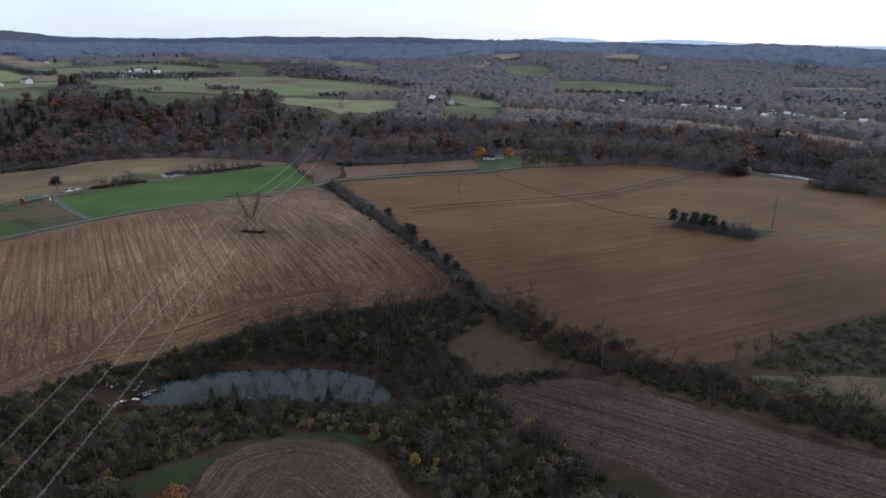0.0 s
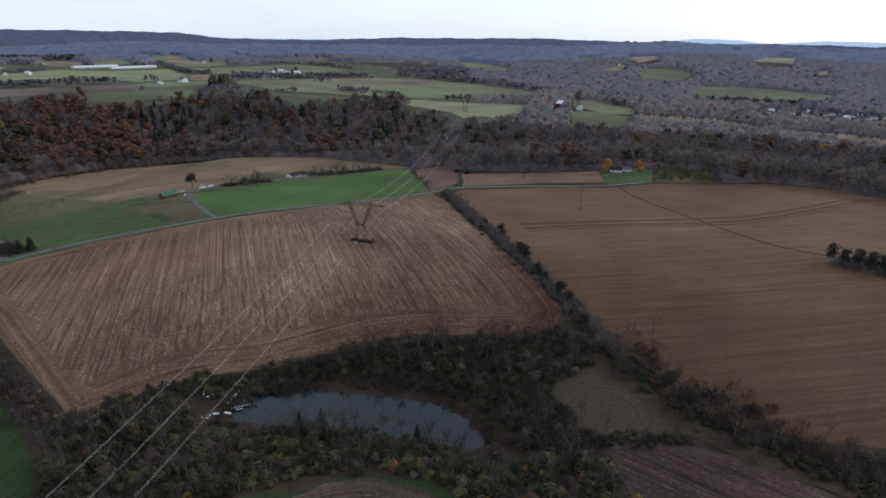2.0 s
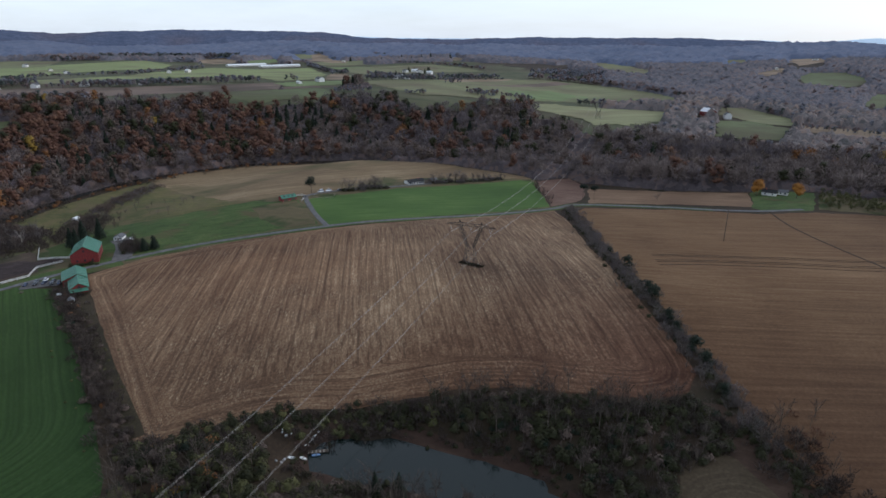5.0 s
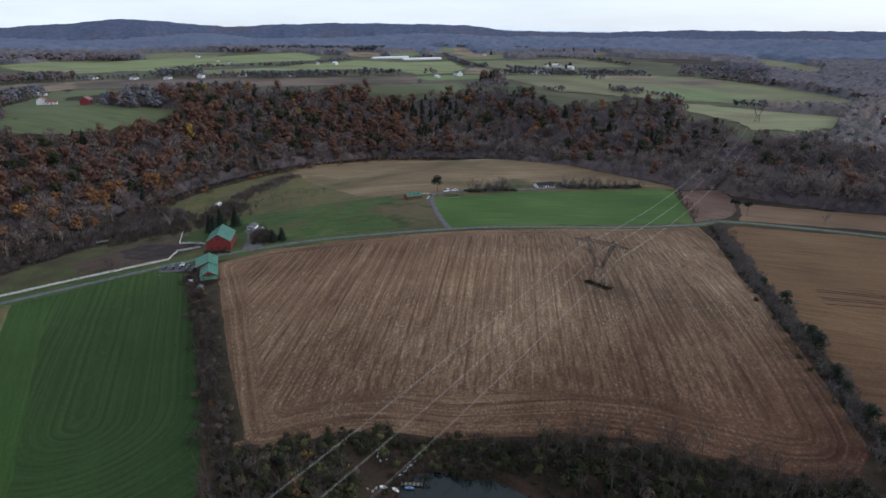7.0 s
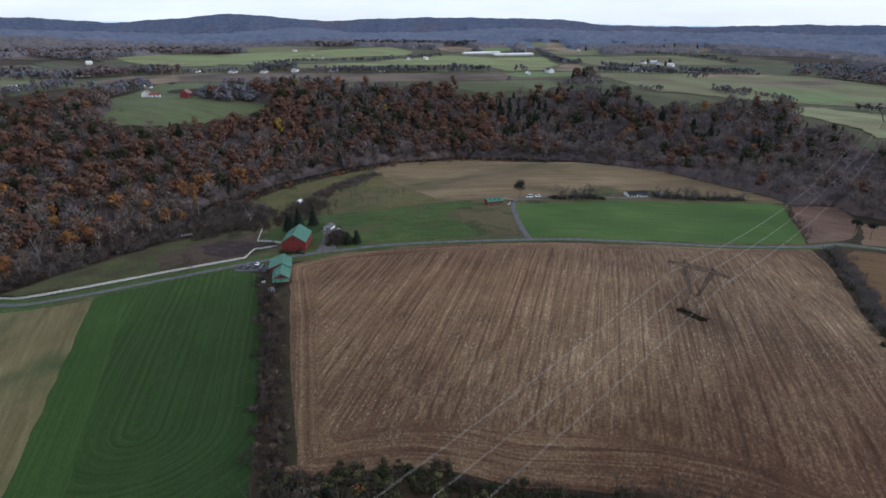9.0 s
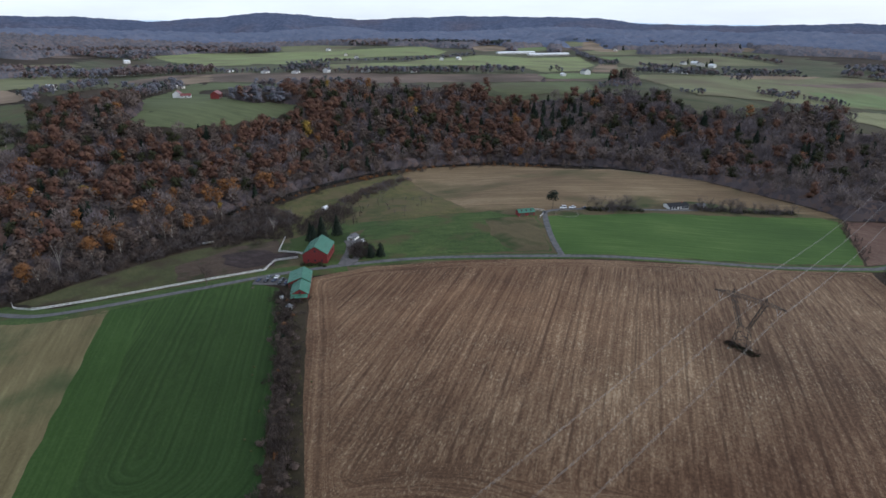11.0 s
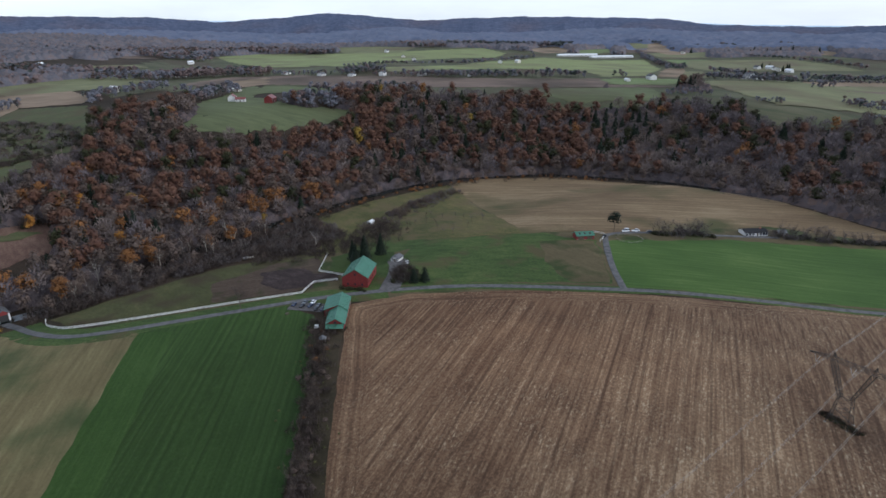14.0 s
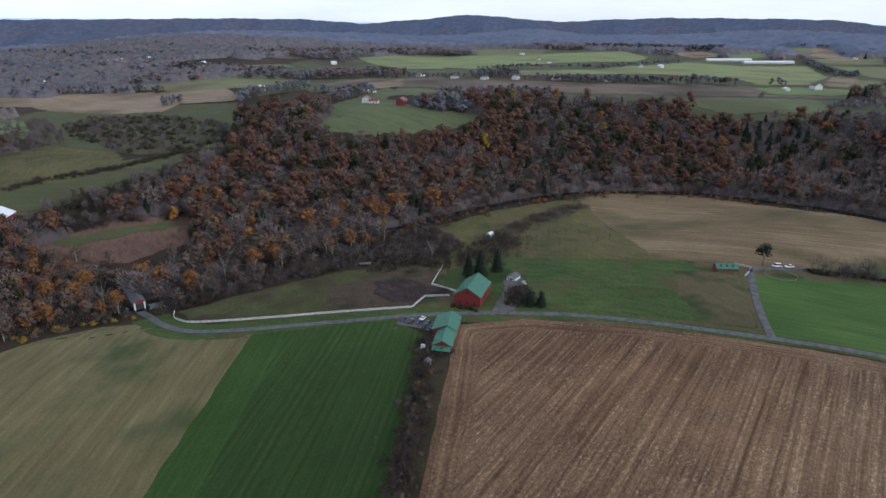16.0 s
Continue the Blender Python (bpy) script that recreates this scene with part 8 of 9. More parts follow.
def gabled(name, m, left, right, length, eave, ridge, wall, roof, label, category, base=0.6, seams=0.0, over=0.45, group="", found="stone"):
    """A gabled building: ridge along y, centred in y, with its ridge at x = 0; left is the reach in +x, right in -x."""
    root = thing(name, m, label, category, group)
    L = length / 2
    part("foundation", boxed(-right - 0.05, left + 0.05, -L - 0.05, L + 0.05, -1.2, base * 0.4), M[found], root)
    for s in (-1, 1):
        bm = bmesh.new()
        y = s * L
        prism(bm, [(-right, 0), (left, 0), (left, eave), (0, ridge), (-right, eave)], y - 0.12, y + 0.12)
        part("gable_wall", bm, M[wall], root)
    part("side_wall", boxed(left - 0.24, left, -L + 0.125, L - 0.125, 0, eave - 0.05), M[wall], root)
    part("side_wall", boxed(-right, -right + 0.24, -L + 0.125, L - 0.125, 0, eave - 0.05), M[wall], root)
    for s, reach in ((1, left), (-1, right)):
        slope = (ridge - eave) / reach
        x1, z1 = s * (reach + over), eave - slope * over + 0.18
        bm = bmesh.new()
        p = [(0, -L - over, ridge + 0.18), (x1, -L - over, z1), (x1, L + over, z1), (0, L + over, ridge + 0.18)]
        quad_slab(bm, *(p if s > 0 else p[::-1]), 0.16)
        panel = part("roof", bm, M[roof], root)
        if seams:
            bm = bmesh.new()
            n = int((length + 2 * over) / seams)
            for i in range(n + 1):
                y = -L - over + i * (length + 2 * over) / n
                q = [(0, y - 0.03, ridge + 0.25), (x1, y - 0.03, z1 + 0.07), (x1, y + 0.03, z1 + 0.07), (0, y + 0.03, ridge + 0.25)]
                quad_slab(bm, *(q if s > 0 else q[::-1]), 0.07)
            part("seams", bm, M[roof], panel)
    part("ridge_cap", boxed(-0.16, 0.16, -L - over, L + over, ridge + 0.16, ridge + 0.30, bevel=0.04), M[roof], root)
    return root


def on_ground(x, y, turn, lift=0.0):
    return pose(x, y, ground_at(x, y) + lift, 0, 0, turn)


# red barn
barn = gabled("barn", on_ground(-338, 288.5, 46, 0.1), 7.1, 7.1, 21, 6.0, 10.5, "red_siding", "green_roof", "red timber barn with green metal roof", "barn", seams=1.0)
for y in (-8, -3.5, 1, 5.5):
    window_at(barn, 7.1, y, 2.6, 1.0, 1.3, "+x", frame_mat="red_siding")
    window_at(barn, -7.1, y, 2.6, 1.0, 1.3, "-x", frame_mat="red_siding")
for x in (-4, 0, 4):
    window_at(barn, x, -10.62, 1.4, 0.9, 1.2, "-y", frame_mat="red_siding")
window_at(barn, 0, -10.62, 7.0, 1.0, 1.3, "-y", frame_mat="red_siding")
door = part("door", boxed(-7.28, -7.10, 6.4, 9.6, 0.1, 3.4), M["red_siding"], barn, "red sliding barn door")
part("brace", boxed(-7.33, -7.28, 6.5, 9.5, 0.3, 0.5), M["white_paint"], door)
part("brace", boxed(-7.33, -7.28, 6.5, 9.5, 3.0, 3.2), M["white_paint"], door)
part("corner_board", boxed(-7.2, -7.0, -10.68, -10.5, 0, 6.0), M["red_siding"], barn)
part("corner_board", boxed(7.0, 7.2, -10.68, -10.5, 0, 6.0), M["red_siding"], barn)
bm = bmesh.new()
quad_slab(bm, (-7.1, 4.0, 3.9), (-7.1, 10.0, 3.9), (-9.2, 10.0, 3.2), (-9.2, 4.0, 3.2), 0.12)
part("porch_roof", bm, M["white_metal"], barn, "pale lean-to roof over the barn door")
for y in (4.2, 9.8):
    part("porch_post", boxed(-9.1, -8.95, y - 0.08, y + 0.08, -0.4, 3.2), M["white_paint"], barn)

# long shed in two steps
SHED = Matrix.Translation((-317.0, 266.0, ground_at(-306, 257) + 0.1)) @ pose(0, 0, 0, 0, 0, -124.8)
shed = gabled("long_shed", SHED @ pose(0, 7.4, 0), 7.2, 4.2, 14.8, 3.3, 6.0, "red_siding", "green_roof", "long red shed with green metal roof in two steps", "shed", seams=1.0)
for x0, x1 in ((4.4, 6.8), (1.4, 3.8)):
    part("door", boxed(x0, x1, 7.5, 7.62, 0.05, 2.6), M["dark_wood"], shed, "dark garage door")
for y in (-5, -1.5, 2):
    window_at(shed, -4.2, y, 1.2, 1.0, 1.1, "-x", frame_mat="red_siding")
wing = gabled("shed_wing", SHED @ pose(0, 22.2, -0.1), 4.5, 4.2, 14.0, 3.0, 5.6, "red_siding", "green_roof", "lower red shed wing with green metal roof", "shed", seams=1.0)
for y in (-4, 0, 4):
    window_at(wing, 4.5, y, 1.1, 1.0, 1.1, "+x", frame_mat="red_siding")
    window_at(wing, -4.2, y, 1.1, 1.0, 1.1, "-x", frame_mat="red_siding")
window_at(wing, 0, 7.12, 3.3, 1.0, 0.9, "+y", frame_mat="red_siding")
bm = bmesh.new()
quad_slab(bm, (4.4, 7.15, 2.9), (-4.1, 7.15, 2.9), (-4.1, 10.6, 2.2), (4.4, 10.6, 2.2), 0.12)
part("porch_roof", bm, M["green_roof"], wing, "grey-green lean-to roof")
for x in (-3.9, 0.1, 4.2):
    part("porch_post", boxed(x - 0.09, x + 0.09, 10.3, 10.48, -0.6, 2.2), M["dark_wood"], wing)

# run-in shed with skylights
run = gabled("run_in_shed", on_ground(-298.5, 431.5, -28), 3.4, 3.4, 11.5, 2.7, 4.3, "red_siding", "green_roof", "low red run-in shed with blue-green roof", "shed", seams=1.0)
for y in (-3.4, 0, 3.4):
    bm = bmesh.new()
    quad_slab(bm, (0.9, y - 0.6, 4.17), (2.5, y - 0.6, 3.42), (2.5, y + 0.6, 3.42), (0.9, y + 0.6, 4.17), 0.05)
    part("skylight", bm, M["steel"], run, "pale roof skylight")
# dark panels on the wall replace the shade of open stalls
part("door", boxed(3.4, 3.47, -4.8, -1.2, 0, 2.2), M["dark_wood"], run, "dark open stall front")
part("door", boxed(3.4, 3.47, 1.2, 4.8, 0, 2.2), M["dark_wood"], run, "dark open stall front")

# long white house behind the green field
ranch = gabled("ranch_house", on_ground(-242, 539, -33), 4.3, 4.3, 15.6, 2.5, 4.0, "white_paint", "dark_roof", "long white single-storey house with dark roof", "house")
for y in (-6.6, -4.4, -2.2, 3.0, 5.0, 6.8):
    window_at(ranch, 4.3, y, 0.7, 1.6, 1.5, "+x")
part("door", boxed(4.3, 4.38, 0.2, 1.2, 0.1, 2.1), M["dark_wood"], ranch, "dark front door")
part("chimney", boxed(-0.5, 0.5, 4.0, 4.8, 3.5, 5.0, bevel=0.04), M["brick"], ranch, "brick chimney")
garage = gabled("garden_shed", on_ground(-231, 555, -33), 2.6, 2.6, 6, 2.3, 3.6, "dark_wood", "grey_roof", "small dark wooden garden shed", "shed")
window_at(garage, 2.6, -1.5, 0.8, 0.8, 0.9, "+x")
part("door", boxed(2.6, 2.68, 0.6, 1.8, 0.05, 2.0), M["white_paint"], garage, "white shed door")

# small white yard house, pasture hut
hut = gabled("yard_house", on_ground(-351, 322, 30), 2.7, 2.7, 6, 2.3, 3.5, "white_paint", "grey_roof", "small white yard house with grey roof", "house")
for x in (-1.6, 1.6):
    window_at(hut, x * 0.85, -3.12, 1.0, 0.8, 1.1, "-y")
part("door", boxed(-0.5, 0.5, -3.2, -3.12, 0.05, 2.0), M["dark_wood"], hut, "dark front door")
pen = gabled("pasture_hut", on_ground(-448, 361, 20), 1.7, 1.7, 4, 2.1, 3.0, "white_paint", "white_metal", "small white livestock hut on the pasture", "hut")
# solid black panel in place of the hut's shaded inside
part("opening", boxed(-1.0, 1.0, -2.18, -2.13, 0.05, 1.7), M["rubber"], pen, "dark open doorway")


def dwelling(x, y, turn, w, l, eave, ridge, wall, roof, label, category="house", group="", lift=0.0, chim=True):
    h = gabled("house" if category == "house" else "farm_building", on_ground(x, y, turn, lift), w / 2, w / 2, l, eave, ridge, wall, roof, label, category, group=group)
    n = max(2, int(l / 4))
    for i in range(n):
        yy = -l / 2 + (i + 0.5) * l / n
        for s, f in ((1, "+x"), (-1, "-x")):
            window_at(h, s * w / 2, yy, 1.0, 1.1, 1.2, f)
            if eave > 4.5:
                window_at(h, s * w / 2, yy, 3.6, 1.1, 1.2, f)
    part("door", boxed(w / 2, w / 2 + 0.08, -0.5, 0.5, 0.1, 2.1), M["dark_wood"], h, "dark front door")
    if chim:
        part("chimney", boxed(-0.45, 0.45, l * 0.2, l * 0.2 + 0.9, ridge - 0.6, ridge + 1.1, bevel=0.04), M["brick"], h, "brick chimney")
    return h


dwelling(48, 632, 80, 7, 11, 2.8, 4.6, "white_paint", "dark_roof", "white house between golden maples")
dwelling(59, 638, 80, 6, 7, 2.6, 4.2, "white_paint", "grey_roof", "white outbuilding with grey roof", "outbuilding", chim=False)
# farm on the far clearing
dwelling(-841, 397, 60, 9, 12, 5.2, 8.2, "white_paint", "red_roof", "white farmhouse with red roof", lift=0.5)
dwelling(-829, 403, -30, 6, 12, 3.0, 5.2, "white_paint", "red_roof", "white farm building with red roof", "outbuilding", chim=False, lift=0.5)
dwelling(-800, 430, 50, 10, 16, 5.5, 9.0, "red_siding", "red_roof", "dark red barn on the far clearing", "barn", chim=False, lift=0.5)
dwelling(-967, 441, 40, 8, 12, 4.8, 7.6, "white_paint", "grey_roof", "white house with grey roof at the clearing edge", lift=0.5)
dwelling(-945, 441, 40, 6, 10, 3, 5, "cream_siding", "grey_roof", "cream outbuilding at the clearing edge", "outbuilding", chim=False, lift=0.5)
# houses along the plateau road
g = "white houses along the plateau road"
for x, y, l, w, e, r in ((-1163, 610, 18, 10, 3, 5.5), (-1080, 640, 16, 9, 3, 5.5), (-1036, 676, 16, 9, 3, 5.2), (-1008, 722, 14, 9, 5, 7.6), (-965, 776, 17, 12, 5.6, 9), (-905, 838, 13, 9, 3, 5)):
    dwelling(x, y, 35, w, l, e, r, "white_paint", "grey_roof", "white house with grey roof by the plateau road", group=g, lift=0.7)
dwelling(-693, 1055, 60, 11, 18, 5.5, 9, "white_paint", "grey_roof", "large white farmhouse beside green field", lift=0.7)
dwelling(-700, 1000, 60, 6, 12, 3, 4.5, "white_paint", "white_metal", "white machine shed beside field", "outbuilding", chim=False, lift=0.7)
# long poultry sheds
for x, y, l in ((-1300, 1562, 120), (-1225, 1622, 130)):
    dwelling(x, y, -24, 16, l, 4.2, 6.6, "white_paint", "white_metal", "long white poultry shed with metal roof", "poultry shed", "poultry sheds", 1.0, False)
for x, y, c in ((-1330, 1010, "white_paint"), (-1480, 1080, "cream_siding")):
    dwelling(x, y, 60, 9, 17, 3.5, 6, c, "grey_roof", "pale farm building among green fields", "farm building", lift=0.7, chim=False)
# hamlet beyond the river and the farm among trees
g = "village houses beyond the river"
for i, (x, y) in enumerate(VILLAGE):
    dwelling(x, y, 20 + 47 * i % 90, 6.6, 8 + i % 3 * 1.6, 3.6, 5.8, "white_paint" if i % 3 else "cream_siding", ("grey_roof", "white_metal", "grey_roof")[i % 3],
             "white village house beyond the river woods", group=g, lift=1.0)
g = "houses of the plateau hamlets"
for i, (x, y) in enumerate(HILL_HOUSES):
    dwelling(x, y, 15 + 53 * i % 90, 9, 14 + i % 3 * 2, 4.6, 8, "white_paint" if i % 4 else "cream_siding", ("grey_roof", "white_metal", "grey_roof")[i % 3], "pale house of a hamlet on the plateau", group=g, lift=0.8)
dwelling(-14, 1104, 40, 13, 22, 7, 12, "red_siding", "white_metal", "dark barn with pale roof among trees", "barn", chim=False, lift=1.0)
dwelling(14, 1100, 10, 10, 14, 6, 9.5, "white_paint", "grey_roof", "white farmhouse beside dark spruce", lift=1.0)
dwelling(-34, 1082, 10, 9, 14, 4, 7, "white_paint", "white_metal", "white farm shed among trees", "outbuilding", chim=False, lift=1.0)
# barn beyond the bridge and far western houses
dwelling(-598, 28, 75, 18, 34, 5, 9.5, "red_siding", "white_metal", "red barn with white metal roof", "barn", chim=False, lift=0.3)
g = "houses on the western slope"
for i, (x, y) in enumerate(WEST_VILLAGE):
    dwelling(x, y, 30 * i, 9, 12 + i % 3 * 3, 5, 8, "white_paint" if i % 4 else "cream_siding", ("white_metal", "grey_roof")[i % 2], "distant white house on the western slope", group=g, lift=1.0)
g = "far scattered farm buildings"
for i, (x, y) in enumerate(FAR_FARMS):
    dwelling(x, y, 37 * i % 180, 9, 11 + i % 3 * 2, 4.2, 6.8, "white_paint" if i % 3 else "cream_siding", ("white_metal", "grey_roof", "grey_roof")[i % 3], "far pale farm building among woods", group=g, lift=1.0, chim=False)


# covered bridge
def build_bridge():
    z = ground_at(-425, 123) + 0.3
    m = Matrix.Translation((-437, 121.0, z)) @ pose(0, 0, 0, 0, 0, 102)
    b = gabled("covered_bridge", m, 2.9, 2.9, 26, 4.6, 6.6, "red_siding", "grey_roof", "red covered bridge with pale metal roof and white jambs", "bridge", over=0.7)
    for s in (-1, 1):
        y = s * 13.2
        bm = bmesh.new()
        prism(bm, [(-3.0, 4.4), (3.0, 4.4), (3.0, 4.7), (0, 6.75), (-3.0, 4.7)], y - 0.08, y + 0.08)
        part("portal", bm, M["red_siding"], b, "red boarded gable portal")
        # black slab painted for the dark inside; the portal is closed
        part("opening", boxed(-2.1, 2.1, y - 0.07, y + 0.07, 0.1, 3.9), M["rubber"], b, "dark bridge opening")
        for x in (-2.55, 2.55):
            part("jamb", boxed(x - 0.4, x + 0.4, y - 0.09, y + 0.09, 0, 4.4), M["white_paint"], b, "white painted jamb")
        part("abutment", boxed(-3.2, 3.2, y - 1.2, y - s * 0.3, -3.2, -0.02) if s > 0 else boxed(-3.2, 3.2, y + 0.3, y + 1.2, -3.2, -0.02), M["stone"], b)


build_bridge()


# ---- white fence ----
def board_fence(path, gap=2.9, tall=1.35, label="white board fence along the lane", boards=3, mat="white_paint"):
    root = thing("board_fence", Matrix.Identity(4), label, "fence")
    pts = resample(path, gap)
    pts.append((Vector((*path[-1], 0)), pts[-1][1]))
    post = boxed(-0.09, 0.09, -0.09, 0.09, -0.3, tall, bevel=0.02)
    first = part("post", post, M[mat], root)
    me = first.data
    places = []
    for i, (q, t) in enumerate(pts):
        z = ground_at(q.x, q.y)
        places.append(Vector((q.x, q.y, z)))
        ob = first if i == 0 else new("post", me)
        ob.parent = root
        ob.matrix_local = pose(q.x, q.y, z, 0, 0, math.degrees(math.atan2(t.y, t.x)))
    for k in range(boards):
        zz = 0.32 + k * (tall - 0.45) / max(1, boards - 1)
        for a, b in zip(places, places[1:]):
            bm = bmesh.new()
            up = Vector((0, 0, zz))
            side = (b - a).cross(Vector((0, 0, 1))).normalized() * 0.1
            a0, b0 = a + up + side, b + up + side
            quad_slab(bm, a0 - Vector((0, 0, 0.11)), b0 - Vector((0, 0, 0.11)), b0 + Vector((0, 0, 0.11)), a0 + Vector((0, 0, 0.11)), 0.05)
            part("board", bm, M[mat], root)
    return root


board_fence([(-409, 141), (-396, 140.5), (-387, 143), (-379, 150), (-368, 178), (-355, 219), (-342.5, 255)])
board_fence([(-342.5, 255), (-348, 261), (-353, 267)], label="short white board fence at the paddock corner")
board_fence([(-353, 267), (-347, 279)], label="white board fence towards the barn")
board_fence([(-349, 285), (-356, 283), (-369, 278)], label="white board fence behind the barn")
board_fence([(-369, 278), (-384, 288.5), (-399, 299)], label="white board fence beside the yard lawn")
board_fence([(-354, 268.5), (-357, 283)], label="grey rail gate across the muddy pen", boards=2, mat="steel")
board_fence([(-287, 434), (-294, 447), (-303, 444)], label="pale rail fence beside the run-in shed", boards=2)


def ring_fence(x, y, r):
    root = thing("round_pen", Matrix.Identity(4), "pale round pen of low rails in the green field", "pen")
    pts = [(x + r * math.cos(a * math.pi / 12), y + r * math.sin(a * math.pi / 12)) for a in range(24)]
    first = None
    for px, py in pts:
        if first is None:
            first = part("post", boxed(-0.06, 0.06, -0.06, 0.06, -0.3, 1.2), M["steel"], root)
            ob = first
        else:
            ob = new("post", first.data)
            ob.parent = root
        ob.matrix_local = pose(px, py, ground_at(px, py))
    for zz in (0.55, 1.1):
        bm = bmesh.new()
        for (ax, ay), (bx, by) in zip(pts, pts[1:] + pts[:1]):
            strut(bm, (ax, ay, ground_at(ax, ay) + zz), (bx, by, ground_at(bx, by) + zz), 0.05)
        part("rail", bm, M["stone"], root)


ring_fence(-279, 453, 8.5)


# ---- pylons and power line ----
def lattice(bm, corners0, corners1, steps, r):
    """Four legs between two squares, with cross braces on each side."""
    c0, c1 = [Vector(c) for c in corners0], [Vector(c) for c in corners1]
    for a, b in zip(c0, c1):
        strut(bm, a, b, r * 1.5)
    for k in range(steps):
        u0, u1 = k / steps, (k + 1) / steps
        for i in range(4):
            j = (i + 1) % 4
            a, b = c0[i].lerp(c1[i], u0), c0[j].lerp(c1[j], u0)
            c, d = c0[i].lerp(c1[i], u1), c0[j].lerp(c1[j], u1)
            strut(bm, a, d, r)
            strut(bm, b, c, r)
            strut(bm, c, d, r)


def square(x, y, z, w, d):
    return [(x - w, y - d, z), (x + w, y - d, z), (x + w, y + d, z), (x - w, y + d, z)]


ARMS = (-11.0, 0.0, 11.0)
HANG = 17.6


def pylon(x, y, turn, label):
    root = thing("pylon", on_ground(x, y, turn), label, "pylon", "pylons of the power line")
    bm = bmesh.new()
    lattice(bm, square(0, 0, 0.1, 3.4, 2.6), square(0, 0, 10.0, 2.1, 1.3), 3, 0.06)
    part("tower_body", bm, M["steel"], root)
    for s in (-1, 1):
        bm = bmesh.new()
        lattice(bm, square(s * 1.7, 0, 10.0, 0.45, 1.2), square(s * 6.0, 0, 21.6, 0.75, 0.9), 5, 0.055)
        part("mast", bm, M["steel"], root)
        bm = bmesh.new()
        lattice(bm, square(s * 6.0, 0, 22.9, 0.4, 0.6), square(s * 6.2, 0, 24.4, 0.08, 0.08), 2, 0.05)
        part("earth_wire_peak", bm, M["steel"], root)
    bm = bmesh.new()
    n = 14
    tops = []
    for i in range(n + 1):
        u = -13.6 + 27.2 * i / n
        d = 0.75 * (1 - max(0, abs(u) - 8) / 7)
        tops.append([Vector((u, -d, 21.6)), Vector((u, d, 21.6)), Vector((u, d * 0.7, 21.6 + 1.3 * (1 - max(0, abs(u) - 7.4) / 7.2))), Vector((u, -d * 0.7, 21.6 + 1.3 * (1 - max(0, abs(u) - 7.4) / 7.2)))])
    for a, b in zip(tops, tops[1:]):
        for k in range(4):
            strut(bm, a[k], b[k], 0.08)
            strut(bm, a[k], b[(k + 1) % 4], 0.035)
            strut(bm, a[k], a[(k + 1) % 4], 0.035)
    part("crossarm", bm, M["steel"], root)
    part("waist_brace", boxed(-2.2, 2.2, -0.1, 0.1, 9.9, 10.1), M["steel"], root)
    for u in ARMS:
        for s in (-1, 1):
            bm = bmesh.new()
            for k in range(9):
                z = 21.3 - k * 0.3
                xx = u + s * 0.9 * (1 - k / 9)
                strut(bm, (xx, 0, z), (xx - s * 0.1, 0, z - 0.22), 0.1, 0.07, 6)
            part("insulator", bm, M["insulator"], root, "pale insulator string")
    for sx in (-1, 1):
        for sy in (-1, 1):
            part("footing", boxed(sx * 3.4 - 0.4, sx * 3.4 + 0.4, sy * 2.6 - 0.4, sy * 2.6 + 0.4, -0.6, 0.25, bevel=0.05), M["stone"], root, "concrete footing")
    return root


P_SOUTH, P_MAIN, P_NORTH = (-109.0, -120.0), (-112.0, 343.0), (-158.0, 968.0)
pylon(*P_MAIN, 0, "grey lattice steel pylon standing in the stubble field")
pylon(*P_NORTH, 4, "distant lattice steel pylon on a green hill")
pylon(*P_SOUTH, 0, "grey lattice steel pylon in rough ground")


def cable(name, a, b, sag, r, label, mat="wire"):
    root = thing(name, pose(*a), label, "cable", "conductors of the power line")
    n = 48
    for off in (-0.23, 0.23):
        verts, faces = [], []
        for i in range(n + 1):
            u = i / n
            p = Vector(a).lerp(Vector(b), u) - Vector(a) + Vector((off, 0, -4 * sag * u * (1 - u)))
            verts += [(p.x - r, p.y, p.z - r * 0.6), (p.x + r, p.y, p.z - r * 0.6), (p.x, p.y, p.z + r)]
            if i:
                k = 3 * i
                faces += [(k - 3 + j, k - 3 + (j + 1) % 3, k + (j + 1) % 3, k + j) for j in range(3)]
        mesh_object("strand", verts, faces, M[mat], root)
    return root


def attach(p, u, turn=0.0):
    z = ground_at(*p) + HANG
    return (p[0] + u * math.cos(radians(turn)), p[1] + u * math.sin(radians(turn)), z)


for u in ARMS:
    cable("power_cable", attach(P_SOUTH, u), attach(P_MAIN, u), 10.0, 0.036, "twin aluminium power cable over the pond", "bright_wire")
    cable("power_cable", attach(P_MAIN, u), attach(P_NORTH, u, 4), 22.0, 0.048, "twin aluminium power cable over the river", "bright_wire")


def wood_pole(x, y, h, label):
    root = thing("utility_pole", on_ground(x, y, 15), label, "utility pole", "wooden utility poles")
    bm = bmesh.new()
    strut(bm, (0, 0, -0.5), (0, 0, h), 0.3, 0.2, 8)
    part("pole", bm, M["dark_wood"], root)
    for k in (0.4, 2.0, 3.6):
        s = 1 if k != 2.0 else -1
        bm = bmesh.new()
        strut(bm, (0, 0, h - k), (s * 0.9, 0, h - k + 0.15), 0.07, 0.06, 5)
        arm = part("bracket", bm, M["insulator"], root, "pale insulator bracket")
    return root


wood_pole(13, 470, 21, "tall wooden utility pole in the tilled field")
wood_pole(206, 367, 23, "tall wooden utility pole beside the grove")


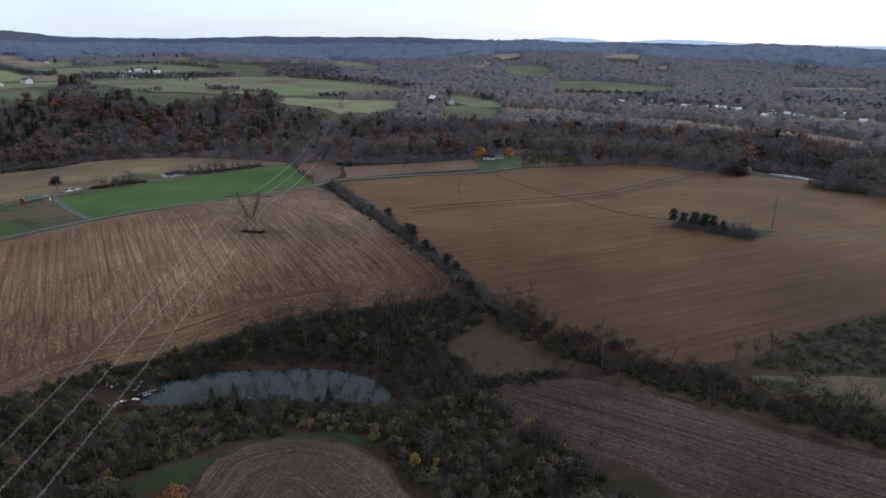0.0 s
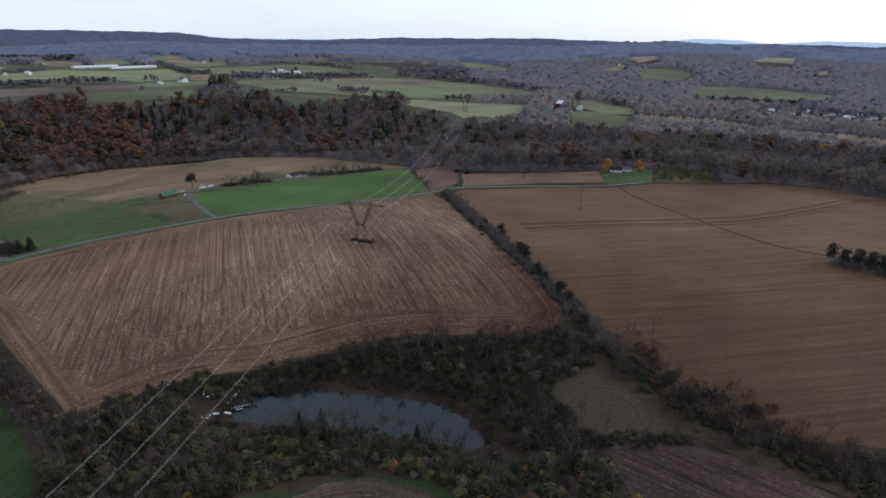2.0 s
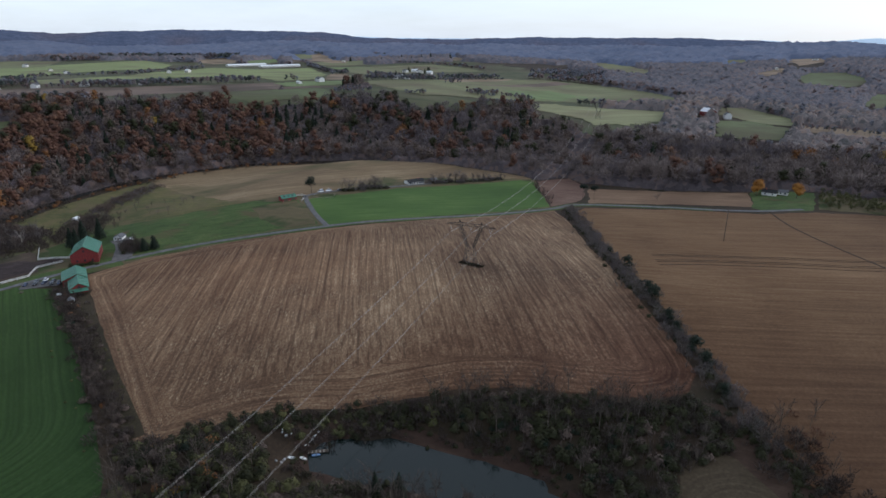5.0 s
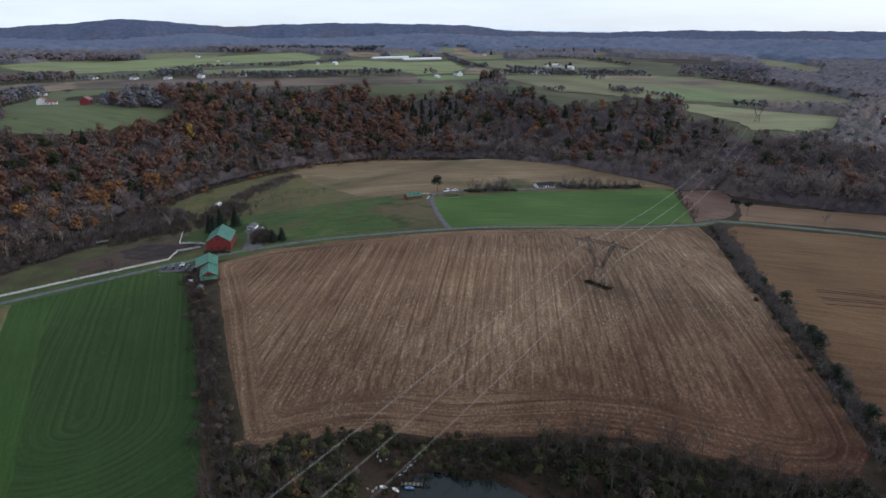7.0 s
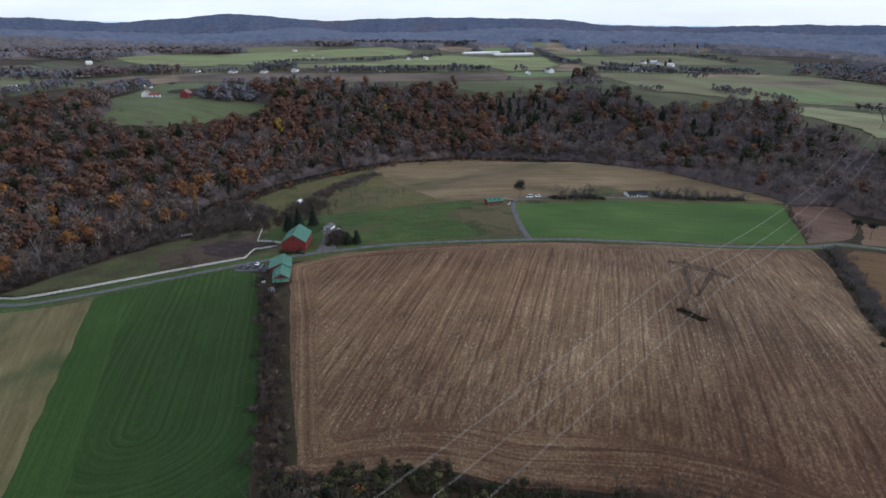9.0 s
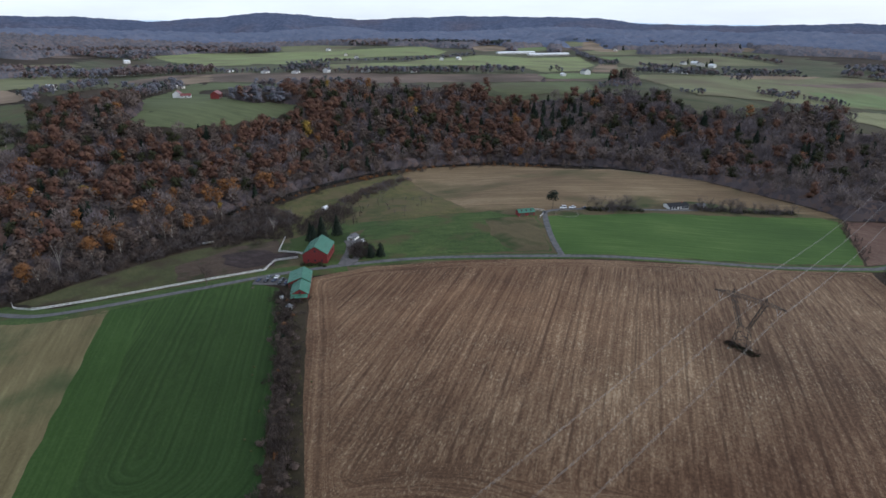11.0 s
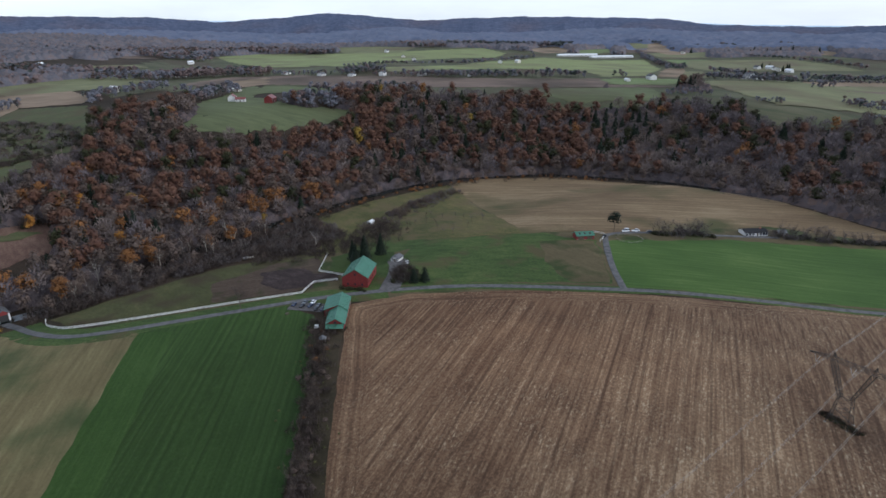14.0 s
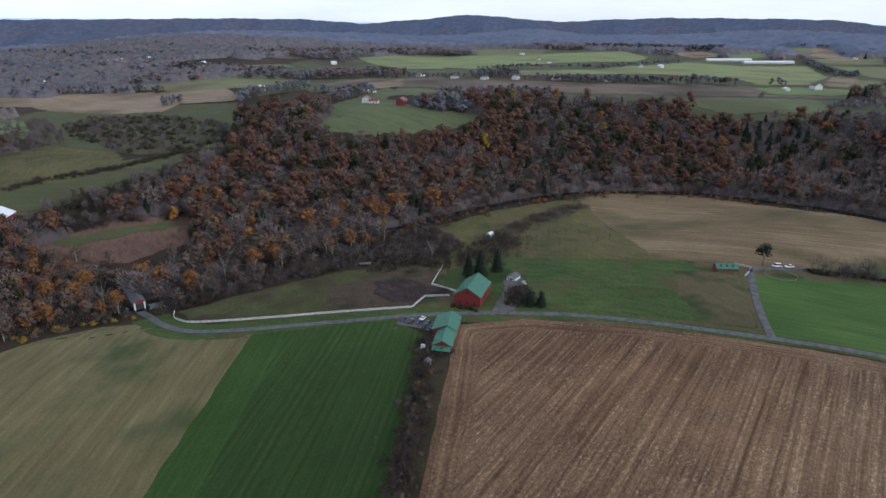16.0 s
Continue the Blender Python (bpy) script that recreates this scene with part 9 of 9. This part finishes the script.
# ---- vehicles and yard things ----
def loft(bm, rings):
    vs = [[bm.verts.new(p) for p in ring] for ring in rings]
    n = len(vs[0])
    for a, b in zip(vs, vs[1:]):
        for i in range(n):
            j = (i + 1) % n
            bm.faces.new((a[i], a[j], b[j], b[i]))
    bm.faces.new(vs[0][::-1])
    bm.faces.new(vs[-1])


def car_ring(y, half, z0, z1):
    return [(-half * 0.94, y, z0), (half * 0.94, y, z0), (half, y, (z0 + z1) / 2), (half * 0.88, y, z1), (-half * 0.88, y, z1), (-half, y, (z0 + z1) / 2)]


def car(x, y, turn, paint, label, long=4.1, tall=1.45, van=False, group=""):
    root = thing("van" if van else "car", on_ground(x, y, turn, 0.3), label, "van" if van else "car", group)
    L, half = long / 2, 0.9
    bm = bmesh.new()
    mid = 0.95 if not van else 1.1
    loft(bm, [car_ring(-L, half * 0.86, 0.38, 0.72), car_ring(-L + 0.25, half, 0.26, 0.9), car_ring(-L * 0.3, half, 0.22, mid), car_ring(L * 0.5, half, 0.22, mid), car_ring(L - 0.2, half, 0.28, 0.94), car_ring(L, half * 0.88, 0.4, 0.8)])
    part("body", bm, paint, root)
    bm = bmesh.new()
    front = -L * 0.42 if not van else -L * 0.7
    rear = L * 0.72 if not van else L * 0.96
    loft(bm, [car_ring(front, 0.80, mid - 0.12, mid + 0.02), car_ring(front + 0.6, 0.72, mid - 0.1, tall - 0.06), car_ring(rear - 0.6, 0.72, mid - 0.1, tall - 0.05), car_ring(rear, 0.78, mid - 0.12, mid + 0.05)])
    cabin = part("cabin", bm, M["glass"], root, "dark glazed cabin")
    part("roof_panel", boxed(-0.66, 0.66, front + 0.65, rear - 0.6, tall - 0.06, tall + 0.02, bevel=0.03), paint, cabin)
    for sx in (-1, 1):
        for yy in (-L * 0.62, L * 0.62):
            bm = bmesh.new()
            strut(bm, (sx * 0.70, yy, 0.32), (sx * 0.92, yy, 0.32), 0.32, 0.32, 12)
            wheel = part("wheel", bm, M["rubber"], root, "black tyre")
            bm = bmesh.new()
            strut(bm, (sx * 0.90, yy, 0.32), (sx * 0.935, yy, 0.32), 0.19, 0.19, 8)
            part("rim", bm, M["steel"], wheel)
        part("headlight", boxed(sx * 0.62 - 0.16, sx * 0.62 + 0.16, -L + 0.02, -L + 0.12, 0.62, 0.76, bevel=0.02), M["insulator"], root, "clear headlight")
        part("tail_light", boxed(sx * 0.66 - 0.12, sx * 0.66 + 0.12, L - 0.1, L + 0.01, 0.66, 0.82, bevel=0.02), M["red_roof"], root, "red tail light")
    return root


PAINT = {"boat": plain("faded_blue_paint", (0.12, 0.2, 0.34), 0.5, vary=0.1), "white": plain("white_car_paint", (0.7, 0.7, 0.7), 0.25, vary=0.02), "navy": plain("dark_blue_car_paint", (0.02, 0.03, 0.06), 0.25, vary=0.05),
         "grey": plain("grey_car_paint", (0.12, 0.13, 0.14), 0.25, 0.3, vary=0.05), "black": plain("black_car_paint", (0.012, 0.012, 0.014), 0.25, vary=0.05)}
g = "cars parked by the shed"
for x, y, turn, c in ((-330, 245, 40, "navy"), (-329, 250.5, 30, "grey"), (-326.5, 254, 35, "white"), (-326, 247.5, 35, "black"), (-323.5, 251, 30, "navy"), (-321, 254.5, 38, "grey"), (-318.5, 251.5, 60, "black"), (-316, 254, 50, "navy")):
    car(x, y, turn, PAINT[c], "%s car parked on gravel by the shed" % {"navy": "dark blue", "white": "white", "black": "black", "grey": "dark grey"}[c], group=g)
car(-341, 323, 70, PAINT["white"], "white car parked in the farm yard")
car(-290, 464, -30, PAINT["white"], "white van parked by the drive", 5.2, 2.2, True)
car(-286.5, 470, -30, PAINT["white"], "white pickup car parked by the drive", 5.0, 1.7)
car(-280, 476, -40, PAINT["black"], "dark car parked by the hedge")
car(-291, 443, 20, PAINT["black"], "black car on the drive")


def wagon(x, y, turn):
    root = thing("hay_wagon", on_ground(x, y, turn), "flat farm wagon loaded with pale crates", "wagon")
    part("bed", boxed(-1.2, 1.2, -4, 4, 0.8, 1.0, bevel=0.03), M["dark_wood"], root)
    for yy in (-2.8, -0.9, 1.0, 2.9):
        part("crate", boxed(-1.0, 1.0, yy - 0.75, yy + 0.7, 1.0, 1.75, bevel=0.06), M["insulator" if yy < 0 else "stone"], root, "pale crate")
    for sx in (-1, 1):
        for yy in (-2.6, 2.6):
            bm = bmesh.new()
            strut(bm, (sx * 0.95, yy, 0.42), (sx * 1.15, yy, 0.42), 0.42, 0.42, 10)
            part("wheel", bm, M["rubber"], root)


wagon(-430, 257.5, -22)


def pavilion(x, y):
    root = thing("garden_pavilion", on_ground(x, y, 20), "small garden pavilion with grey-green pointed roof", "pavilion")
    for a in range(6):
        c, s = math.cos(a * math.pi / 3) * 1.5, math.sin(a * math.pi / 3) * 1.5
        part("post", boxed(c - 0.07, c + 0.07, s - 0.07, s + 0.07, -0.3, 2.2), M["white_paint"], root)
    bm = bmesh.new()
    top = bm.verts.new((0, 0, 3.8))
    ring = [bm.verts.new((math.cos(a * math.pi / 3) * 2.0, math.sin(a * math.pi / 3) * 2.0, 2.15)) for a in range(6)]
    for i in range(6):
        bm.faces.new((ring[i], ring[(i + 1) % 6], top))
    bm.faces.new(ring[::-1])
    part("roof", bm, M["grey_roof"], root)


pavilion(-285.5, 239)


def table(x, y, turn, label):
    root = thing("picnic_table", on_ground(x, y, turn), label, "table")
    part("tabletop", boxed(-0.45, 0.45, -1.1, 1.1, 0.70, 0.76, bevel=0.01), M["dark_wood"], root)
    for sx in (-1, 1):
        part("bench", boxed(sx * 0.85 - 0.14, sx * 0.85 + 0.14, -1.1, 1.1, 0.42, 0.47, bevel=0.01), M["dark_wood"], root)
        for yy in (-0.8, 0.8):
            bm = bmesh.new()
            strut(bm, (sx * 0.75, yy, -0.05), (sx * 0.25, yy, 0.71), 0.05)
            part("leg", bm, M["dark_wood"], root)


table(-323, 238, 30, "weathered picnic table on the lawn")
wagon2 = thing("flat_trailer", on_ground(-300.5, 243, 60), "small white trailer with clutter beside the hedge", "trailer")
part("bed", boxed(-1.0, 1.0, -2.0, 2.0, 0.55, 0.75, bevel=0.03), M["white_metal"], wagon2)
part("load", boxed(-0.8, 0.7, -1.6, 0.4, 0.75, 1.4, bevel=0.15), M["white_paint"], wagon2, "pale covered load")
for sx in (-1, 1):
    bm = bmesh.new()
    strut(bm, (sx * 0.9, 0, 0.33), (sx * 1.1, 0, 0.33), 0.33, 0.33, 10)
    part("wheel", bm, M["rubber"], wagon2)
tree("shrub", bush(330, 2.4, 1.7, 90, 0.4), "bark", "pine", "dark round evergreen shrub in the green field", "bush", -262, 222, 1.0)

# ---- pond shore ----
WATER = POND_LEVEL + 0.15


def dock(x, y, turn):
    root = thing("dock", pose(x, y, WATER, 0, 0, turn), "grey wooden dock reaching into the pond", "dock")
    for i in range(16):
        part("plank", boxed(-0.7, 0.7, i * 0.42 - 0.2, i * 0.42 + 0.18, 0.35, 0.41), M["dark_wood"] if i % 3 else M["stone"], root)
    for sx in (-0.62, 0.62):
        part("beam", boxed(sx - 0.07, sx + 0.07, -0.2, 6.6, 0.2, 0.35), M["dark_wood"], root)
        for yy in (0.2, 3.2, 6.3):
            bm = bmesh.new()
            strut(bm, (sx, yy, -1.2), (sx, yy, 0.7), 0.08, 0.08, 6)
            part("pile", bm, M["dark_wood"], root)


dock(-110.5, 193.0, -57)


def boat(x, y, turn, mat, label, long=3.4):
    root = thing("boat", pose(x, y, max(WATER - 0.05, ground_at(x, y) + 0.05), 0, 0, turn), label, "boat", "boats by the pond")
    bm = bmesh.new()
    rings = []
    for k in range(9):
        u = k / 8
        w = 0.55 * math.sin(math.pi * (0.12 + 0.80 * u)) ** 0.8
        yy = (u - 0.5) * long
        rings.append([(-w, yy, 0.45), (-w * 0.7, yy, 0.05), (w * 0.7, yy, 0.05), (w, yy, 0.45), (w * 0.8, yy, 0.40), (-w * 0.8, yy, 0.40)])
    loft(bm, rings)
    part("hull", bm, mat, root)
    part("seat", boxed(-0.42, 0.42, -0.15, 0.15, 0.40, 0.46), M["dark_wood"], root)


boat(-113.5, 188.0, -75, M["white_metal"], "white rowing boat drawn up on the shore", 2.8)
boat(-107.5, 193.0, -57, PAINT["boat"], "pale blue boat floating beside the dock", 2.8)
boat(-110.0, 189.5, -95, M["white_paint"], "white boat lying at the water", 2.6)


def rubble(x, y, n, spread, label, mat="white_metal", along_y=0.0):
    root = thing("rubbish_pile", pose(x, y, ground_at(x, y)), label, "rubbish pile")
    r = random.Random(int(x * 7 + y))
    for i in range(n):
        px, py = r.gauss(0, spread), r.gauss(0, spread) + along_y * (i / n - 0.5)
        z = ground_at(x + px, y + py) - ground_at(x, y)
        s = r.uniform(0.2, 0.5)
        bm = boxed(-s, s, -s * 0.6, s * 0.6, -0.1, r.uniform(0.2, 0.6), bevel=0.06)
        ob = part("piece", bm, M[mat if r.random() < 0.7 else "dark_wood"], root)
        ob.matrix_local = pose(px, py, z, r.uniform(-15, 15), r.uniform(-15, 15), r.uniform(0, 180))


rubble(-122, 197, 8, 0.9, "heap of pale boards beside the pond track")
rubble(-115.5, 185.5, 5, 0.6, "heap of white scrap beside the pond", "insulator")
rubble(-113, 199.5, 15, 0.35, "row of pale stones on the pond shore", "white_paint", 8.0)
rubble(-14, 186, 4, 1.0, "pale boulders at the pond outlet", "stone")
